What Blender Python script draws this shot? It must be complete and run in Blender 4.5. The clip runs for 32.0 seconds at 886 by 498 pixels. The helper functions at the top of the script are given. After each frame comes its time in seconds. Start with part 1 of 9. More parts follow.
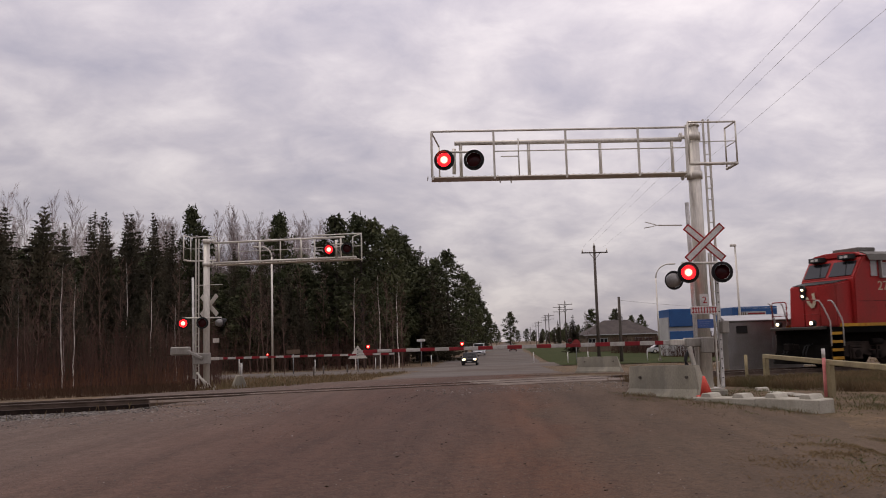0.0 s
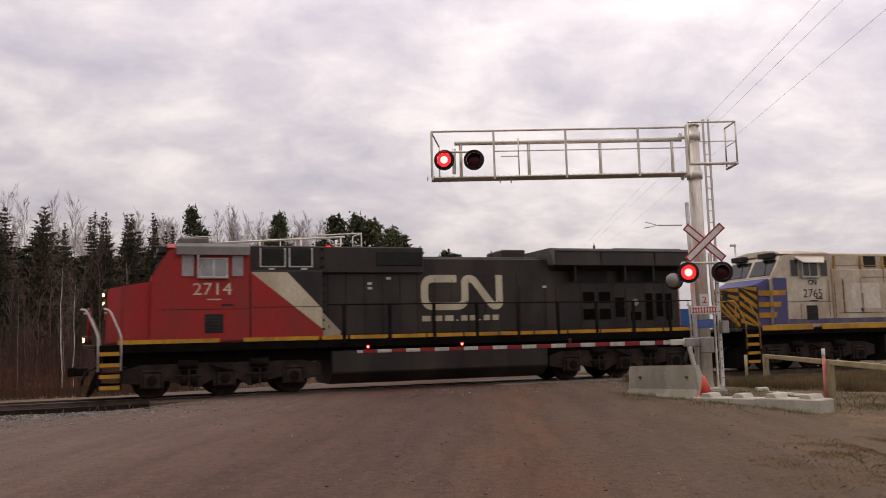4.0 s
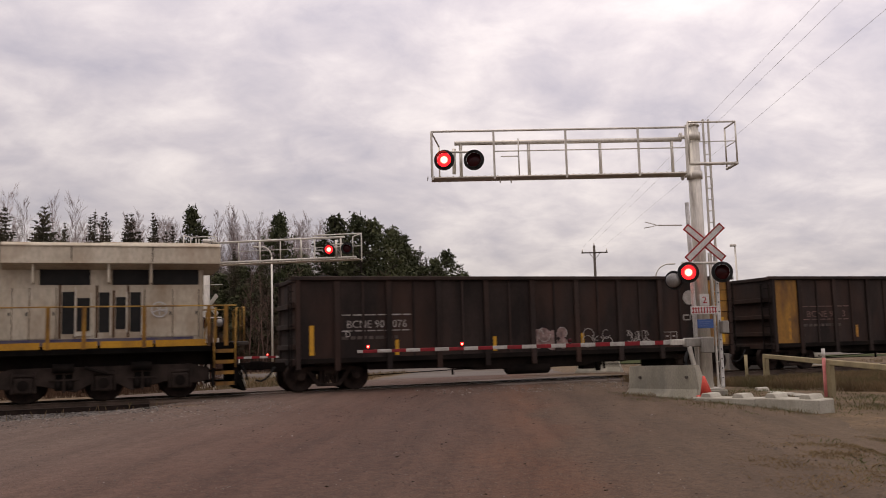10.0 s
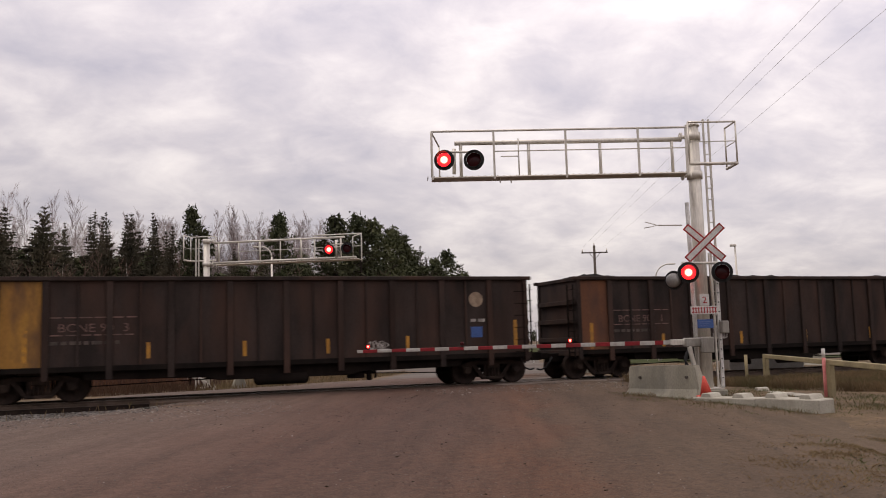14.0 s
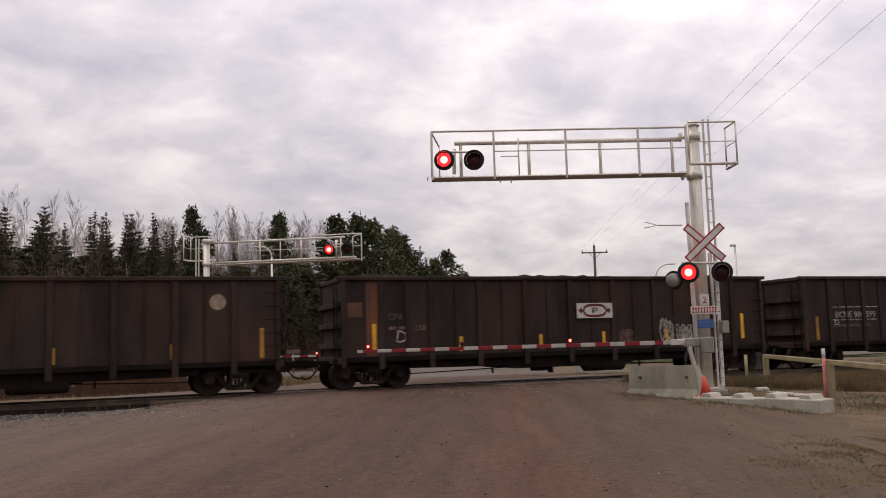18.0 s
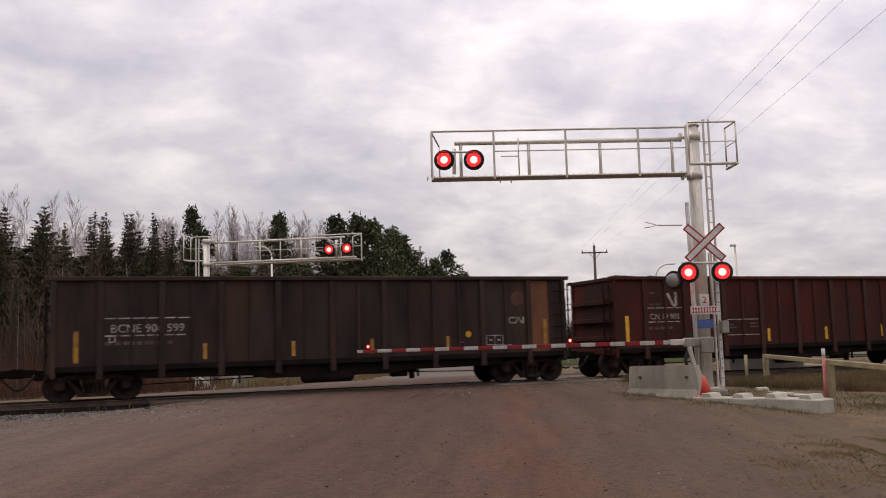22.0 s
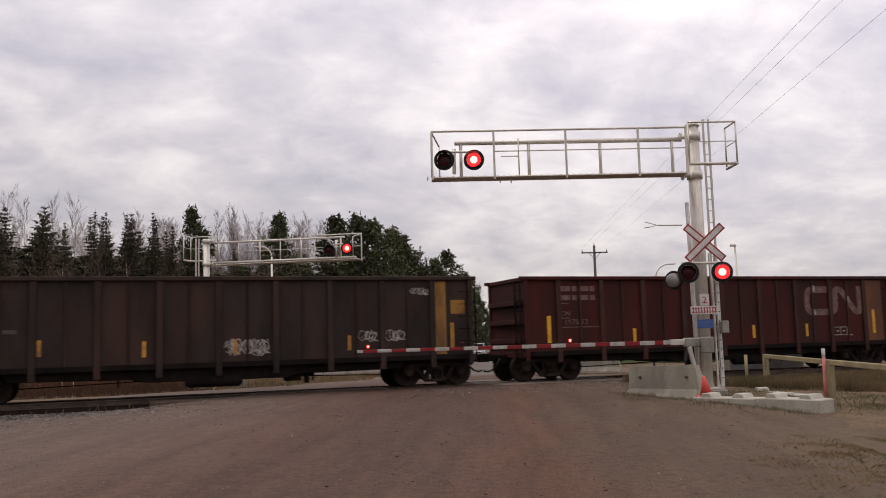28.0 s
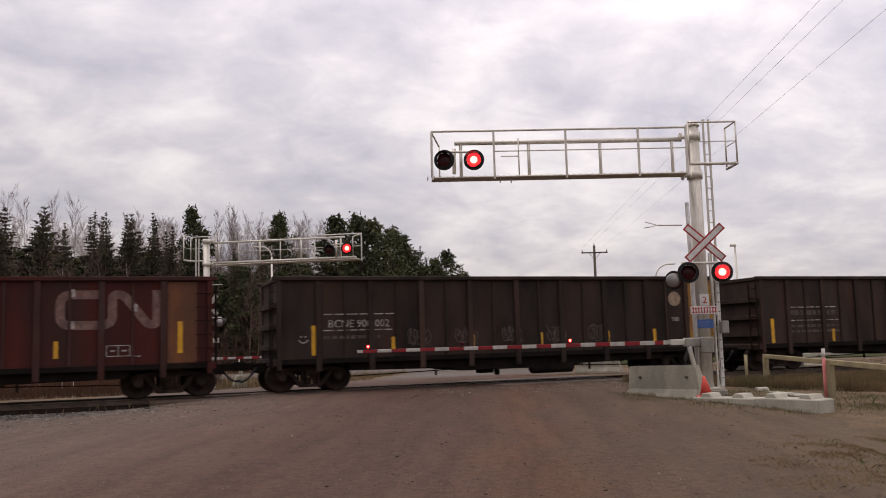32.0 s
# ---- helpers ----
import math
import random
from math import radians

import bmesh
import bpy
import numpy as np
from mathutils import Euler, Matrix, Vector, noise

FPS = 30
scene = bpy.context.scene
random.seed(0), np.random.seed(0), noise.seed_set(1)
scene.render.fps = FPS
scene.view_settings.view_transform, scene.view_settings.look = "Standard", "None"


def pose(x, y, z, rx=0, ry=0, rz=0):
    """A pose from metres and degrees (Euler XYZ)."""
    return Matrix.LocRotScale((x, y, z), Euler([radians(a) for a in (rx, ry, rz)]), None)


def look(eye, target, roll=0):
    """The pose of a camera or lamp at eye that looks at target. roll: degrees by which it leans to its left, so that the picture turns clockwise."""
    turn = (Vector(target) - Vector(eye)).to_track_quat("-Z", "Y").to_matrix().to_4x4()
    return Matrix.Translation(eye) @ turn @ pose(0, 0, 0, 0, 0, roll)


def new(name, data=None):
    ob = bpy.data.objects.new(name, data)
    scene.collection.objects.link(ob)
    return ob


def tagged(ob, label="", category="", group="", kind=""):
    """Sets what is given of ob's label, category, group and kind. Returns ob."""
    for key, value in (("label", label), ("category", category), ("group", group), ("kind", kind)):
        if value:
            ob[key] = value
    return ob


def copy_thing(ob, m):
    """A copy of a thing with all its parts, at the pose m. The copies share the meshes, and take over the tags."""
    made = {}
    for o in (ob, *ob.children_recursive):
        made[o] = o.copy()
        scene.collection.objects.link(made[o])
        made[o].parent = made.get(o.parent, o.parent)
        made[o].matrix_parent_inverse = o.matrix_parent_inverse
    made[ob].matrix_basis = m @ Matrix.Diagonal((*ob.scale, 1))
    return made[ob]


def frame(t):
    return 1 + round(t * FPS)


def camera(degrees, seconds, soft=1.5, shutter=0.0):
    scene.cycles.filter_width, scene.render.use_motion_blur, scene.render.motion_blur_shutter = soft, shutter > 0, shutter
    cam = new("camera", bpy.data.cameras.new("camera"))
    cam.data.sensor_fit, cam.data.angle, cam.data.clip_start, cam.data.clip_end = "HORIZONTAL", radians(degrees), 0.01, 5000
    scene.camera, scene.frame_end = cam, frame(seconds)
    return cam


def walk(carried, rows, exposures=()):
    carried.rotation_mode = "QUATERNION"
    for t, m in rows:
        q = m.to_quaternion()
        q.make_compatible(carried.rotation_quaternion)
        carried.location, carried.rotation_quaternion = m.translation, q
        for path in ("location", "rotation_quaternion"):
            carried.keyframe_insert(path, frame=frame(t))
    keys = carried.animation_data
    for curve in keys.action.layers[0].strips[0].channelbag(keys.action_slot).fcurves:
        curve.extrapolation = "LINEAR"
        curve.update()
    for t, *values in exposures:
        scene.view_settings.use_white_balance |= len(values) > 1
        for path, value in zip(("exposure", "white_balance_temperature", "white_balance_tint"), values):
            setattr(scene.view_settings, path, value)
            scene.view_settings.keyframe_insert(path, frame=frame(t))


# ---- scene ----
# camera: stands still on a tripod on the gravel road
EYE = Vector((0.0, -28.646, 1.393))
YAW, PITCH, ROLL = radians(20.307), radians(6.0645), -1.615
FACING = Vector((math.sin(YAW) * math.cos(PITCH), math.cos(YAW) * math.cos(PITCH), math.sin(PITCH)))
cam = camera(53.21, 32.0, 1.0, 0.3)
PLACE = look(EYE, EYE + FACING, ROLL)
walk(cam, [(0.0, PLACE), (32.0, PLACE)], exposures=[(0.0, -0.30, 6850, 15), (1.0, -0.26, 6870, 15), (2.5, -0.13, 6850, 13), (3.5, -0.05, 7050, 14), (6.0, 0.06, 7270, 14), (7.5, -0.07, 7250, 14), (9.0, -0.14, 7220, 14), (11.0, -0.04, 7150, 14), (14.0, 0.0, 7070, 13), (32.0, -0.02, 6920, 12)])

# ---- light: an overcast autumn sky and a weak, wide sun ----
SUN_EL, SUN_AZ = radians(62), radians(300)


def sky():
    w = bpy.data.worlds.new("sky")
    scene.world = w
    w.use_nodes = True
    n, l = w.node_tree.nodes, w.node_tree.links
    n.clear()
    out, bg = n.new("ShaderNodeOutputWorld"), n.new("ShaderNodeBackground")
    tex = n.new("ShaderNodeTexSky")
    tex.sky_type, tex.sun_disc, tex.sun_elevation, tex.sun_rotation = "NISHITA", False, SUN_EL, SUN_AZ
    tc, sep = n.new("ShaderNodeTexCoord"), n.new("ShaderNodeSeparateXYZ")
    l.new(tc.outputs["Generated"], sep.inputs[0])

    def math_node(op, a, b, clamp=False):
        m = n.new("ShaderNodeMath")
        m.operation, m.use_clamp = op, clamp
        for i, v in enumerate((a, b)):
            if isinstance(v, (int, float)):
                m.inputs[i].default_value = v
            else:
                l.new(v, m.inputs[i])
        return m.outputs[0]

    # cloud layer: a flat deck seen in perspective
    height = math_node("ADD", math_node("MAXIMUM", sep.outputs[2], 0.0), 0.34)
    px = math_node("DIVIDE", sep.outputs[0], height)
    py = math_node("DIVIDE", sep.outputs[1], height)
    vec = n.new("ShaderNodeCombineXYZ")
    l.new(px, vec.inputs[0])
    l.new(py, vec.inputs[1])

    def cloud(scale, detail, rough, dist, off):
        mp = n.new("ShaderNodeMapping")
        mp.inputs["Location"].default_value = (off, off * 0.7, off * 0.3)
        mp.inputs["Rotation"].default_value = (0, 0, radians(25))
        mp.inputs["Scale"].default_value = (1.0, 1.1, 1.0)
        l.new(vec.outputs[0], mp.inputs[0])
        t = n.new("ShaderNodeTexNoise")
        t.inputs["Scale"].default_value, t.inputs["Detail"].default_value = scale, detail
        t.inputs["Roughness"].default_value, t.inputs["Distortion"].default_value = rough, dist
        l.new(mp.outputs[0], t.inputs["Vector"])
        return t.outputs["Fac"]

    broad = math_node("ADD", math_node("MULTIPLY", cloud(1.0, 3, 0.5, 0.2, 6.4), 0.34),
                      math_node("MULTIPLY", cloud(2.9, 7, 0.56, 0.3, 9.3), 0.42))
    both = math_node("ADD", broad, math_node("MULTIPLY", cloud(7.5, 6, 0.56, 0.4, 2.7), 0.24))
    ramp = n.new("ShaderNodeValToRGB")
    e = ramp.color_ramp.elements
    e[0].position, e[0].color = 0.385, (0.52, 0.505, 0.595, 1)
    e[1].position, e[1].color = 0.62, (1.02, 0.975, 0.99, 1)
    mid = e.new(0.49)
    mid.color = (0.71, 0.675, 0.735, 1)
    l.new(both, ramp.inputs[0])
    # a trace of the clear sky behind the clouds
    scale = n.new("ShaderNodeVectorMath")
    scale.operation = "SCALE"
    scale.inputs["Scale"].default_value = 0.02
    l.new(tex.outputs[0], scale.inputs[0])
    add = n.new("ShaderNodeVectorMath")
    l.new(scale.outputs[0], add.inputs[0])
    l.new(ramp.outputs[0], add.inputs[1])
    l.new(add.outputs[0], bg.inputs[0])
    # the cloud is thinner, and so brighter, overhead and towards the east
    rise = math_node("ADD", math_node("MULTIPLY", math_node("MAXIMUM", sep.outputs[2], 0.0), 1.35), 0.60)
    east = math_node("ADD", math_node("MULTIPLY", sep.outputs[0], 0.28), 0.95)
    l.new(math_node("MULTIPLY", rise, east), bg.inputs[1])
    l.new(bg.outputs[0], out.inputs[0])


sky()
sun = new("sun", bpy.data.lights.new("sun", "SUN"))
sun.data.energy, sun.data.angle, sun.data.color = 1.0, radians(20), (1.0, 0.95, 0.9)
sun.matrix_basis = look((0, 0, 60), (0 - 60 * math.sin(SUN_AZ) * math.cos(SUN_EL), -60 * math.cos(SUN_AZ) * math.cos(SUN_EL), 60 - 60 * math.sin(SUN_EL)))


# ---- materials ----
def mat(name, col, col2=None, rough=0.7, metal=0.0, scale=3.0, fine=40.0, bump=0.1, streak=1.0, lo=0.35, hi=0.65, dirt=None,
        dirt_amount=0.5, dirt_scale=1.2, rnd=0.0, coords="Object", spec=0.22, dist=0.02, along=None, island=0.0):
    """A surface: two colours mixed by a broad noise, a fine grain, stains in a third colour and a fine relief."""
    m = bpy.data.materials.new(name)
    m.use_nodes = True
    n, l = m.node_tree.nodes, m.node_tree.links
    b = n["Principled BSDF"]
    b.inputs["Roughness"].default_value, b.inputs["Metallic"].default_value = rough, metal
    b.inputs["Specular IOR Level"].default_value = spec
    tc = n.new("ShaderNodeTexCoord")
    mp = n.new("ShaderNodeMapping")
    mp.inputs["Scale"].default_value = (1, 1, 1 / streak)
    l.new(tc.outputs[coords], mp.inputs[0])
    if rnd:
        info = n.new("ShaderNodeObjectInfo")
        mul = n.new("ShaderNodeMath")
        mul.operation = "MULTIPLY"
        mul.inputs[1].default_value = 37.0
        l.new(info.outputs["Random"], mul.inputs[0])
        l.new(mul.outputs[0], mp.inputs["Location"])

    mp2 = mp
    if along:
        mp2 = n.new("ShaderNodeMapping")
        mp2.vector_type = "TEXTURE"
        mp2.inputs["Rotation"].default_value = (0, 0, radians(along[0]))
        mp2.inputs["Scale"].default_value = (along[1], along[2], 1)
        l.new(tc.outputs[coords], mp2.inputs[0])

    def noise_tex(s, d=5, src=None):
        t = n.new("ShaderNodeTexNoise")
        t.inputs["Scale"].default_value, t.inputs["Detail"].default_value = s, d
        l.new((src or mp).outputs[0], t.inputs["Vector"])
        return t.outputs["Fac"]

    def ramp(src, a, c):
        r = n.new("ShaderNodeMapRange")
        r.inputs[1].default_value, r.inputs[2].default_value = a, c
        l.new(src, r.inputs[0])
        return r.outputs[0]

    def mix(f, a, c, kind="MIX"):
        x = n.new("ShaderNodeMix")
        x.data_type, x.blend_type = "RGBA", kind
        for i, v in ((0, f), (6, a), (7, c)):
            if isinstance(v, float):
                x.inputs[i].default_value = v
            elif isinstance(v, tuple):
                x.inputs[i].default_value = (*v[:3], 1)
            else:
                l.new(v, x.inputs[i])
        return x.outputs[2]

    col2 = col2 or tuple(c * 0.72 for c in col)
    grain = noise_tex(fine, 4)
    c = mix(ramp(noise_tex(scale, 5, mp2), lo, hi), col, col2)
    c = mix(ramp(grain, 0.3, 0.75), c, mix(1.0, c, (0.72, 0.72, 0.72), "MULTIPLY"))
    if dirt:
        f = n.new("ShaderNodeMath")
        f.operation = "MULTIPLY"
        f.inputs[1].default_value = dirt_amount
        l.new(ramp(noise_tex(dirt_scale, 7, mp2), 0.45, 0.68), f.inputs[0])
        c = mix(f.outputs[0], c, dirt)
    if rnd:
        v = n.new("ShaderNodeMapRange")
        v.inputs[3].default_value, v.inputs[4].default_value = 1 - rnd, 1 + rnd
        l.new(info.outputs["Random"], v.inputs[0])
        hsv = n.new("ShaderNodeHueSaturation")
        l.new(v.outputs[0], hsv.inputs["Value"])
        l.new(c, hsv.inputs["Color"])
        c = hsv.outputs[0]
    if island:
        geo = n.new("ShaderNodeNewGeometry")
        v = n.new("ShaderNodeMapRange")
        v.inputs[3].default_value, v.inputs[4].default_value = 1 - island, 1 + island
        l.new(geo.outputs["Random Per Island"], v.inputs[0])
        hsv = n.new("ShaderNodeHueSaturation")
        l.new(v.outputs[0], hsv.inputs["Value"])
        l.new(c, hsv.inputs["Color"])
        c = hsv.outputs[0]
    l.new(c, b.inputs["Base Color"])
    if bump:
        bp = n.new("ShaderNodeBump")
        bp.inputs["Strength"].default_value, bp.inputs["Distance"].default_value = bump, dist
        l.new(grain, bp.inputs["Height"])
        l.new(bp.outputs[0], b.inputs["Normal"])
    return m


def soil(name, c1, c2, pebble, along=None, scale=0.5, stones=26.0, share=0.62, fine=30.0, sides=None):
    """Loose ground: broad streaks, mottling, fine grit and single small stones, in colour and relief."""
    m = bpy.data.materials.new(name)
    m.use_nodes = True
    n, l = m.node_tree.nodes, m.node_tree.links
    b = n["Principled BSDF"]
    b.inputs["Roughness"].default_value, b.inputs["Specular IOR Level"].default_value = 0.95, 0.2
    tc = n.new("ShaderNodeTexCoord")
    mp = n.new("ShaderNodeMapping")
    mp.vector_type = "TEXTURE"
    if along:
        mp.inputs["Rotation"].default_value = (0, 0, radians(along[0]))
        mp.inputs["Scale"].default_value = (along[1], along[2], 1)
    l.new(tc.outputs["Object"], mp.inputs[0])

    def tex(s, d, src, lo, hi, a, c):
        t = n.new("ShaderNodeTexNoise")
        t.inputs["Scale"].default_value, t.inputs["Detail"].default_value, t.inputs["Roughness"].default_value = s, d, 0.6
        l.new(src, t.inputs["Vector"])
        r = n.new("ShaderNodeMapRange")
        for i, v in enumerate((lo, hi, a, c)):
            r.inputs[i + 1].default_value = v
        l.new(t.outputs["Fac"], r.inputs[0])
        return r.outputs[0]

    def mix(f, a, c, kind="MIX"):
        x = n.new("ShaderNodeMix")
        x.data_type, x.blend_type = "RGBA", kind
        for i, v in ((0, f), (6, a), (7, c)):
            if isinstance(v, float):
                x.inputs[i].default_value = v
            elif isinstance(v, tuple):
                x.inputs[i].default_value = (*v, 1)
            else:
                l.new(v, x.inputs[i])
        return x.outputs[2]

    raw = tc.outputs["Object"]
    c = mix(tex(scale, 6, mp.outputs[0], 0.38, 0.62, 0.0, 1.0), c1, c2)
    if sides:
        # pale gravel, the packed wheel lane, a reddish streak and brown earth follow one another across the road
        fl = n.new("ShaderNodeMapping")
        fl.vector_type = "TEXTURE"
        fl.inputs["Rotation"].default_value = (0, 0, radians(65.5))
        l.new(raw, fl.inputs[0])
        sx = n.new("ShaderNodeSeparateXYZ")
        l.new(fl.outputs[0], sx.inputs[0])
        add = n.new("ShaderNodeMath")
        add.operation = "SUBTRACT"
        l.new(tex(0.3, 7, raw, 0.25, 0.75, -0.75, 0.75), add.inputs[0])
        l.new(sx.outputs[1], add.inputs[1])
        span = n.new("ShaderNodeMapRange")
        span.inputs[1].default_value, span.inputs[2].default_value = 11.88 - 12.0, 11.88 + 8.0
        l.new(add.outputs[0], span.inputs[0])
        lanes = n.new("ShaderNodeValToRGB")
        for k, (at, colour) in enumerate(sides):
            el = lanes.color_ramp.elements
            el = el[k] if k < 2 else el.new((at + 12.0) / 20.0)
            el.position, el.color = (at + 12.0) / 20.0, (*colour, 1)
        l.new(span.outputs[0], lanes.inputs[0])
        c = mix(0.8, c, lanes.outputs[0])
    mottle = tex(2.2, 7, mp.outputs[0] if along else raw, 0.3, 0.7, 0.78, 1.2)
    patch = tex(7.0, 6, raw, 0.32, 0.68, 0.80, 1.18)
    grit = tex(fine, 3, raw, 0.3, 0.7, 0.72, 1.26)
    for g in (mottle, patch, grit):
        comb = n.new("ShaderNodeCombineXYZ")
        for i in range(3):
            l.new(g, comb.inputs[i])
        c = mix(1.0, c, comb.outputs[0], "MULTIPLY")
    vor = n.new("ShaderNodeTexVoronoi")
    vor.inputs["Scale"].default_value = stones
    l.new(raw, vor.inputs["Vector"])
    near = n.new("ShaderNodeMapRange")
    near.inputs[1].default_value, near.inputs[2].default_value, near.inputs[3].default_value, near.inputs[4].default_value = 0.22, 0.34, 1.0, 0.0
    l.new(vor.outputs["Distance"], near.inputs[0])
    sep = n.new("ShaderNodeSeparateXYZ")
    l.new(vor.outputs["Color"], sep.inputs[0])
    pick = n.new("ShaderNodeMath")
    pick.operation = "GREATER_THAN"
    pick.inputs[1].default_value = share
    l.new(sep.outputs[0], pick.inputs[0])
    both = n.new("ShaderNodeMath")
    both.operation = "MULTIPLY"
    l.new(near.outputs[0], both.inputs[0])
    l.new(pick.outputs[0], both.inputs[1])
    tone = mix(sep.outputs[1], tuple(v * 0.45 for v in pebble), tuple(v * 1.35 for v in pebble))
    c = mix(both.outputs[0], c, tone)
    l.new(c, b.inputs["Base Color"])
    h = n.new("ShaderNodeMath")
    h.operation = "MULTIPLY_ADD"
    h.inputs[1].default_value = 0.8
    l.new(both.outputs[0], h.inputs[0])
    l.new(grit, h.inputs[2])
    bp = n.new("ShaderNodeBump")
    bp.inputs["Strength"].default_value, bp.inputs["Distance"].default_value = 0.55, 0.02
    l.new(h.outputs[0], bp.inputs["Height"])
    l.new(bp.outputs[0], b.inputs["Normal"])
    return m


def glow(name, col, strength):
    m = mat(name, col, col, rough=0.3, bump=0)
    b = m.node_tree.nodes["Principled BSDF"]
    b.inputs["Emission Color"].default_value = (*col, 1)
    b.inputs["Emission Strength"].default_value = strength
    return m


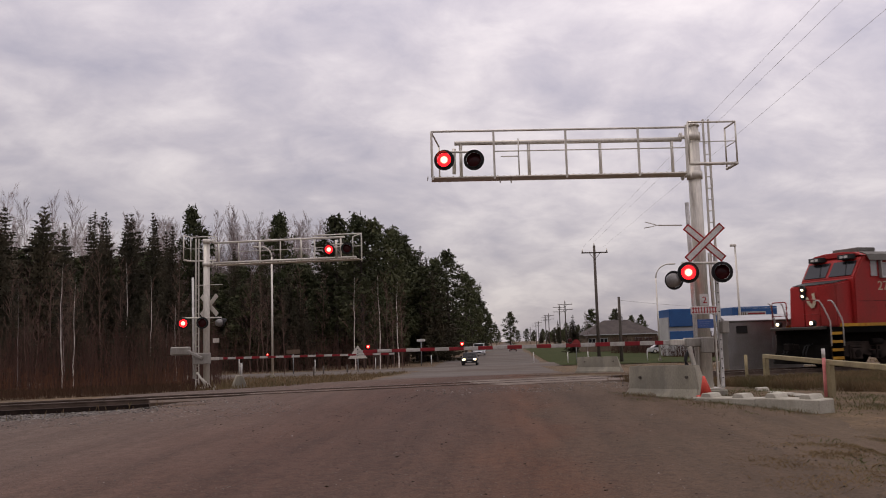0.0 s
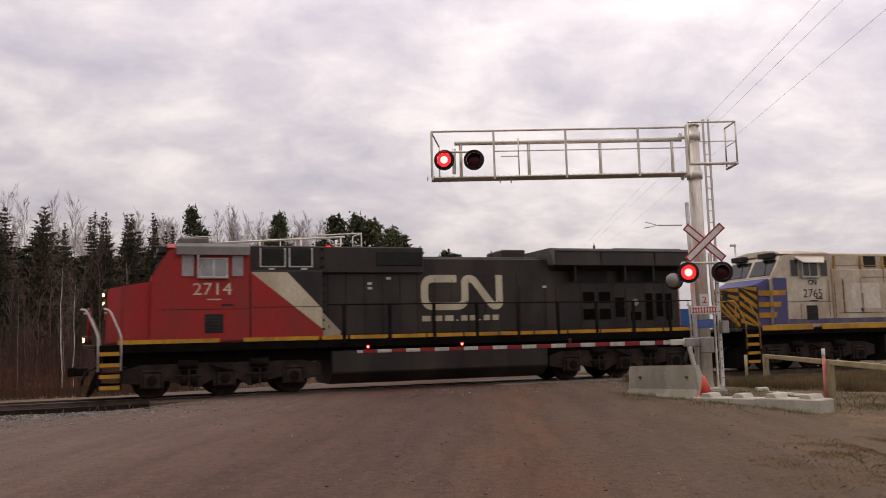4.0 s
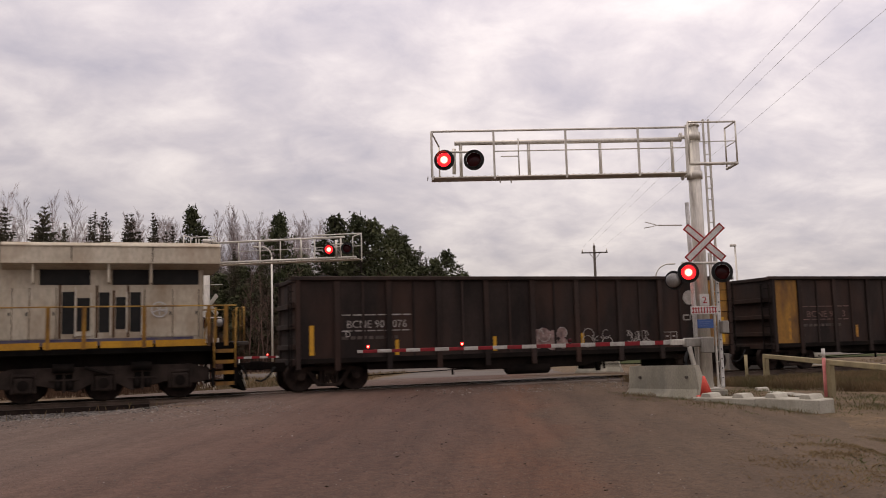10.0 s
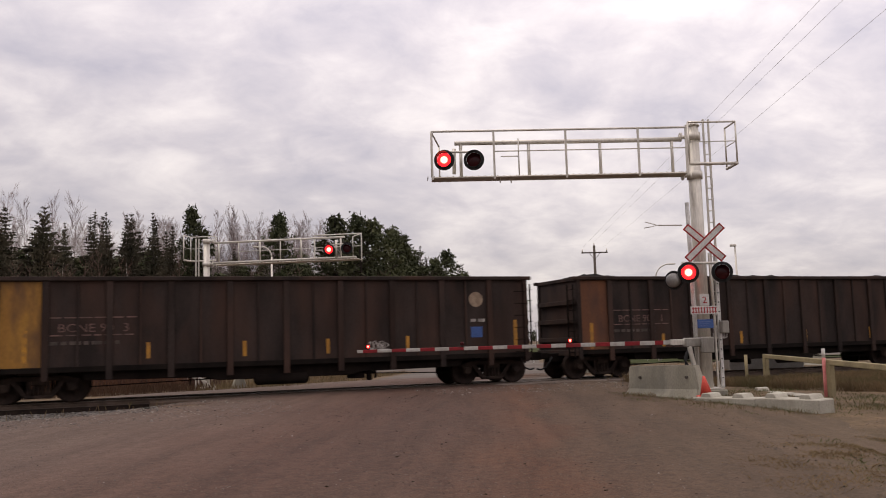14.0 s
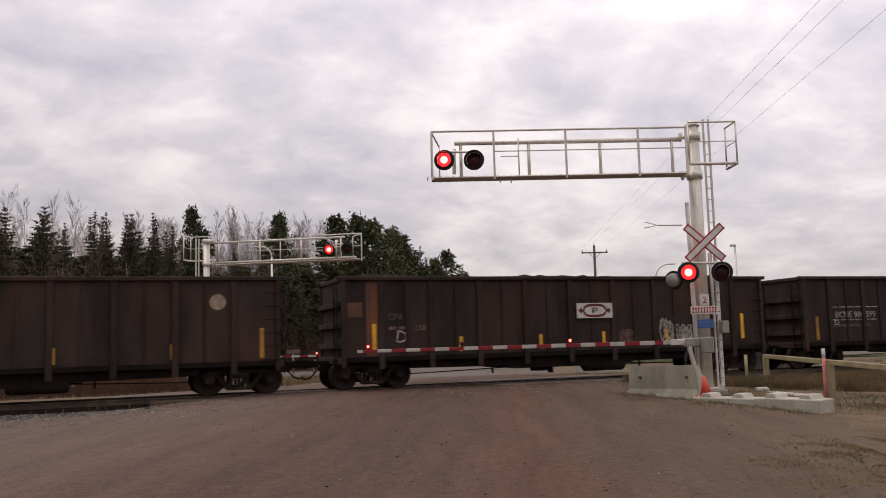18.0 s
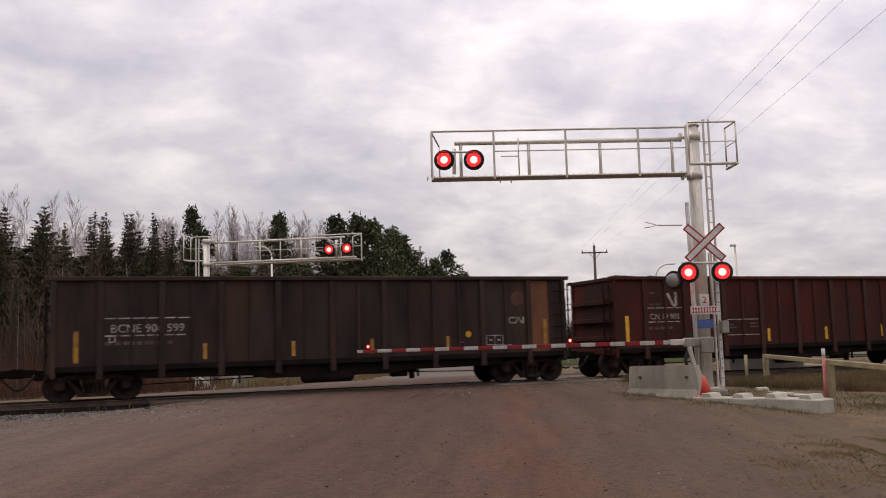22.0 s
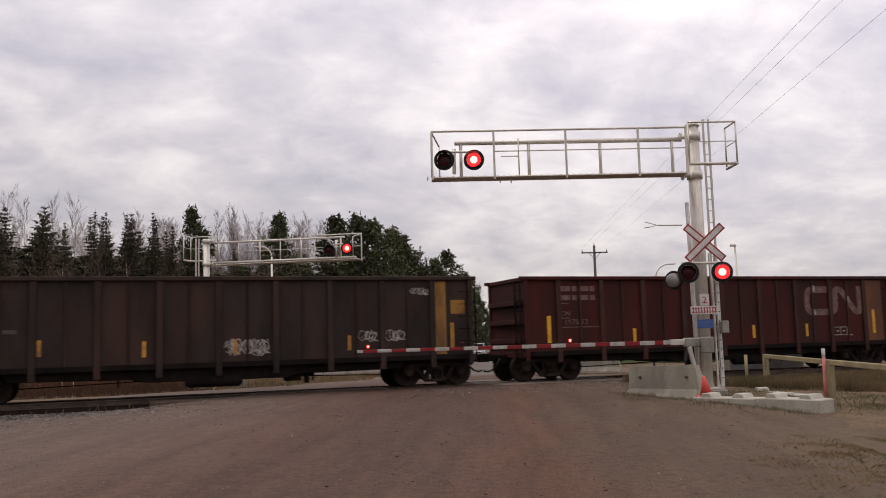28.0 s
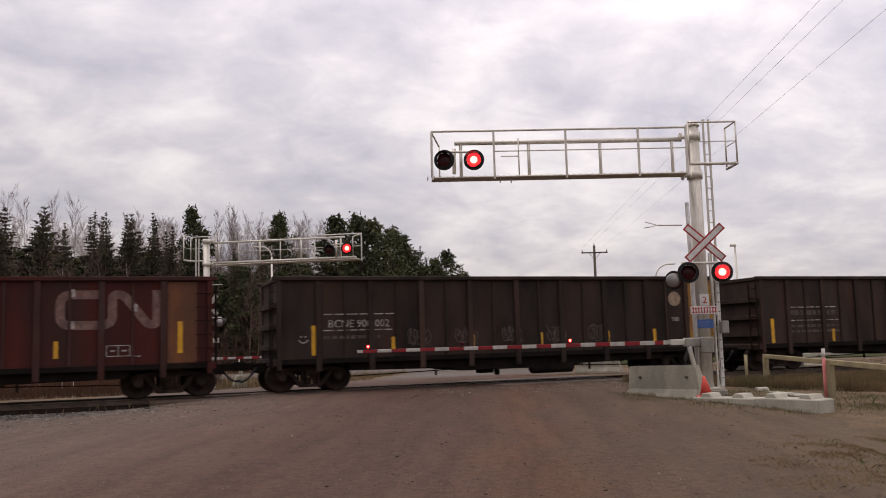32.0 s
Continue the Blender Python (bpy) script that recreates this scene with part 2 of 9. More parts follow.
# across the road from the left to the right verge: metres from its middle line, colour
ROAD_LANES = ((-12.0, (0.098, 0.073, 0.060)), (8.0, (0.086, 0.060, 0.036)), (-7.5, (0.100, 0.069, 0.055)), (-5.4, (0.092, 0.056, 0.043)), (-3.6, (0.069, 0.036, 0.0265)), (-1.1, (0.062, 0.034, 0.0245)),
              (-0.4, (0.072, 0.037, 0.024)), (0.2, (0.085, 0.039, 0.022)), (0.8, (0.070, 0.041, 0.026)), (2.0, (0.071, 0.046, 0.029)), (5.0, (0.086, 0.060, 0.036)))
M = {
    "earth": soil("earth", (0.125, 0.083, 0.047), (0.078, 0.054, 0.030), (0.12, 0.09, 0.065), scale=0.5, stones=17.0, share=0.7),
    "asphalt": mat("asphalt", (0.145, 0.125, 0.112), (0.112, 0.097, 0.086), spec=0.08, rough=1.0, scale=0.2, fine=25, bump=0.2, dirt=(0.085, 0.062, 0.048), dirt_amount=0.6, dirt_scale=0.1),
    "gravel_road": soil("gravel_road", (0.098, 0.060, 0.041), (0.066, 0.043, 0.032), (0.09, 0.068, 0.052), along=(65.5, 9.0, 1.0), scale=0.6, stones=24.0, share=0.7, sides=ROAD_LANES),
    "dirty_panel": mat("dirty_panel", (0.115, 0.078, 0.055), (0.085, 0.058, 0.042), rough=0.9, scale=1.2, fine=22, bump=0.3, dirt=(0.09, 0.066, 0.052), dirt_amount=0.7, dirt_scale=0.9),
    "panel_edge": mat("panel_edge", (0.19, 0.15, 0.125), (0.12, 0.092, 0.075), rough=0.95, scale=1.2, fine=22, bump=0.3, dirt=(0.09, 0.063, 0.046), dirt_amount=0.7, dirt_scale=0.9),
    "dome_grey": mat("dome_grey", (0.30, 0.29, 0.275), (0.22, 0.21, 0.20), rough=0.4, metal=0.4, scale=3, fine=30, bump=0.03),
    "grey_box": mat("grey_box", (0.33, 0.31, 0.275), (0.26, 0.245, 0.215), rough=0.55, metal=0.1, scale=3, fine=30, bump=0.05, dirt=(0.2, 0.17, 0.14), dirt_amount=0.4, dirt_scale=3, streak=3),
    "stone": mat("stone", (0.19, 0.17, 0.155), (0.11, 0.098, 0.088), rough=0.95, scale=2.0, fine=20, bump=0.3, rnd=0.2),
    "loose_stone": mat("loose_stone", (0.20, 0.178, 0.16), (0.11, 0.098, 0.088), rough=0.95, scale=2.0, fine=20, bump=0.3, island=0.7),
    "pebble": mat("pebble", (0.16, 0.13, 0.115), (0.09, 0.075, 0.068), rough=0.95, scale=9.0, fine=60, bump=0.3, lo=0.3, hi=0.7, island=0.6),
    "clod": mat("clod", (0.055, 0.038, 0.025), (0.035, 0.025, 0.018), rough=0.98, scale=9.0, fine=60, bump=0.3),
    "concrete": mat("concrete", (0.35, 0.325, 0.258), (0.25, 0.23, 0.18), rough=0.92, scale=1.6, fine=45, bump=0.3, dirt=(0.14, 0.13, 0.11), dirt_amount=0.6, dirt_scale=2.5, streak=2.5),
    "pale_concrete": mat("pale_concrete", (0.48, 0.455, 0.38), (0.38, 0.355, 0.295), rough=0.92, scale=2.0, fine=40, bump=0.4, dirt=(0.20, 0.18, 0.14), dirt_amount=0.5, dirt_scale=3),
    "galvanised": mat("galvanised", (0.70, 0.66, 0.59), (0.62, 0.58, 0.51), rough=0.42, metal=0.3, scale=3, fine=30, bump=0.05, dirt=(0.34, 0.29, 0.22), dirt_amount=0.22, streak=6),
    "steel_rail": mat("steel_rail", (0.14, 0.10, 0.08), (0.09, 0.065, 0.05), rough=0.7, metal=0.4, fine=40, bump=0.2),
    "rail_top": mat("rail_top", (0.30, 0.26, 0.23), (0.2, 0.165, 0.14), rough=0.45, metal=0.6, fine=60, bump=0.03),
    "shade_timber": mat("shade_timber", (0.030, 0.021, 0.017), (0.018, 0.013, 0.011), rough=0.95, fine=30, bump=0.4, spec=0.08),
    "old_wood": mat("old_wood", (0.12, 0.10, 0.085), (0.07, 0.06, 0.05), rough=0.9, fine=30, bump=0.4, streak=4, rnd=0.2),
    "white_paint": mat("white_paint", (0.74, 0.72, 0.69), (0.62, 0.6, 0.57), rough=0.5, fine=30, bump=0.04, dirt=(0.35, 0.31, 0.27), dirt_amount=0.3, dirt_scale=3),
    "red_paint": mat("red_paint", (0.42, 0.03, 0.035), (0.33, 0.03, 0.03), rough=0.45, fine=30, bump=0.04, dirt=(0.2, 0.06, 0.05), dirt_amount=0.3, dirt_scale=3),
    "gate_white": mat("gate_white", (0.52, 0.50, 0.46), (0.43, 0.41, 0.375), rough=0.55, fine=30, bump=0.04, dirt=(0.24, 0.21, 0.17), dirt_amount=0.4, dirt_scale=3),
    "gate_red": mat("gate_red", (0.28, 0.020, 0.026), (0.21, 0.018, 0.022), rough=0.5, fine=30, bump=0.04, dirt=(0.13, 0.04, 0.035), dirt_amount=0.3, dirt_scale=3),
    "black_paint": mat("black_paint", (0.016, 0.016, 0.017), (0.03, 0.028, 0.027), rough=0.6, fine=30, bump=0.05),
    "band_pale": mat("band_pale", (0.30, 0.34, 0.46), (0.24, 0.28, 0.4), rough=0.5, bump=0.0),
    "blue_sign": mat("blue_sign", (0.06, 0.12, 0.32), (0.05, 0.10, 0.26), rough=0.45, fine=30, bump=0.02),
    "lamp_on": glow("lamp_on", (1.0, 0.012, 0.016), 4.0),
    "lamp_mid": glow("lamp_mid", (1.0, 0.06, 0.045), 5.0),
    "lamp_core": glow("lamp_core", (1.0, 0.40, 0.24), 5.0),
    "lamp_off": mat("lamp_off", (0.07, 0.008, 0.01), (0.05, 0.007, 0.008), rough=0.25, fine=60, bump=0.05),
    "headlight": glow("headlight", (1.0, 0.80, 0.5), 6.0),
}


# ---- mesh helpers ----
def bx(bm, x0, y0, z0, x1, y1, z1):
    v = [bm.verts.new(p) for p in ((x0, y0, z0), (x1, y0, z0), (x1, y1, z0), (x0, y1, z0), (x0, y0, z1), (x1, y0, z1), (x1, y1, z1), (x0, y1, z1))]
    for f in ((3, 2, 1, 0), (4, 5, 6, 7), (0, 1, 5, 4), (1, 2, 6, 5), (2, 3, 7, 6), (3, 0, 4, 7)):
        bm.faces.new([v[i] for i in f])


def rod(bm, a, b, r, r1=None, n=8, caps=True):
    """A round bar from a to b."""
    a, b = Vector(a), Vector(b)
    r1 = r if r1 is None else r1
    q = (b - a).to_track_quat("Z", "Y")
    rings = []
    for p, rad in ((a, r), (b, r1)):
        rings.append([bm.verts.new(p + q @ Vector((rad * math.cos(k * math.tau / n), rad * math.sin(k * math.tau / n), 0))) for k in range(n)])
    for k in range(n):
        f = bm.faces.new((rings[0][k], rings[0][(k + 1) % n], rings[1][(k + 1) % n], rings[1][k]))
        f.smooth = n > 5
    if caps:
        bm.faces.new(rings[0][::-1])
        bm.faces.new(rings[1])


def pipe(bm, pts, r, n=6):
    tube(bm, pts, r, n)


def tube(bm, pts, r, n=6):
    """One bent round bar through the points."""
    pts = [Vector(p) for p in pts]
    rings = []
    for i, p in enumerate(pts):
        q = (pts[min(i + 1, len(pts) - 1)] - pts[max(i - 1, 0)]).to_track_quat("Z", "Y")
        rings.append([bm.verts.new(p + q @ Vector((r * math.cos(k * math.tau / n), r * math.sin(k * math.tau / n), 0))) for k in range(n)])
    for a, b in zip(rings, rings[1:]):
        for k in range(n):
            bm.faces.new((a[k], a[(k + 1) % n], b[(k + 1) % n], b[k])).smooth = True
    bm.faces.new(rings[0][::-1])
    bm.faces.new(rings[-1])


def beam(bm, a, b, w, h):
    """A square bar from a to b, w wide and h high."""
    a, b = Vector(a), Vector(b)
    d = (b - a).normalized()
    up = Vector((0, 0, 1)) if abs(d.z) < 0.95 else Vector((0, 1, 0))
    s = d.cross(up).normalized()
    u = s.cross(d).normalized()
    v = []
    for p in (a, b):
        for i, j in ((-1, -1), (1, -1), (1, 1), (-1, 1)):
            v.append(bm.verts.new(p + s * (i * w / 2) + u * (j * h / 2)))
    for f in ((0, 1, 2, 3), (7, 6, 5, 4), (0, 4, 5, 1), (1, 5, 6, 2), (2, 6, 7, 3), (3, 7, 4, 0)):
        bm.faces.new([v[i] for i in f])


def prism(bm, prof, a, b, axis="y"):
    """A closed outline of (u, z) points, pulled from a to b along y (u is x) or along x (u is y)."""
    put = (lambda u, z, k: (u, k, z)) if axis == "y" else (lambda u, z, k: (k, u, z)) if axis == "x" else (lambda u, z, k: (u, z, k))
    v0 = [bm.verts.new(put(u, z, a)) for u, z in prof]
    v1 = [bm.verts.new(put(u, z, b)) for u, z in prof]
    n = len(prof)
    bm.faces.new(v0)
    bm.faces.new(v1[::-1])
    for k in range(n):
        bm.faces.new((v0[k], v1[k], v1[(k + 1) % n], v0[(k + 1) % n]))


def mesh_of(name, bm, material, bevel=0.0, segments=1):
    bmesh.ops.recalc_face_normals(bm, faces=bm.faces)
    if bevel:
        bmesh.ops.bevel(bm, geom=[e for e in bm.edges if len(e.link_faces) == 2 and e.calc_face_angle(0) > 0.5], offset=bevel, segments=segments, affect="EDGES", clamp_overlap=True)
    me = bpy.data.meshes.new(name)
    bm.to_mesh(me)
    bm.free()
    me.materials.append(M[material] if isinstance(material, str) else material)
    return me


def part(name, bm, material, parent, label="", bevel=0.0, at=None, segments=1):
    """Links a bmesh (or a mesh that is there already) as one mesh object under a thing or a part."""
    me = bm if isinstance(bm, bpy.types.Mesh) else mesh_of(name, bm, material, bevel, segments)
    ob = new(name, me)
    if parent:
        ob.parent = parent
    if at is not None:
        ob.matrix_basis = at if isinstance(at, Matrix) else Matrix.Translation(at)
    if label:
        ob["label"] = label
    return ob


def thing(name, label, category, group="", at=None, kind=""):
    ob = new(name)
    ob.empty_display_size = 0.2
    if at is not None:
        ob.matrix_basis = at if isinstance(at, Matrix) else Matrix.Translation(at)
    return tagged(ob, label, category, group, kind)


def boxes(*bs):
    bm = bmesh.new()
    for b in bs:
        bx(bm, *b)
    return bm


def rods(*rs, n=8):
    bm = bmesh.new()
    for r in rs:
        rod(bm, r[0], r[1], r[2], r[3] if len(r) > 3 else None, n=n)
    return bm


def disc(bm, c, axis, r, depth, n=20):
    c, axis = Vector(c), Vector(axis).normalized()
    rod(bm, c - axis * depth / 2, c + axis * depth / 2, r, n=n)


def words(name, text, size, material, parent, at, label="", depth=0.004, stretch=1.0):
    """Lettering in the built-in font; it reads along the local x and stands along the local y of its pose."""
    cu = bpy.data.curves.new(name, "FONT")
    cu.body, cu.size, cu.extrude, cu.resolution_u = text, size, depth, 2
    cu.align_x = "CENTER"
    tmp = bpy.data.objects.new(name, cu)
    scene.collection.objects.link(tmp)
    dg = bpy.context.evaluated_depsgraph_get()
    me = bpy.data.meshes.new_from_object(tmp.evaluated_get(dg))
    bpy.data.objects.remove(tmp)
    me.transform(Matrix.Diagonal((stretch, 1, 1, 1)))
    me.materials.clear()
    me.materials.append(M[material])
    return part(name, me, material, parent, label, at=at)


# ---- the lie of the land ----
def smooth(a, b, v):
    v = min(1.0, max(0.0, (v - a) / (b - a)))
    return v * v * (3 - 2 * v)


def land(x, y):
    """Height of the ground: level with the rails on the crossing, falling away beyond the track."""
    z = -0.05 - 0.37 * smooth(3.5, 14, y) - 0.50 * smooth(13, 31, y) - 0.28 * smooth(30, 50, y)
    z -= 0.13 * smooth(-6, -26, y)
    along = (x - 13.06) * 0.910 - y * 0.415
    off = smooth(3.6, 6.5, along) + smooth(-8.5, -12.5, along)
    near = 1 - smooth(2.5, 7, abs(y))
    return z - off * (0.28 * near + 0.05)


def flat(me):
    for p in me.polygons:
        p.use_smooth = True
    return me
# ---- ground, roads and track ----
def grid_sheet(name, xs, ys, height, material):
    verts = [(x, y, height(x, y)) for y in ys for x in xs]
    nx = len(xs)
    faces = [(j * nx + i, j * nx + i + 1, (j + 1) * nx + i + 1, (j + 1) * nx + i) for j in range(len(ys) - 1) for i in range(nx - 1)]
    me = bpy.data.meshes.new(name)
    me.from_pydata(verts, [], faces)
    me.materials.append(M[material])
    return new(name, flat(me))


def spread(lo, hi, near_lo, near_hi, fine, grow=1.22):
    v, out, step = near_lo, [], fine
    while v < near_hi:
        out.append(v)
        v += fine
    while v < hi:
        out.append(v)
        step *= grow
        v += step
    out.append(hi)
    v, step, left = near_lo, fine, []
    while True:
        step *= grow
        v -= step
        if v < lo:
            break
        left.append(v)
    return [lo] + left[::-1] + out


def ground_height(x, y):
    n = noise.noise(Vector((x * 0.35, y * 0.35, 0))) * 0.03 + noise.noise(Vector((x * 1.3, y * 1.3, 5))) * 0.015
    return land(x, y) - 0.03 + n * (1.0 if y < 40 else 2.5)


ground = grid_sheet("ground", spread(-2500, 2500, -14, 34, 0.5), spread(-600, 3500, -30, 30, 0.5), ground_height, "earth")
tagged(ground, "brown earth and dead grass round the crossing", "ground", kind="structure")

ROAD_DIR, ROAD_RIGHT = Vector((0.415, 0.910, 0)), Vector((0.910, -0.415, 0))
ROAD_AT = Vector((13.06, 0, 0))


def strip_sheet(name, alongs, laterals, lift, material, wobble=0.0):
    """A road surface laid over the land, along the road's line."""
    verts, faces = [], []
    nl = len(laterals)
    for a in alongs:
        for i, q in enumerate(laterals):
            edge = wobble * noise.noise(Vector((a * 0.15, i * 3.0, 2))) if i in (0, nl - 1) else 0
            p = ROAD_AT + ROAD_DIR * a + ROAD_RIGHT * (q + edge)
            z = land(p.x, p.y) + lift - (0.06 if i in (0, nl - 1) else 0)
            if abs(p.y) < 2.4:
                z = min(z, -0.022)
            if abs(p.y) < 4.5 and (p.x < 1.0 or p.x > 16.6):
                z = -0.75
            z += 0.012 * noise.noise(Vector((p.x * 0.5, p.y * 0.5, 7)))
            verts.append((p.x, p.y, z))
    for j in range(len(alongs) - 1):
        for i in range(nl - 1):
            k = j * nl + i
            faces.append((k, k + 1, k + nl + 1, k + nl))
    me = bpy.data.meshes.new(name)
    me.from_pydata(verts, [], faces)
    me.materials.append(M[material])
    return new(name, flat(me))


near_road = strip_sheet("road_gravel", [-60 + 0.8 * k for k in range(100)], [-15.0, -13.0, -11.0, -9.5, -8, -6, -4, -2, 0, 1.5, 3, 4.4, 6.0], 0.02, "gravel_road", 0.6)
tagged(near_road, "brown packed gravel road leading over the crossing", "road", kind="structure")
far_road = strip_sheet("road_asphalt", [19.2 + 2.0 * k for k in range(60)] + [145 * 1.25 ** k for k in range(14)], [-9.6, -8.3, -4, 0, 2.6, 3.6], 0.012, "asphalt", 0.2)
tagged(far_road, "grey asphalt road running straight to the horizon", "road", kind="structure")
side_road = grid_sheet("road_frontage", [-160 + 4 * k for k in range(110)], [52.5, 53.5, 57, 61, 64.5, 65.5], lambda x, y: land(x, y) + (0.03 if 53 < y < 65 else -0.05), "asphalt")
tagged(side_road, "grey side road running along the track", "road", kind="structure")


def rail_profile():
    return [(-0.07, -0.17), (0.07, -0.17), (0.07, -0.155), (0.012, -0.135), (0.012, -0.045), (0.036, -0.03), (0.036, -0.002), (0.028, 0.0), (-0.028, 0.0), (-0.036, -0.002), (-0.036, -0.03), (-0.012, -0.045), (-0.012, -0.135), (-0.07, -0.155)]


def track():
    t = thing("railway_track", "rusty steel rails on dark wooden ties in ballast", "railway track")
    for y in (-0.753, 0.753):
        bm = bmesh.new()
        prism(bm, [(u + y, z) for u, z in rail_profile()], -150, 320, "x")
        part("rail", bm, "steel_rail", t)
        part("rail_head", boxes((-150, y - 0.027, -0.004, 320, y + 0.027, 0.0015)), "rail_top", t, "worn bright running surface")
    tie = mesh_of("tie", boxes((-0.115, -1.3, -0.33, 0.115, 1.3, -0.165)), "old_wood", 0.01)
    for k in range(-24, 56):
        x = 0.53 * k
        if 0.9 < x < 17.0:
            continue
        part("tie", tie, "old_wood", t, at=(x, 0, 0.01 * math.sin(k * 1.7)))
    # added dark boards: they stand in for the shaded rail side and tie ends
    for y in (-1.36, 1.36):
        part("edge_timber", boxes((-70, y - 0.05, -0.36, 0.95, y + 0.05, -0.12)), "shade_timber", t, "dark board standing in for the shaded tie ends")
    # boards and flangeway fill of the level crossing
    for y0, y1 in ((-2.1, -0.84), (-0.66, 0.66), (0.84, 2.1)):
        for k in range(6):
            x0 = 0.9 + k * 2.7
            part("crossing_panel", boxes((x0, y0, -0.2, x0 + 2.68, y1, -0.05 if k < 4 else -0.012)), "dirty_panel" if k < 4 else "panel_edge", t, "dirt-covered crossing panel", bevel=0.012)
    return t


track()


def ballast(name, x0, x1):
    rnd = random.Random(3)
    xs = [x0 + (x1 - x0) * k / 120 for k in range(121)]
    ys = [-4.2, -3.4, -2.6, -2.0, -1.4, -0.9, -0.5, 0, 0.5, 0.9, 1.4, 2.0, 2.6, 3.4, 4.2]

    def hgt(x, y):
        top = -0.26 - 0.28 * smooth(1.7, 4.2, abs(y))
        fade = smooth(0, 0.05, min(x - x0, x1 - x) / (x1 - x0))
        return top + 0.05 * noise.noise(Vector((x * 2.0, y * 2.0, 1))) - 0.3 * (1 - fade) * (abs(y) > 2.5)

    ob = grid_sheet(name, xs, ys, hgt, "stone")
    return tagged(ob, "grey crushed stone bed under the rails", "ballast", kind="structure")


ballast("ballast_west", -60, 1.2)
ballast("ballast_east", 16.8, 140)


def surface(x, y):
    """Height of what one treads on: the gravel road where it lies, else the ground."""
    q = (x - 13.06) * 0.910 - y * 0.415
    if -13.5 < q < 4.6 and y < 18:
        return land(x, y) + 0.02 + 0.012 * noise.noise(Vector((x * 0.5, y * 0.5, 7)))
    return ground_height(x, y)


def scatter(name, count, area, sizes, material, label, seed, lift=0.0, squash=0.6, where=None):
    """Loose stones, many small lumps in one mesh."""
    rnd = random.Random(seed)
    verts, faces = [], []
    base = [(1, 0, 0), (-1, 0, 0), (0, 1, 0), (0, -1, 0), (0, 0, 1), (0, 0, -1)]
    tri = [(0, 2, 4), (2, 1, 4), (1, 3, 4), (3, 0, 4), (2, 0, 5), (1, 2, 5), (3, 1, 5), (0, 3, 5)]
    while count:
        x, y = rnd.uniform(area[0], area[1]), rnd.uniform(area[2], area[3])
        z = where(x, y) if where else surface(x, y)
        if z is None:
            continue
        count -= 1
        s = rnd.uniform(*sizes) * (rnd.random() ** 2 * 0.8 + 0.4)
        rot = Euler((rnd.uniform(0, 6), rnd.uniform(0, 6), rnd.uniform(0, 6))).to_matrix()
        k = len(verts)
        for b in base:
            v = rot @ (Vector(b) * s * rnd.uniform(0.65, 1.1))
            verts.append((x + v.x, y + v.y, z + lift + v.z * squash))
        faces += [tuple(k + i for i in f) for f in tri]
    me = bpy.data.meshes.new(name)
    me.from_pydata(verts, [], faces)
    me.materials.append(M[material])
    return tagged(new(name, me), label, name.replace("_", " "), kind="stuff")


def bed(x, y):
    return -0.26 - 0.28 * smooth(1.7, 4.2, abs(y)) if abs(y) < 4.3 else None


scatter("ballast_stones", 9000, (-10, 1.5, -4.4, -1.2), (0.03, 0.065), "loose_stone", "grey crushed ballast stones beside the rail", 11, where=bed)
scatter("ballast_stones", 1500, (16.8, 26, -3.6, 2), (0.03, 0.06), "loose_stone", "grey crushed ballast stones beside the rail", 12, where=bed)
scatter("road_gravel_stones", 3200, (-9, 4, -9.5, -2.2), (0.015, 0.04), "loose_stone", "pale loose gravel spilled at the road edge", 13)
scatter("road_gravel_stones", 1200, (8.5, 15.5, -6.5, -2.2), (0.015, 0.045), "loose_stone", "pale loose gravel spilled beside the crossing", 14)
scatter("road_gravel_stones", 2600, (-9, 1.0, -6.6, -3.6), (0.02, 0.05), "loose_stone", "grey stones spilled from the ballast", 16)
scatter("pebbles", 1800, (1.5, 16, -22.5, -5), (0.008, 0.03), "clod", "dark clods of earth on the road shoulder", 17)
scatter("pebbles", 1500, (-4, 16, -22.5, -8), (0.008, 0.02), "loose_stone", "small pale stones on the road", 18)
scatter("pebbles", 5000, (-8, 14, -22.5, -5), (0.006, 0.018), "pebble", "small dark pebbles lying on the gravel road", 15)
# ---- crossing signals, gates and what stands round them ----
flashers = []      # (lamp, side, first switch, period) for the blinking lamps
SIGNAL_P, GATE_P = 0.9935, 0.989


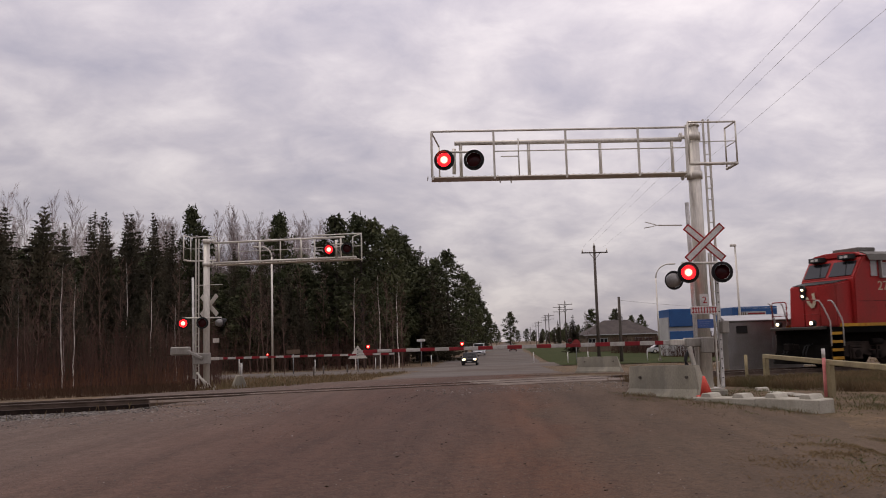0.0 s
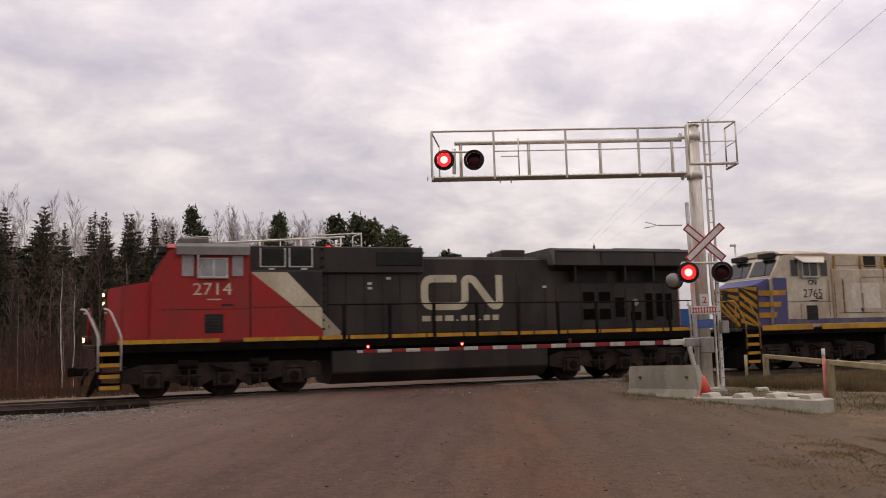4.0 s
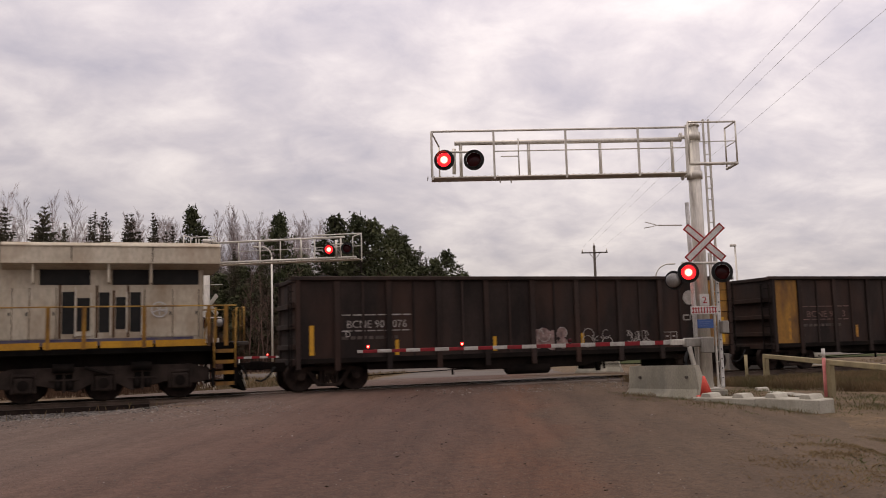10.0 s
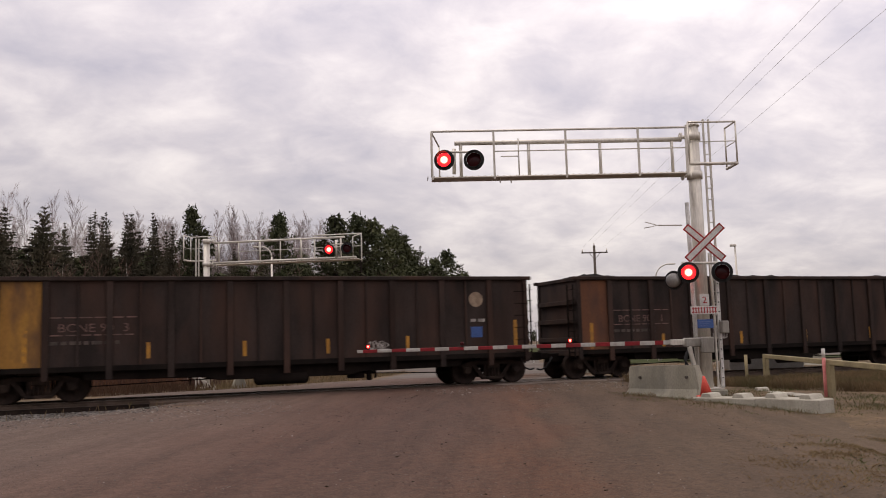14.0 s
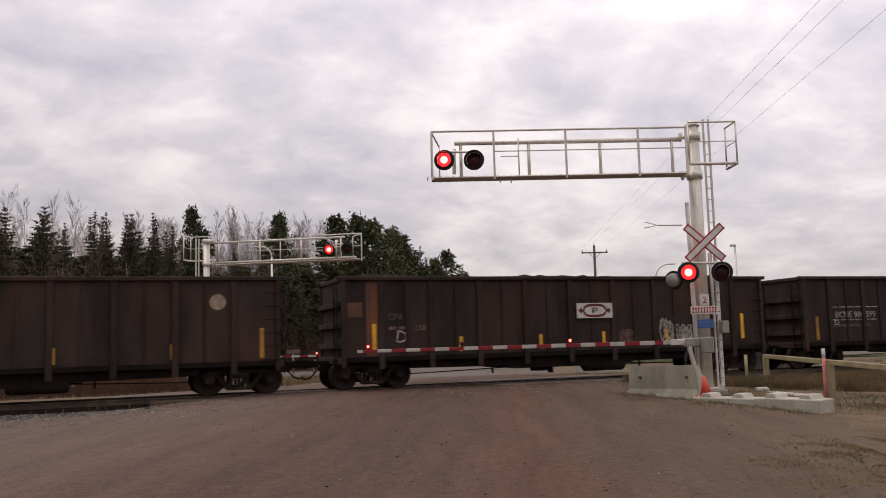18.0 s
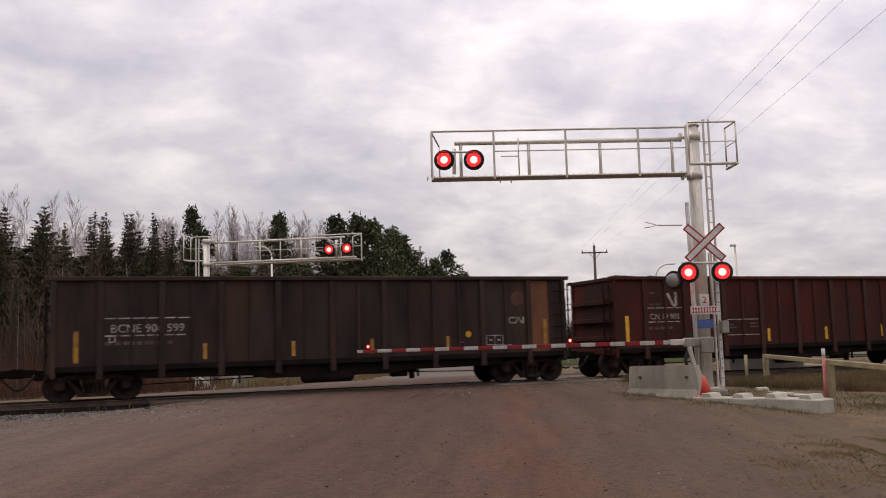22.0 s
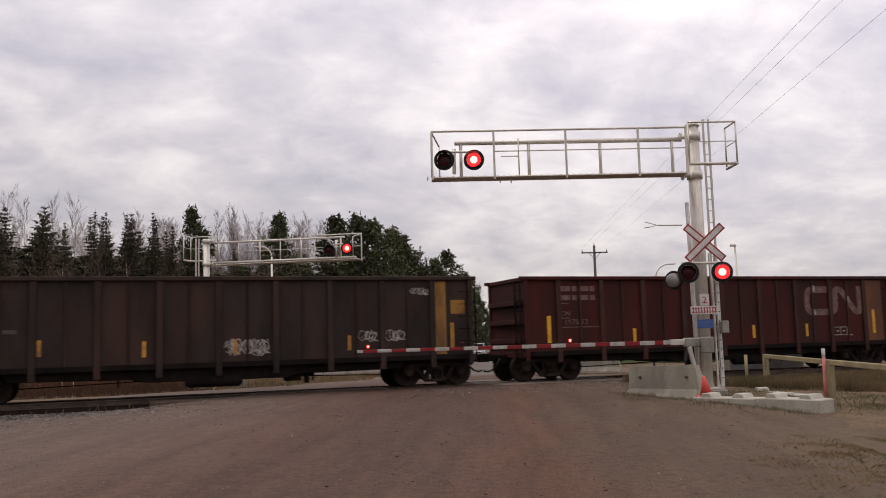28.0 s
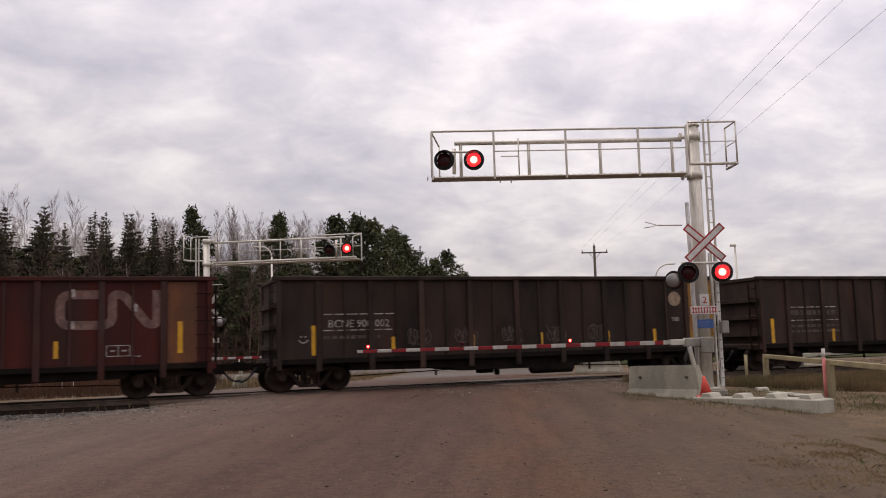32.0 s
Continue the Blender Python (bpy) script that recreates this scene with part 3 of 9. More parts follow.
def lamp_unit(parent, at, face, r_shade=0.265, r_lens=0.175, side=0, arm=None, dark=False):
    """A round flasher: black disc, hood, housing and, in it, a lamp drum with a lit and an unlit face that turns."""
    q = Vector(face).normalized()
    rot = q.to_track_quat("-Y", "Z").to_matrix().to_4x4()
    m = Matrix.Translation(at) @ rot
    bm = bmesh.new()
    n = 28
    ring = lambda r, y: [bm.verts.new((r * math.cos(k * math.tau / n), y, r * math.sin(k * math.tau / n))) for k in range(n)]
    a, b, c = ring(r_shade, 0.0), ring(r_lens + 0.012, -0.004), ring(r_shade, 0.012)
    for k in range(n):
        bm.faces.new((a[k], a[(k + 1) % n], b[(k + 1) % n], b[k]))
        bm.faces.new((c[k], c[(k + 1) % n], a[(k + 1) % n], a[k]))
    shade = part("shade", bm, "black_paint", parent, "black round backing disc", at=m)
    bm = bmesh.new()
    outer, inner = [], []
    for k in range(n):
        ang = k * math.tau / n
        length = 0.09 + 0.17 * max(0, math.sin(ang)) ** 0.7
        outer.append((bm.verts.new(((r_lens + 0.018) * math.cos(ang), 0, (r_lens + 0.018) * math.sin(ang))), bm.verts.new(((r_lens + 0.018) * math.cos(ang), -length, (r_lens + 0.018) * math.sin(ang)))))
        inner.append((bm.verts.new(((r_lens + 0.012) * math.cos(ang), 0, (r_lens + 0.012) * math.sin(ang))), bm.verts.new(((r_lens + 0.012) * math.cos(ang), -length, (r_lens + 0.012) * math.sin(ang)))))
    for k in range(n):
        j = (k + 1) % n
        bm.faces.new((outer[k][0], outer[j][0], outer[j][1], outer[k][1]))
        bm.faces.new((inner[k][1], inner[j][1], inner[j][0], inner[k][0]))
        bm.faces.new((outer[k][1], outer[j][1], inner[j][1], inner[k][1]))
    part("hood", bm, "black_paint", shade)
    bm = bmesh.new()
    prof = [(0.0, 0.24), (0.08, 0.235), (0.15, 0.19), (0.175, 0.12), (0.175, 0.0)]
    rings = [[bm.verts.new((max(r, 0.01) * math.cos(k * math.tau / n), y, max(r, 0.01) * math.sin(k * math.tau / n))) for k in range(n)] for r, y in prof]
    for ra, rb in zip(rings, rings[1:]):
        for k in range(n):
            f = bm.faces.new((ra[k], rb[k], rb[(k + 1) % n], ra[(k + 1) % n]))
            f.smooth = True
    bm.faces.new(rings[0])
    part("housing", bm, "black_paint" if not dark else "dome_grey", shade)
    # a dark lens, and the glowing lamp face that comes forward through it
    def dome(y0, depth, rad):
        bm = bmesh.new()
        cr, prev = bm.verts.new((0, y0 - depth, 0)), None
        for f in (0.35, 0.7, 1.0):
            cur = [bm.verts.new((rad * f * math.cos(k * math.tau / n), y0 - depth * (1 - f * f), rad * f * math.sin(k * math.tau / n))) for k in range(n)]
            for k in range(n):
                j = (k + 1) % n
                fc = bm.faces.new((cr, cur[k], cur[j])) if prev is None else bm.faces.new((prev[k], cur[k], cur[j], prev[j]))
                fc.smooth = True
            prev = cur
        return bm

    part("lens", dome(0.0, 0.03, r_lens + 0.01), "lamp_off", shade, "unlit dark red lens")
    drum = new("lamp")
    drum.parent = shade
    part("lit_face", dome(-0.008, 0.03, r_lens), "lamp_on", drum, "glowing red lens face")
    part("lens_ring", dome(-0.024, 0.016, 0.115), "lamp_mid", drum, "brighter ring of the lens")
    part("bulb_spot", dome(-0.034, 0.012, 0.085), "lamp_core", drum, "bright centre of the lens")
    flashers.append((drum, side, 0.15, SIGNAL_P, 1))
    return shade


def blades(parent, at, rz, length, width, material_edge="red_paint", both=True):
    """The X of two boards with a red border."""
    for ang in (43, -43):
        m = Matrix.Translation(at) @ pose(0, 0, 0, 0, 0, rz) @ pose(0, 0.012 if ang > 0 else -0.006, 0, 0, ang, 0)
        b = part("crossbuck_board", boxes((-length / 2, -0.004, -width / 2, length / 2, 0.004, width / 2)), material_edge, parent, "white board with a red border", at=m)
        e = 0.038
        part("board_face", boxes((-length / 2 + e, -0.007, -width / 2 + e, length / 2 - e, -0.003, width / 2 - e)), "white_paint", b)


def gate_arm(parent, a, b, lights, first, near_side=True, w=0.105):
    """A tapering red and white gate arm from the pivot a to the tip b, with its three lamps."""
    a, b = Vector(a), Vector(b)
    L = (b - a).length
    d = (b - a) / L
    ang = math.degrees(math.atan2(d.y, d.x))
    arm = new("gate_arm")
    arm.parent = parent
    arm.matrix_basis = Matrix.Translation(a) @ pose(0, 0, 0, 0, -math.degrees(math.asin(d.z)), ang)
    arm["label"] = "red and white striped gate arm, lowered"
    x, k = first, 1
    bounds = [first, 0.69, 0.90, 1.27]
    while bounds[-1] < L:
        bounds.append(min(L, bounds[-1] + (0.372 if len(bounds) % 2 == 0 else 0.363)))
    part("arm_stub", boxes((0, -0.03, -0.07, first, 0.03, 0.07)), "galvanised", arm, bevel=0.01)
    for x, x1 in zip(bounds, bounds[1:]):
        h = w * (1 - 0.25 * x / L)
        part("stripe", boxes((x, -0.022, -h / 2, x1, 0.022, h / 2)), "gate_red" if k % 2 == 0 else "gate_white", arm, "red reflective stripe" if k % 2 == 0 else "white reflective stripe", bevel=0.006)
        k += 1
    for dist, side in lights:
        lamp = part("gate_lamp", rods(((dist, 0.0, 0.04), (dist, 0.0, 0.075), 0.03), n=10), "black_paint", arm, "small red gate lamp")
        sg = 1 if near_side else -1
        case = part("lens", boxes((dist - 0.048, -0.03, 0.07, dist + 0.048, 0.03, 0.17)), "lamp_off", lamp, "small unlit red lens", bevel=0.02)
        drum = new("lamp")
        drum.parent = lamp
        bm = bmesh.new()
        disc(bm, (dist, sg * 0.036, 0.12), (0, 1, 0), 0.042, 0.008, 16)
        part("lit_face", bm, "lamp_on", drum, "glowing red lens face")
        bm = bmesh.new()
        disc(bm, (dist, sg * 0.042, 0.12), (0, 1, 0), 0.024, 0.006, 12)
        part("bulb_spot", bm, "lamp_core", drum)
        if side is not None:
            flashers.append((drum, side, 0.15, GATE_P, -sg))
    return arm


def cantilever(base, tip, top, arm_z, deck_h, lamp_faces, near):
    """A signal mast with a cantilevered walkway, ladder, crossbuck, flashers and gate mechanism."""
    base, tip = Vector(base), Vector(tip)
    flat_dir = Vector((tip.x - base.x, tip.y - base.y, 0))
    L = flat_dir.length
    ang = math.degrees(math.atan2(flat_dir.y, flat_dir.x))
    label = "galvanised steel crossing signal mast with a cantilever walkway and red flashers"
    s = thing("crossing_signal", label, "crossing signal", "crossing signals", at=Matrix.Translation(base) @ pose(0, 0, 0, 0, 0, ang))
    H = top - base.z
    z0 = arm_z - base.z          # underside of the arm
    part("footing", boxes((-0.4, -0.4, -0.3, 0.4, 0.4, 0.12)), "concrete", s, "concrete footing", bevel=0.03)
    part("base_plate", boxes((-0.32, -0.32, 0.12, 0.32, 0.32, 0.16)), "galvanised", s, bevel=0.01)
    for i in (-1, 1):
        for j in (-1, 1):
            part("anchor_bolt", rods(((0.26 * i, 0.26 * j, 0.16), (0.26 * i, 0.26 * j, 0.24), 0.02), n=6), "galvanised", s)
    wide, chord = (0.165, 0.062) if near else (0.145, 0.05)
    part("mast", rods(((0, 0, 0.14), (0, 0, H), wide, wide * 0.98), n=20), "galvanised", s, "round galvanised steel mast")
    part("mast_cap", rods(((0, 0, H), (0, 0, H + 0.05), wide + 0.02), ((0, 0, H + 0.05), (0, 0, H + 0.1), wide * 0.6), n=20), "galvanised", s)
    for z in (z0 + 0.02, z0 + deck_h * 0.9):
        part("collar", rods(((0, 0, z - 0.1), (0, 0, z + 0.1), wide + 0.035), ((0.1, 0, z), (0.36, 0, z), 0.05), n=20), "galvanised", s)
        part("flange", rods(((0.3, 0, z), (0.34, 0, z), 0.12), n=16), "galvanised", s)
    # the two chords of the arm
    hz = 1.02
    part("lower_chord", rods(((0.34, 0, z0 + 0.06), (L, 0, z0 + 0.06), chord, chord), n=12), "galvanised", s)
    part("upper_chord", rods(((0.34, 0, z0 + hz - 0.03), (L - 0.52, 0, z0 + hz - 0.03), chord, chord * 0.9), n=12), "galvanised", s)
    for x in (0.083 * L, 0.363 * L, 0.639 * L, 0.9 * L):
        part("strut", rods(((x, 0, z0 + 0.06), (x, 0, z0 + hz - 0.03), 0.042), n=10), "galvanised", s)
    # walkway grating and railing on the road side
    part("walkway", boxes((0.36, 0.08, z0 - 0.03, L + 0.1, 0.62, z0)), "galvanised", s, "grating of the walkway", bevel=0.008)
    for k in range(int(L / 0.16)):
        x = 0.4 + k * 0.16
        part("grating_bar", boxes((x, 0.1, z0 + 0.001, x + 0.02, 0.6, z0 + 0.025)), "galvanised", s)
    ztop = z0 + deck_h
    rail_from = 0.36 if near else 0.7 * L
    for x in (0.38, 0.238 * L, 0.512 * L, 0.782 * L, L + 0.09) if near else (0.7 * L, L + 0.09):
        part("railing_post", boxes((x - 0.025, 0.6, z0 - 0.08, x + 0.025, 0.65, ztop)), "galvanised", s)
    for z, r in ((ztop, 0.028), (z0 + 0.63, 0.016)):
        part("railing", rods(((rail_from, 0.625, z), (L + 0.1 if r > 0.02 or not near else L * 0.782, 0.625, z), r), n=8), "galvanised", s)
    part("end_railing", rods(((L + 0.1, 0.625, z0), (L + 0.1, 0.625, ztop), 0.025), ((L + 0.1, 0.625, ztop), (L - 0.12, -0.1, ztop - 0.22), 0.022), ((L - 0.12, -0.1, z0), (L - 0.12, -0.1, ztop - 0.22), 0.02), n=8), "galvanised", s)
    if not near:
        part("mid_rail", rods(((0.2 * L, 0, z0 + 0.55), (0.7 * L, 0, z0 + 0.55), 0.016), n=6), "galvanised", s)
        for x in (0.22 * L, 0.5 * L):
            part("strut", rods(((x, 0, z0 + 0.06), (x, 0, z0 + hz - 0.03), 0.03), n=8), "galvanised", s)
    part("gate_rung", rods(((L - 1.65, 0.6, z0 + 0.5), (L - 2.1, 0.6, z0 + 0.5), 0.015), ((L - 2.1, 0.6, z0), (L - 2.1, 0.6, z0 + 0.95), 0.018), n=6), "galvanised", s)
    for x in (L - 1.62, L - 1.9, 0.25):
        part("drain_hook", rods(((x, 0.5, z0), (x, 0.5, z0 - 0.16), 0.016), n=6), "galvanised", s)
    # landing cage round the ladder behind the mast
    cage = [(0.26, 0.45), (-0.98, 0.45), (-0.98, -0.3)]
    for z, r in ((ztop + 0.17, 0.026), (z0 + 0.82, 0.014), (z0 + 0.24, 0.042)):
        pts = [(x, y, z) for x, y in cage]
        bm = bmesh.new()
        pipe(bm, pts, r)
        part("cage_rail", bm, "galvanised", s)
    for x, y in cage:
        part("cage_post", rods(((x, y, z0 + 0.24), (x, y, ztop + 0.17), 0.024), n=8), "galvanised", s)
    ladder = new("ladder")
    ladder.parent = s
    ladder.matrix_basis = Matrix.Translation((-0.385 if near else -0.43, -0.05, 0))
    for x in (-0.07, 0.07):
        part("stile", boxes((x - 0.02, -0.03, 0.12, x + 0.022, 0.03, H + 0.2)), "galvanised", ladder)
    if near:
        guard = part("ladder_guard", boxes((-0.085, -0.05, 0.15, -0.005, -0.032, 3.6), (-0.085, 0.032, 0.15, -0.005, 0.05, 3.6)), "white_paint", ladder, "white steel guard over the lower ladder", bevel=0.004)
        for k in range(13):
            for y in (-0.052, 0.052):
                bm = bmesh.new()
                disc(bm, (-0.045, y, 0.4 + 0.24 * k), (0, 1, 0), 0.018, 0.008, 10)
                part("hole", bm, "black_paint", guard)
    for k in range(int((H - 0.4) / 0.3)):
        part("rung", rods(((-0.075, 0, 0.5 + 0.3 * k), (0.075, 0, 0.5 + 0.3 * k), 0.014), n=6), "galvanised", ladder)
    return s, z0, L, ang


def world_to(s, p):
    return s.matrix_basis.inverted() @ Vector(p)


# -- the near signal --
near, nz0, nL, nang = cantilever((14.1, -9.6, -0.08), (7.66, -7.52, 5.6), 6.85, 5.53, 1.16, None, True)
cam_side = near.matrix_basis.to_3x3().inverted() @ Vector((-0.5, -0.87, 0))
for p, side in (((7.74, -8.0, 6.0), 0), ((8.45, -8.25, 5.985), 1), ((13.36, -10.12, 2.97), 0), ((14.16, -10.4, 2.96), 1)):
    lamp_unit(near, world_to(near, p), cam_side, side=side)
part("lamp_bracket", rods((world_to(near, (7.7, -7.8, 6.25)), world_to(near, (8.5, -8.05, 6.23)), 0.03), (world_to(near, (8.1, -7.75, 5.7)), world_to(near, (8.1, -7.8, 6.35)), 0.05)), "galvanised", near)
part("lamp_bracket", rods((world_to(near, (13.3, -9.95, 3.22)), world_to(near, (14.3, -10.25, 3.2)), 0.035), (world_to(near, (13.3, -9.95, 3.22)), world_to(near, (13.3, -9.98, 3.05)), 0.03)), "galvanised", near)
back = near.matrix_basis.to_3x3().inverted() @ Vector((0.8, 0.6, 0.05))
sh = lamp_unit(near, world_to(near, (13.15, -9.8, 2.8)), back, r_shade=0.24, dark=True, side=0)
blades(near, world_to(near, (13.92, -10.09, 3.73)), -24 - nang, 1.25, 0.2)
sgn = part("track_count_sign", boxes((-0.34, -0.006, -0.1, 0.34, 0.006, 0.1)), "white_paint", near, "white sign with a row of red bars", bevel=0.004, at=Matrix.Translation(world_to(near, (13.84, -10.02, 2.03))) @ pose(0, 0, 0, 0, 0, -22 - nang))
for k in range(9):
    part("red_bar", boxes((-0.29 + k * 0.07, -0.01, -0.075, -0.265 + k * 0.07, -0.006, 0.075)), "red_paint", sgn)
for z in (-0.055, 0.045):
    part("red_rail", boxes((-0.31, -0.009, z, 0.31, -0.0065, z + 0.016)), "red_paint", sgn)
num = part("number_sign", boxes((-0.115, -0.006, -0.14, 0.115, 0.006, 0.14)), "white_paint", near, "white sign with the number 2", at=Matrix.Translation(world_to(near, (13.85, -10.04, 2.29))) @ pose(0, 0, 0, 0, 0, -22 - nang))
words("number", "2", 0.24, "red_paint", num, pose(0, -0.007, -0.085, 90, 0, 0))
blue = part("notice_sign", boxes((-0.2, -0.006, -0.11, 0.2, 0.006, 0.11)), "blue_sign", near, "small blue notice sign", at=Matrix.Translation(world_to(near, (13.83, -10.05, 1.69))) @ pose(0, 0, 0, 0, 0, -22 - nang), bevel=0.004)
for k in range(3):
    part("text_bar", boxes((-0.15, -0.009, 0.045 - k * 0.05, 0.12 - 0.03 * k, -0.0062, 0.052 - k * 0.05)), "band_pale", blue)
# conduit, gate mechanism and electric cabinet
part("conduit", rods((world_to(near, (13.86, -9.6, 0.4)), world_to(near, (13.78, -9.64, 4.82)), 0.055), n=12), "white_paint", near, "white plastic conduit")
part("conduit", rods((world_to(near, (14.32, -9.75, 1.9)), world_to(near, (14.28, -9.75, 3.5)), 0.03), n=8), "galvanised", near)
mech = part("gate_mechanism", boxes((-0.34, -0.17, -0.1, 0.24, 0.17, 0.13)), "grey_box", near, "grey gate motor housing", bevel=0.03, at=Matrix.Translation(world_to(near, (13.62, -9.98, 1.22))) @ pose(0, 0, 0, 0, 0, -20 - nang))
part("side_cabinet", boxes((-0.14, -0.14, -0.19, 0.14, 0.14, 0.2)), "grey_box", mech, bevel=0.025, at=(0.17, -0.2, -0.06))
part("rear_cabinet", boxes((-0.09, -0.12, -0.16, 0.09, 0.12, 0.16)), "grey_box", near, bevel=0.02, at=Matrix.Translation(world_to(near, (14.52, -9.88, 1.6))))
bm = bmesh.new()
pts = [world_to(near, (13.42 - 0.17 * math.sin(k * math.pi / 8), -9.95, 1.1 - 0.62 * k / 8)) for k in range(9)]
pipe(bm, pts, 0.045, 8)
part("cable_loop", bm, "black_paint", near)
bm = bmesh.new()
pipe(bm, [world_to(near, (13.36 + 0.1 * smooth(0, 8, k), -10.0, 1.15 - 0.6 * k / 8)) for k in range(9)], 0.06, 8)
part("conduit_bend", bm, "galvanised", near)
part("antenna_arm", rods((world_to(near, (13.55, -9.7, 4.22)), world_to(near, (12.95, -9.5, 4.23)), 0.018), (world_to(near, (12.95, -9.5, 4.23)), world_to(near, (12.55, -9.5, 4.15)), 0.012), (world_to(near, (12.95, -9.5, 4.23)), world_to(near, (12.72, -9.3, 4.34)), 0.012), n=6), "galvanised", near)
gate_arm(near, world_to(near, (13.45, -9.95, 1.25)), world_to(near, (5.77, -6.53, 1.235)), [(8.12, None), (5.72, 0), (3.0, 1)], 0.52)

# -- the far signal, facing the other way --
far, fz0, fL, fang = cantilever((3.85, 13.2, -0.45), (10.05, 9.75, 5.3), 6.3, 5.28, 1.2, None, False)
cam_far = far.matrix_basis.to_3x3().inverted() @ Vector((-0.2, -0.97, 0))
for p, side in (((8.8, 9.75, 5.66), 0), ((9.52, 9.35, 5.68), 1), ((2.8, 12.9, 2.6), 0), ((3.62, 12.7, 2.6), 1)):
    lamp_unit(far, world_to(far, p), cam_far, side=side)
away = far.matrix_basis.to_3x3().inverted() @ Vector((0.85, 0.4, 0))
lamp_unit(far, world_to(far, (4.45, 12.9, 2.6)), away, r_shade=0.2, dark=True, side=0)
part("lamp_bracket", rods((world_to(far, (2.75, 13.05, 2.84)), world_to(far, (4.5, 12.95, 2.84)), 0.03)), "galvanised", far)
part("lamp_bracket", rods((world_to(far, (8.7, 9.95, 5.9)), world_to(far, (9.6, 9.55, 5.9)), 0.03), (world_to(far, (9.15, 9.8, 5.3)), world_to(far, (9.15, 9.8, 6.1)), 0.05)), "galvanised", far)
for ang in (43, -43):
    part("crossbuck_board", boxes((-0.66, -0.006, -0.11, 0.66, 0.006, 0.11)), "galvanised", far, "bare metal back of the crossbuck", at=Matrix.Translation(world_to(far, (3.98, 13.35, 3.42))) @ pose(0, 0, 0, 0, 0, -48 - fang) @ pose(0, 0.01 if ang > 0 else -0.01, 0, 0, ang, 0))
part("conduit", rods((world_to(far, (3.3, 13.3, 0.1)), world_to(far, (3.25, 13.3, 4.7)), 0.055), n=12), "white_paint", far, "white plastic conduit")
part("antenna_arm", rods((world_to(far, (3.4, 13.0, 4.32)), world_to(far, (4.55, 12.9, 4.35)), 0.02), n=6), "galvanised", far)
part("sign_back", boxes((-0.15, -0.006, -0.1, 0.15, 0.006, 0.1)), "galvanised", far, at=Matrix.Translation(world_to(far, (4.25, 13.0, 1.8))) @ pose(0, 0, 0, 0, 0, -30 - fang))
mech = part("gate_mechanism", boxes((-0.35, -0.25, -0.3, 0.35, 0.25, 0.2)), "grey_box", far, "grey gate motor housing", bevel=0.03, at=Matrix.Translation(world_to(far, (3.6, 12.75, 1.05))) @ pose(0, 0, 0, 0, 0, -20 - fang))
part("counterweight_arm", boxes((-0.75, -0.05, -0.07, 0.0, 0.05, 0.07)), "grey_box", mech, bevel=0.02, at=pose(0.1, -0.28, -0.05, 0, 28, 0))
part("counterweight", boxes((-1.4, -0.1, 0.12, -0.5, 0.06, 0.5)), "grey_box", mech, "grey steel counterweight plate", bevel=0.05)
for i, (a, b) in enumerate((((3.6, 12.8, 0.1), (4.2, 12.6, -0.5)), ((3.4, 12.9, 0.4), (3.9, 12.7, -0.4)))):
    part("brace", rods((world_to(far, a), world_to(far, b), 0.05)), "galvanised", far)
gate_arm(far, world_to(far, (3.9, 12.9, 0.98)), world_to(far, (11.6, 9.3, 0.985)), [(7.6, None), (5.0, 1), (2.75, 0)], 0.5, False)
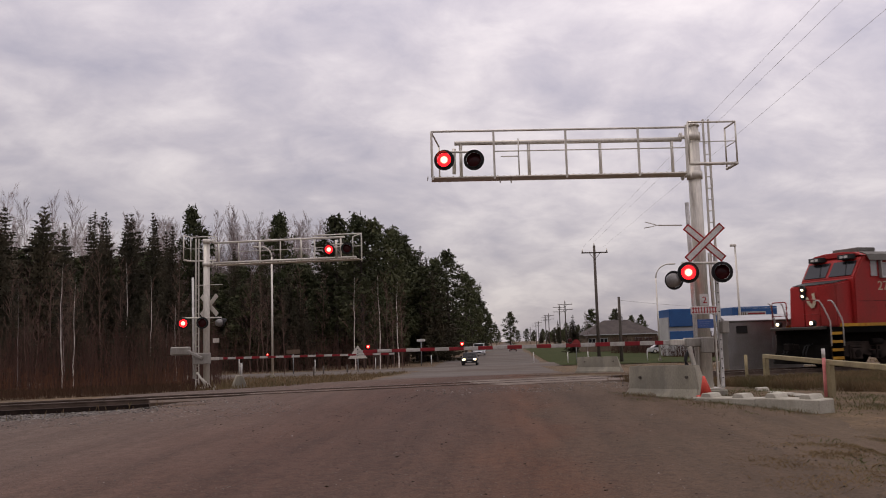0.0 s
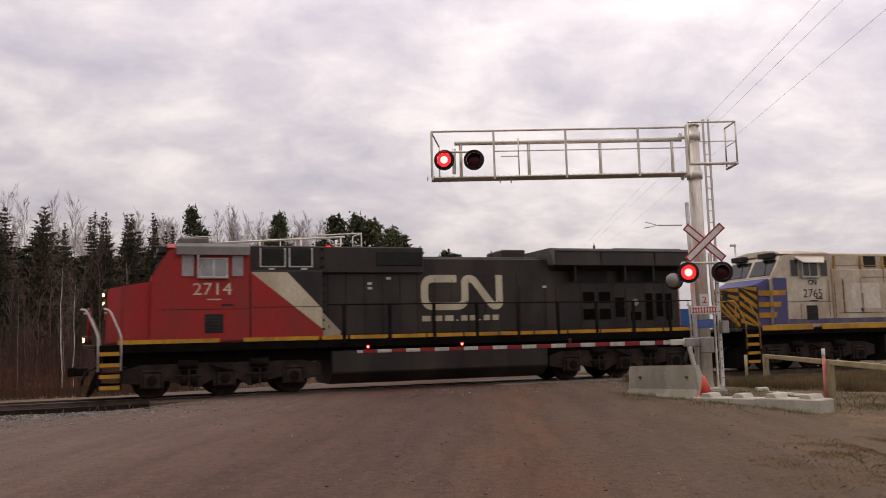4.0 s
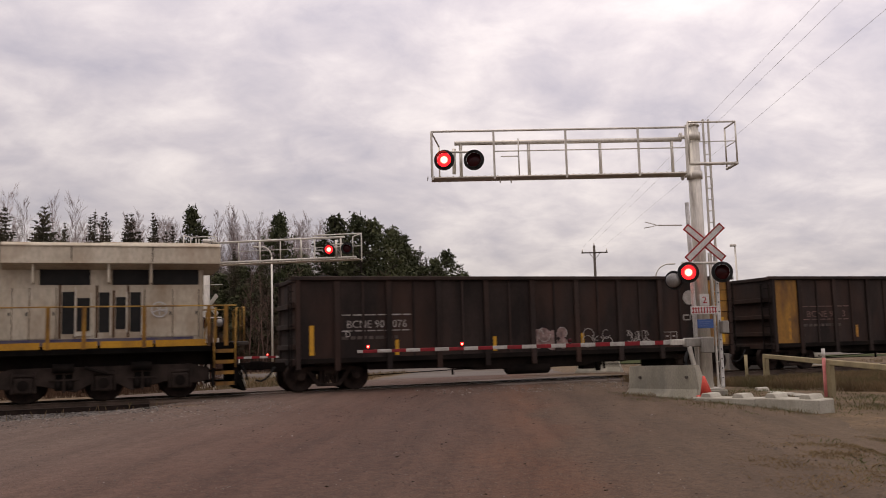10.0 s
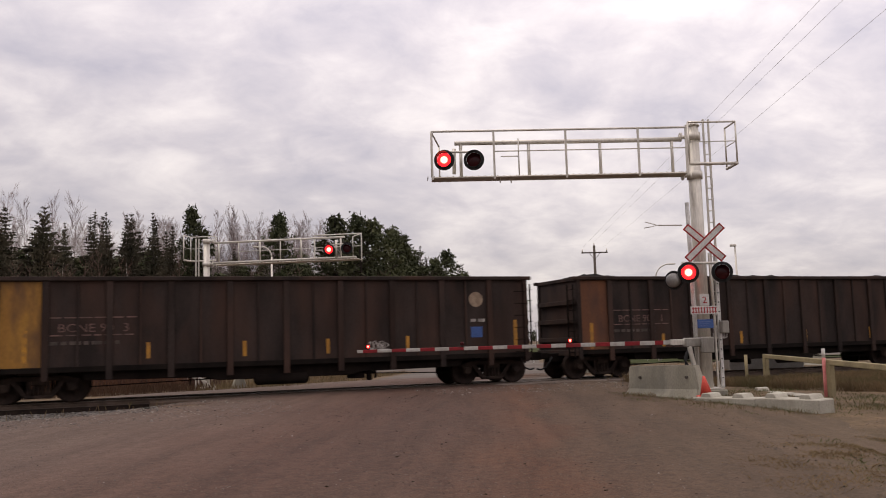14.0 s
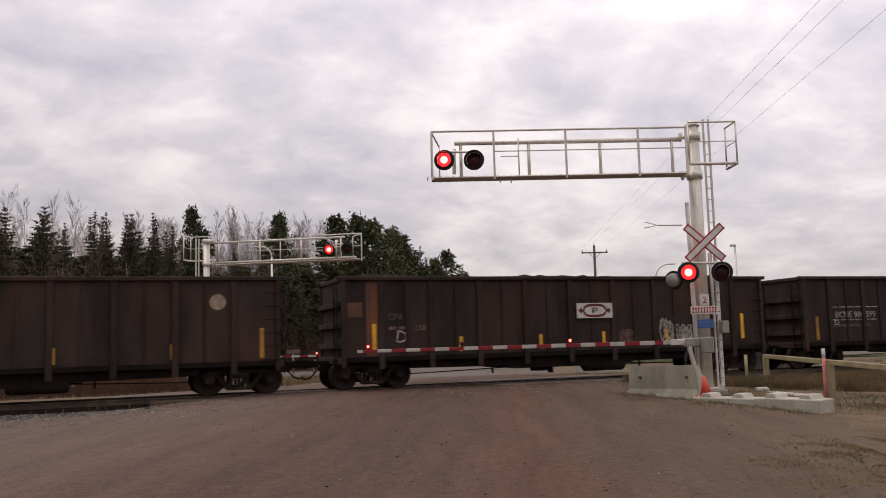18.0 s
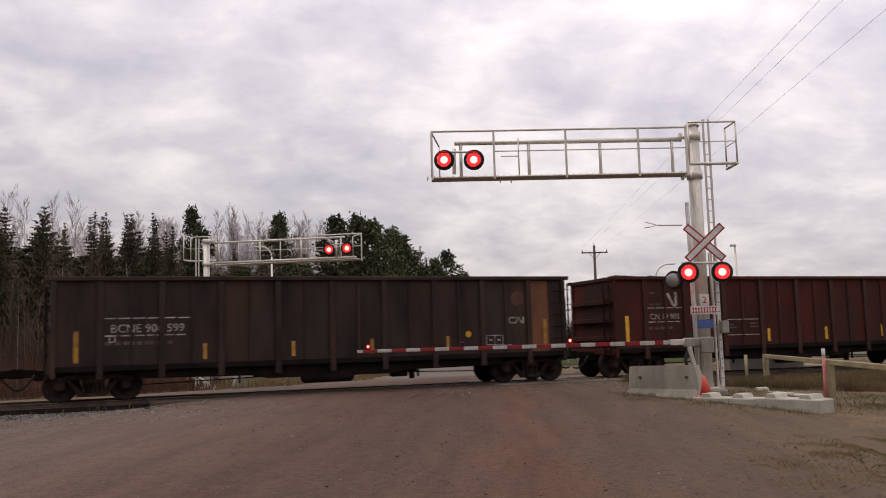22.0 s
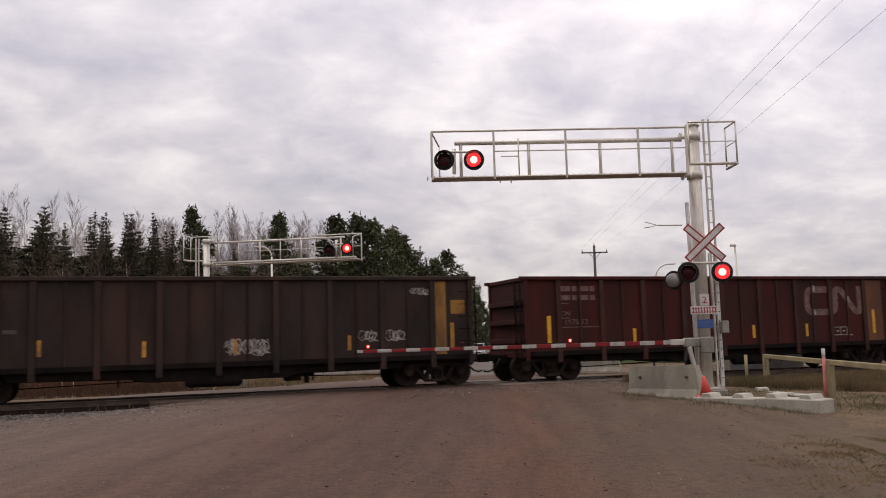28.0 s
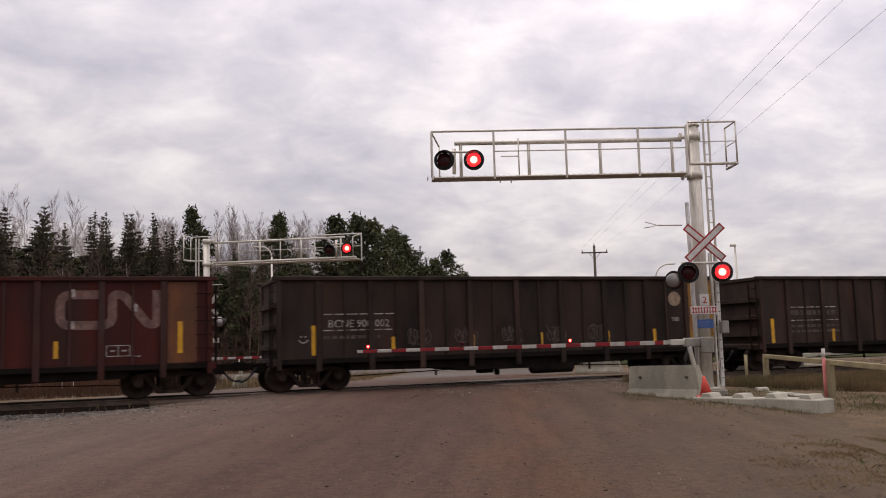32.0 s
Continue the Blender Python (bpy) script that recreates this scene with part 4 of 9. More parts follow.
# ---- the train ----
M.update({
    "wagon_black": mat("wagon_black", (0.046, 0.0335, 0.029), (0.023, 0.0175, 0.0158), rough=0.75, scale=1.2, fine=30, bump=0.15, dirt=(0.066, 0.035, 0.025), dirt_amount=0.6, dirt_scale=0.9, streak=3, rnd=0.16, spec=0.1),
    "wagon_red": mat("wagon_red", (0.082, 0.0205, 0.0165), (0.046, 0.016, 0.0135), rough=0.75, scale=1.2, fine=30, bump=0.15, dirt=(0.036, 0.022, 0.018), dirt_amount=0.75, dirt_scale=0.6, streak=3, rnd=0.08, spec=0.1),
    "rib_red": mat("rib_red", (0.066, 0.027, 0.022), (0.044, 0.022, 0.018), rough=0.8, scale=2, fine=30, bump=0.15, dirt=(0.062, 0.042, 0.036), dirt_amount=0.6, dirt_scale=1.2, streak=2, rnd=0.1, spec=0.1),
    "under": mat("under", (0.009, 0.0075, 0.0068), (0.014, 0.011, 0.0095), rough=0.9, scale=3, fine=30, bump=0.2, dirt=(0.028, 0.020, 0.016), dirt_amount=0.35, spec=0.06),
    "loco_truck": mat("loco_truck", (0.050, 0.037, 0.031), (0.026, 0.019, 0.016), rough=0.9, scale=3, fine=30, bump=0.25, dirt=(0.020, 0.015, 0.013), dirt_amount=0.7, dirt_scale=1.6, spec=0.1),
    "truck_dust": mat("truck_dust", (0.036, 0.025, 0.021), (0.019, 0.014, 0.012), rough=0.9, scale=4, fine=30, bump=0.2, dirt=(0.058, 0.040, 0.031), dirt_amount=0.5, dirt_scale=3, spec=0.1),
    "wheel": mat("wheel", (0.022, 0.016, 0.014), (0.040, 0.026, 0.021), rough=0.75, metal=0.1, spec=0.1, scale=5, fine=30, bump=0.2),
    "tread": mat("tread", (0.35, 0.33, 0.31), (0.25, 0.23, 0.21), rough=0.35, metal=0.9, fine=40, bump=0.05),
    "end_yellow": mat("end_yellow", (0.42, 0.215, 0.045), (0.33, 0.16, 0.04), rough=0.75, scale=1.5, fine=30, bump=0.1, dirt=(0.11, 0.06, 0.035), dirt_amount=0.85, dirt_scale=2.4, streak=3, rnd=0.1),
    "end_orange": mat("end_orange", (0.19, 0.075, 0.032), (0.13, 0.055, 0.03), rough=0.75, scale=1.5, fine=30, bump=0.1, dirt=(0.06, 0.035, 0.028), dirt_amount=0.7, dirt_scale=1.6, streak=3, rnd=0.1),
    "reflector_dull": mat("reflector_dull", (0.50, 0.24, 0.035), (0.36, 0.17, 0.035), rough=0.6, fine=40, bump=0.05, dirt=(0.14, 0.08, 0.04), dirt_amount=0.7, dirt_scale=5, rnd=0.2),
    "reflector": mat("reflector", (0.75, 0.40, 0.03), (0.62, 0.32, 0.03), rough=0.4, fine=40, bump=0.05, dirt=(0.3, 0.17, 0.05), dirt_amount=0.3, dirt_scale=6, rnd=0.15),
    "stencil": mat("stencil", (0.50, 0.46, 0.42), (0.27, 0.235, 0.21), rough=0.7, scale=4, fine=25, bump=0.02, dirt=(0.06, 0.05, 0.045), dirt_amount=0.6, dirt_scale=7),
    "stencil_faint": mat("stencil_faint", (0.12, 0.09, 0.077), (0.06, 0.047, 0.04), rough=0.7, scale=4, fine=25, bump=0.02, dirt=(0.05, 0.04, 0.035), dirt_amount=0.7, dirt_scale=7),
    "stencil_red": mat("stencil_red", (0.22, 0.13, 0.11), (0.13, 0.07, 0.06), rough=0.7, scale=4, fine=25, bump=0.02, dirt=(0.06, 0.05, 0.045), dirt_amount=0.6, dirt_scale=7),
    "tan_disc": mat("tan_disc", (0.36, 0.27, 0.19), (0.24, 0.17, 0.12), rough=0.7, scale=6, fine=25, bump=0.02),
    "white_disc": mat("white_disc", (0.42, 0.38, 0.34), (0.3, 0.27, 0.24), rough=0.7, scale=6, fine=25, bump=0.02),
    "load": mat("load", (0.012, 0.011, 0.011), (0.02, 0.018, 0.017), rough=1.0, scale=3, fine=20, bump=0.6, spec=0.03),
    "hose": mat("hose", (0.012, 0.012, 0.012), rough=0.6, bump=0.05),
    "plate_white": mat("plate_white", (0.62, 0.60, 0.57), (0.5, 0.48, 0.45), rough=0.5, fine=30, bump=0.02),
    "tag_pink": mat("tag_pink", (0.34, 0.25, 0.225), (0.22, 0.13, 0.12), rough=0.7, scale=7, fine=25, bump=0.02, dirt=(0.05, 0.036, 0.03), dirt_amount=0.6, dirt_scale=5),
    "maroon": mat("maroon", (0.13, 0.03, 0.03), (0.09, 0.025, 0.025), rough=0.6, fine=30, bump=0.02),
})
RAIL_SIDE = -0.753
train = []       # (vehicle, place of its front coupler along the train)
wheelsets = []   # (wheelset, its radius, its place in the vehicle)


def train_way(t):
    """How far the train has come at t seconds."""
    return 6.612 * t


def revolve(prof, n=28, axis="y"):
    """Turns a profile of (radius, place) round the y axis."""
    bm = bmesh.new()
    rings = [[bm.verts.new((r * math.cos(k * math.tau / n), y, r * math.sin(k * math.tau / n))) for k in range(n)] for r, y in prof]
    for a, b in zip(rings, rings[1:]):
        for k in range(n):
            f = bm.faces.new((a[k], b[k], b[(k + 1) % n], a[(k + 1) % n]))
            f.smooth = True
    bm.faces.new(rings[0])
    bm.faces.new(rings[-1][::-1])
    return bm


def wheel_mesh(r):
    """One wheelset: two flanged wheels on an axle."""
    prof = [(0.08, -1.05), (0.08, -0.84), (0.17, -0.84), (0.17, -0.80), (r * 0.72, -0.775), (r * 0.86, -0.82), (r - 0.012, -0.825), (r, -0.815), (r, -0.715), (r + 0.028, -0.70), (r + 0.028, -0.685), (r * 0.84, -0.68), (r * 0.72, -0.735), (0.17, -0.72), (0.16, -0.68), (0.085, -0.66)]
    bm = revolve(prof + [(a, -y) for a, y in prof[::-1]])
    # bolts of the bearing cap, which show that the wheel turns
    for k in range(3):
        a = k * math.tau / 3
        for y in (-1.06, 1.06):
            bx(bm, 0.05 * math.cos(a) - 0.018, y - 0.012, 0.05 * math.sin(a) - 0.018, 0.05 * math.cos(a) + 0.018, y + 0.012, 0.05 * math.sin(a) + 0.018)
    return mesh_of("wheelset", bm, "wheel")


WHEEL_36, WHEEL_42 = wheel_mesh(0.457), wheel_mesh(0.533)


def side_frame_mesh():
    """Cast side frame of a freight truck: a top chord, two struts slanting in to the spring seat, and the journal ends."""
    bm = bmesh.new()
    for y0, y1 in ((-1.06, -0.94), (0.94, 1.06)):
        prism(bm, [(-1.12, 0.60), (-1.05, 0.70), (-0.62, 0.78), (0.62, 0.78), (1.05, 0.70), (1.12, 0.60), (0.98, 0.52), (0.6, 0.64), (-0.6, 0.64), (-0.98, 0.52)], y0, y1)
        prism(bm, [(-0.36, 0.15), (0.36, 0.15), (0.4, 0.24), (-0.4, 0.24)], y0 - 0.02, y1 + 0.02)
        for s in (-1, 1):
            prism(bm, [(s * 0.74, 0.64), (s * 0.60, 0.66), (s * 0.26, 0.24), (s * 0.38, 0.17)], y0, y1)
            prism(bm, [(s * 0.30, 0.24), (s * 0.20, 0.24), (s * 0.20, 0.66), (s * 0.30, 0.66)], y0 + 0.02, y1 - 0.02)
            prism(bm, [(s * 1.03, 0.36), (s * 0.75, 0.36), (s * 0.72, 0.60), (s * 1.06, 0.60)], y0, y1)
            rod(bm, (s * 0.89, y0 - 0.06, 0.457), (s * 0.89, y1 + 0.06, 0.457), 0.12, n=14)
        for x in (-0.12, 0, 0.12):
            rod(bm, (x, (y0 + y1) / 2, 0.24), (x, (y0 + y1) / 2, 0.52), 0.05, n=8)
        prism(bm, [(-0.19, 0.52), (0.19, 0.52), (0.16, 0.68), (-0.16, 0.68)], y0 - 0.05, y1 + 0.05)
    bx(bm, -0.18, -0.98, 0.5, 0.18, 0.98, 0.78)
    bx(bm, -0.5, -1.3, 0.8, 0.5, 1.3, 0.9)
    return mesh_of("side_frame", bm, "truck_dust", 0.012)


SIDE_FRAME = side_frame_mesh()
BODY_L, BODY_R, CAR = 1.0, 17.1, 18.11
RIBS = [2.25 + 0.845 * k for k in range(17)]


def gondola_meshes():
    g = {}
    bm = boxes((-0.09, -0.085, 0.62, 0.09, 0.0, 3.44))
    g["heavy"] = mesh_of("rib", bm, "wagon_black", 0.012)
    g["thin"] = mesh_of("rib", boxes((-0.035, -0.05, 1.0, 0.035, 0.0, 3.42)), "wagon_black", 0.01)
    g["heavy_r"] = mesh_of("rib", boxes((-0.09, -0.085, 0.62, 0.09, 0.0, 3.44)), "rib_red", 0.012)
    g["thin_r"] = mesh_of("rib", boxes((-0.035, -0.05, 1.0, 0.035, 0.0, 3.42)), "rib_red", 0.01)
    for k in range(4):
        full = 0.2 if k == 3 else 0.03
        xs = [BODY_L + 0.06 + (BODY_R - BODY_L - 0.12) * i / 90 for i in range(91)]
        ys = [-1.42 + 2.84 * j / 14 for j in range(15)]
        v = []
        for y in ys:
            for x in xs:
                z = 3.36 + full * max(0, 0.35 + 1.6 * noise.noise(Vector((x * 0.34, 2.2, k)))) * (1 - (y / 1.45) ** 2) + 0.15 * (1 - (y / 1.45) ** 2) + 0.12 * noise.noise(Vector((x * 0.3, y * 0.5, k * 7.0))) * (1 - (y / 1.45) ** 2) + 0.11 * noise.noise(Vector((x * 2.6, y * 2.6, k)))
                v.append((x, y, z + 0.2 * max(0, noise.noise(Vector((x * 0.2, 0, k * 3.3)))) - 0.1 * smooth(1.2, 0.2, min(x - BODY_L, BODY_R - x))))
        f = [(j * 91 + i, j * 91 + i + 1, (j + 1) * 91 + i + 1, (j + 1) * 91 + i) for j in range(14) for i in range(90)]
        me = bpy.data.meshes.new("load")
        me.from_pydata(v, [], f)
        me.materials.append(M["load"])
        g["load", k] = flat(me)
    for tone in ("wagon_black", "wagon_red"):
        # side and end sheets, floor
        g["sheet", tone] = mesh_of("side_sheet", boxes((BODY_L, -1.47, 0.98, BODY_R, -1.44, 3.45)), tone)
        g["floor", tone] = mesh_of("floor", boxes((BODY_L, -1.44, 0.9, BODY_R, 1.44, 0.97)), tone)
        g["end", tone] = mesh_of("end_sheet", boxes((0, -1.44, 0.98, 0.03, 1.44, 3.45), *[(-0.13, -1.44, z, 0.0, 1.44, z + 0.16) for z in (1.3, 1.95, 2.6)], (-0.16, -1.5, 0.82, 0.03, 1.5, 1.02)), tone, 0.012)
        g["chord", tone] = mesh_of("top_chord", boxes((BODY_L - 0.2, -1.58, 3.44, BODY_R + 0.2, -1.42, 3.56)), tone, 0.015)
        g["chord_end", tone] = mesh_of("top_chord", boxes((-0.06, -1.42, 3.42, 0.06, 1.42, 3.55)), tone, 0.015)
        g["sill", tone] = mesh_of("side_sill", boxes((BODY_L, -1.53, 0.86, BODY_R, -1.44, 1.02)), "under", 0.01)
        g["post", tone] = mesh_of("corner_post", boxes((-0.05, -1.56, 0.7, 0.09, -1.42, 3.45)), tone, 0.012)
    # sunken floor; its near-black also holds the shade below the sill
    bm = bmesh.new()
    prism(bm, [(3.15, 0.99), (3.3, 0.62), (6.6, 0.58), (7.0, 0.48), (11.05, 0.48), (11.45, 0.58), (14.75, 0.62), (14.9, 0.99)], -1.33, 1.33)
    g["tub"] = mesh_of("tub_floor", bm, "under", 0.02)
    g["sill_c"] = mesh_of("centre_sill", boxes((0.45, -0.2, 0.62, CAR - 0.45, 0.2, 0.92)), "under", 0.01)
    g["coupler"] = mesh_of("coupler", boxes((-0.02, -0.1, 0.72, 0.55, 0.1, 0.95), (-0.03, -0.17, 0.70, 0.2, 0.17, 0.98)), "under", 0.03)
    bm = bmesh.new()
    pipe(bm, [(0.5, -0.35, 0.8), (0.35, -0.38, 0.58), (0.2, -0.36, 0.42), (0.05, -0.33, 0.36), (-0.1, -0.32, 0.40)], 0.03, 8)
    g["hose"] = mesh_of("brake_hose", bm, "hose")
    g["tank"] = mesh_of("air_reservoir", rods(((-0.75, -0.9, 0.66), (0.75, -0.9, 0.66), 0.2), ((-0.83, -0.9, 0.66), (-0.75, -0.9, 0.66), 0.12, 0.2), ((0.75, -0.9, 0.66), (0.83, -0.9, 0.66), 0.2, 0.12), n=16), "under")
    g["valve"] = mesh_of("brake_valve", boxes((-0.25, -1.15, 0.5, 0.25, -0.75, 0.9), (-0.5, -1.05, 0.62, 0.6, -0.95, 0.72), (0.35, -1.1, 0.42, 0.5, -0.9, 0.8)), "under", 0.03)
    g["rods"] = mesh_of("brake_rigging", rods(((3.4, -0.75, 0.42), (8.2, -0.8, 0.55), 0.018), ((9.8, -0.8, 0.55), (14.6, -0.75, 0.42), 0.018), ((6.6, -1.2, 0.55), (11.6, -1.2, 0.55), 0.02), n=6), "under")
    g["hang"] = mesh_of("hanger", boxes((-0.03, -1.15, 0.35, 0.03, -1.1, 0.9)), "under")
    g["rung"] = mesh_of("grab_iron", rods(((0, 0, 0), (0.42, 0, 0), 0.013), ((0, 0, 0), (0, 0.07, 0), 0.013), ((0.42, 0, 0), (0.42, 0.07, 0), 0.013), n=6), "under")
    g["rung_e"] = mesh_of("grab_iron", rods(((0, 0, 0), (0, 0.42, 0), 0.013), ((0, 0, 0), (0.07, 0, 0), 0.013), ((0, 0.42, 0), (0.07, 0.42, 0), 0.013), n=6), "under")
    g["stile"] = mesh_of("ladder_stile", boxes((-0.02, -0.02, 0.75, 0.02, 0.02, 3.3)), "under")
    g["ref_s"] = mesh_of("reflector", boxes((-0.06, -0.006, -0.24, 0.06, 0.0, 0.24)), "reflector")
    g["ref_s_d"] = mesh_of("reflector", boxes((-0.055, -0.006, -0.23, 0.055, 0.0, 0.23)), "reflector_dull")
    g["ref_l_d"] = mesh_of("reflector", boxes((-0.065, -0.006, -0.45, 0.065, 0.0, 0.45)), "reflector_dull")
    g["ref_l"] = mesh_of("reflector", boxes((-0.07, -0.006, -0.46, 0.07, 0.0, 0.46)), "reflector")
    return g


G = gondola_meshes()


def ink(bm, a, b, t, y=-1.475):
    """One flat painted stroke on a side, from a to b (x, z), t wide."""
    dx, dz = b[0] - a[0], b[1] - a[1]
    k = t / 2 / max(1e-6, math.hypot(dx, dz))
    ux, uz = -dz * k, dx * k
    prism(bm, [(a[0] + ux, a[1] + uz), (b[0] + ux, b[1] + uz), (b[0] - ux, b[1] - uz), (a[0] - ux, a[1] - uz)], y - 0.004, y + 0.004)


def bubbles(parent, x, z, w, h, seed, fill=None, line="stencil"):
    """A sprayed tag of swollen letters: filled lobes with an outline, or the outline alone."""
    rnd = random.Random(seed)
    lobes = []
    n = max(3, int(w / 0.28))
    for k in range(n):
        for row in (0, 1):
            lobes.append((x + w * (k + 0.5) / n + rnd.uniform(-0.06, 0.06), z + h * (0.28 + 0.42 * row) + rnd.uniform(-0.06, 0.06), rnd.uniform(0.13, 0.2) * h / 0.6))
    o = None
    if fill:
        for i, (cx, cz, r) in enumerate(lobes):
            bm = bmesh.new()
            disc(bm, (cx, -1.4725 - 0.0004 * i, cz), (0, 1, 0), r, 0.004, 16)
            o = part("graffiti_lobe", bm, fill, parent, "pale sprayed paint")
    for i, (cx, cz, r) in enumerate(lobes):
        if fill and rnd.random() < 0.4:
            continue
        bm = bmesh.new()
        a0, span = rnd.uniform(0, 6.3), rnd.uniform(2.5, 5.5)
        m = 12
        for k in range(m):
            p, q = a0 + span * k / m, a0 + span * (k + 1) / m
            ink(bm, (cx + r * math.cos(p), cz + r * math.sin(p)), (cx + r * math.cos(q), cz + r * math.sin(q)), 0.022, -1.486)
        part("graffiti", bm, line, parent, "sprayed outline")


def scribble(parent, x, z, w, h, seed, material="stencil", name="graffiti", loops=7):
    """Sprayed tag: a few looping strokes."""
    rnd = random.Random(seed)
    bm = bmesh.new()
    n = loops * 6
    prev = None
    for k in range(n):
        a = k * 1.05
        p = Vector((x + w * k / n + 0.14 * math.cos(a) * rnd.uniform(0.5, 1.2), -1.478, z + h / 2 + h * 0.5 * math.sin(a) * rnd.uniform(0.4, 1.0)))
        if prev is not None and rnd.random() < 0.88:
            ink(bm, (prev.x, prev.z), (p.x, p.z), 0.028)
        prev = p
    return part(name, bm, material, parent, "sprayed scribble")


def bars(parent, x, z, w, h, rows, cols, material="stencil", seed=1, name="stencil_bar"):
    """Writing that cannot be read: plain bars."""
    rnd = random.Random(seed)
    bm = bmesh.new()
    for r in range(rows):
        zz = z + h * (1 - (r + 0.7) / rows)
        xx = x
        while xx < x + w - 0.1:
            ln = rnd.uniform(0.12, 0.4) if cols else w
            bx(bm, xx, -1.478, zz, min(xx + ln, x + w), -1.472, zz + h / rows * 0.5)
            xx += ln + 0.07
    return tagged(part(name, bm, material, parent), kind="stuff")


def gondola(k, red=False, left=None, right=None, seed=0, refl=None, patch_l=None, patch_r=None, label=""):
    tone = "wagon_red" if red else "wagon_black"
    s0 = 70.32 + CAR * k
    colour = "rust-red" if red else "sooty black"
    g = thing("gondola_wagon", label or f"{colour} steel ore gondola heaped with dark load", "gondola wagon", "gondola wagons of the train")
    train.append((g, s0))
    part("side_sheet", G["sheet", tone], tone, g, f"{colour} side sheet, dirty")
    part("side_sheet", G["sheet", tone], tone, g, at=pose(CAR, 0, 0, 0, 0, 180))
    part("floor", G["floor", tone], tone, g)
    e = part("end_sheet", G["end", tone], tone, g, at=(BODY_L, 0, 0))
    e = part("end_sheet", G["end", tone], tone, g, at=pose(BODY_R, 0, 0, 0, 0, 180))
    part("top_chord", G["chord", tone], tone, g)
    part("top_chord", G["chord", tone], tone, g, at=pose(CAR, 0, 0, 0, 0, 180))
    for x in (BODY_L, BODY_R):
        part("top_chord", G["chord_end", tone], tone, g, at=(x, 0, 0))
    part("side_sill", G["sill", tone], tone, g)
    part("side_sill", G["sill", tone], tone, g, at=pose(CAR, 0, 0, 0, 0, 180))
    for x, r in ((BODY_L, 0), (BODY_R, 180)):
        part("corner_post", G["post", tone], tone, g, at=pose(x, 0, 0, 0, 0, r))
    part("corner_post", G["post", tone], tone, g, at=pose(BODY_R - 0.04, 0, 0))
    part("corner_post", G["post", tone], tone, g, at=pose(BODY_L, 0, 0, 0, 0, 180) @ pose(-0.04, 0, 0))
    r = "_r" if red else ""
    for i, x in enumerate(RIBS):
        me = G["heavy" + r] if i % 2 == 0 else G["thin" + r]
        part("rib", me, tone, g, at=(x, -1.468, 0))
        part("rib", me, tone, g, at=pose(x, 1.468, 0, 0, 0, 180))
    part("load", G["load", 3 if k in (2, 3) else (k + seed) % 3], "load", g, "heap of dark crushed load")
    part("tub_floor", G["tub"], "under", g, "sunken floor between the trucks, black with its shade painted in")
    part("centre_sill", G["sill_c"], "under", g)
    for x, rz in ((0, 0), (CAR, 180)):
        c = part("coupler", G["coupler"], "under", g, at=pose(x, 0, 0, 0, 0, rz))
        part("brake_hose", G["hose"], "hose", c)
    part("air_reservoir", G["tank"], "under", g, at=(10.4 if (k + seed) % 2 else 8.9, -0.28, -0.18))
    part("brake_valve", G["valve"], "under", g, at=(8.0 if (k + seed) % 2 else 11.3, 0, -0.14))
    part("brake_rigging", G["rods"], "under", g)
    for x in (6.2, 11.9):
        part("hanger", G["hang"], "under", g, at=(x, 0, 0))
    for j in range(6):
        part("grab_iron", G["rung"], "under", g, at=(BODY_R - 0.42, -1.6, 1.05 + 0.4 * j))
    for x0, rz in ((BODY_L - 0.18, 0), (BODY_R + 0.18, 180)):
        for y in (-1.48, -1.06):
            part("ladder_stile", G["stile"], "under", g, at=pose(x0, y, 0))
        for j in range(7):
            part("grab_iron", G["rung_e"], "under", g, at=(x0, -1.48, 0.95 + 0.36 * j))
    for x in (2.07, 15.98):
        part("truck_frame", SIDE_FRAME, "under", g, at=(x, 0, 0))
        for dx in (-0.89, 0.89):
            w = part("wheelset", WHEEL_36, "wheel", g, at=(x + dx, 0, 0.457))
            wheelsets.append((w, 0.457, Vector((x + dx, 0, 0.457)), k * 2 + 6))
    for x, z, big in (refl or ((1.5, 1.5, 1), (4.4, 1.28, 0), (7.8, 1.3, 0), (10.8, 1.32, 0), (14.0, 1.35, 0), (16.6, 1.55, 1))):
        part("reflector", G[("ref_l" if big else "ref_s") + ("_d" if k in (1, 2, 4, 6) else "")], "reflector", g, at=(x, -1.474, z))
    for side_name, x0, x1 in (("l", BODY_L + 0.09, RIBS[0] - 0.06), ("r", RIBS[-1] + 0.06, BODY_R - 0.02)):
        kind = left if side_name == "l" else right
        if kind:
            part("end_panel", boxes((x0, -1.476, 1.02, x1, -1.469, 3.42)), kind, g, "faded yellow panel" if kind == "end_yellow" else "faded rusty orange panel")
    return g


def number_block(g, text, x0, x1, z=1.94, material="stencil", h=0.34, rows=1):
    """A line, the reporting mark, a line and smaller rows that cannot be read."""
    tagged(words("road_number", text, h, material, g, pose((x0 + x1) / 2, -1.474, z, 90, 0, 0), stretch=(x1 - x0) / (len(text) * h * 0.585)), kind="stuff")
    bars(g, x0, z + 0.37, x1 - x0, 0.07, 1, 1, material, 5)
    bars(g, x0, z - 0.13, x1 - x0, 0.07, 1, 1, material, 6)
    if rows:
        bars(g, x0, z - 0.22 - 0.2 * rows, (x1 - x0) * 0.8, 0.2 * rows, rows, 1, "stencil_faint", 7)


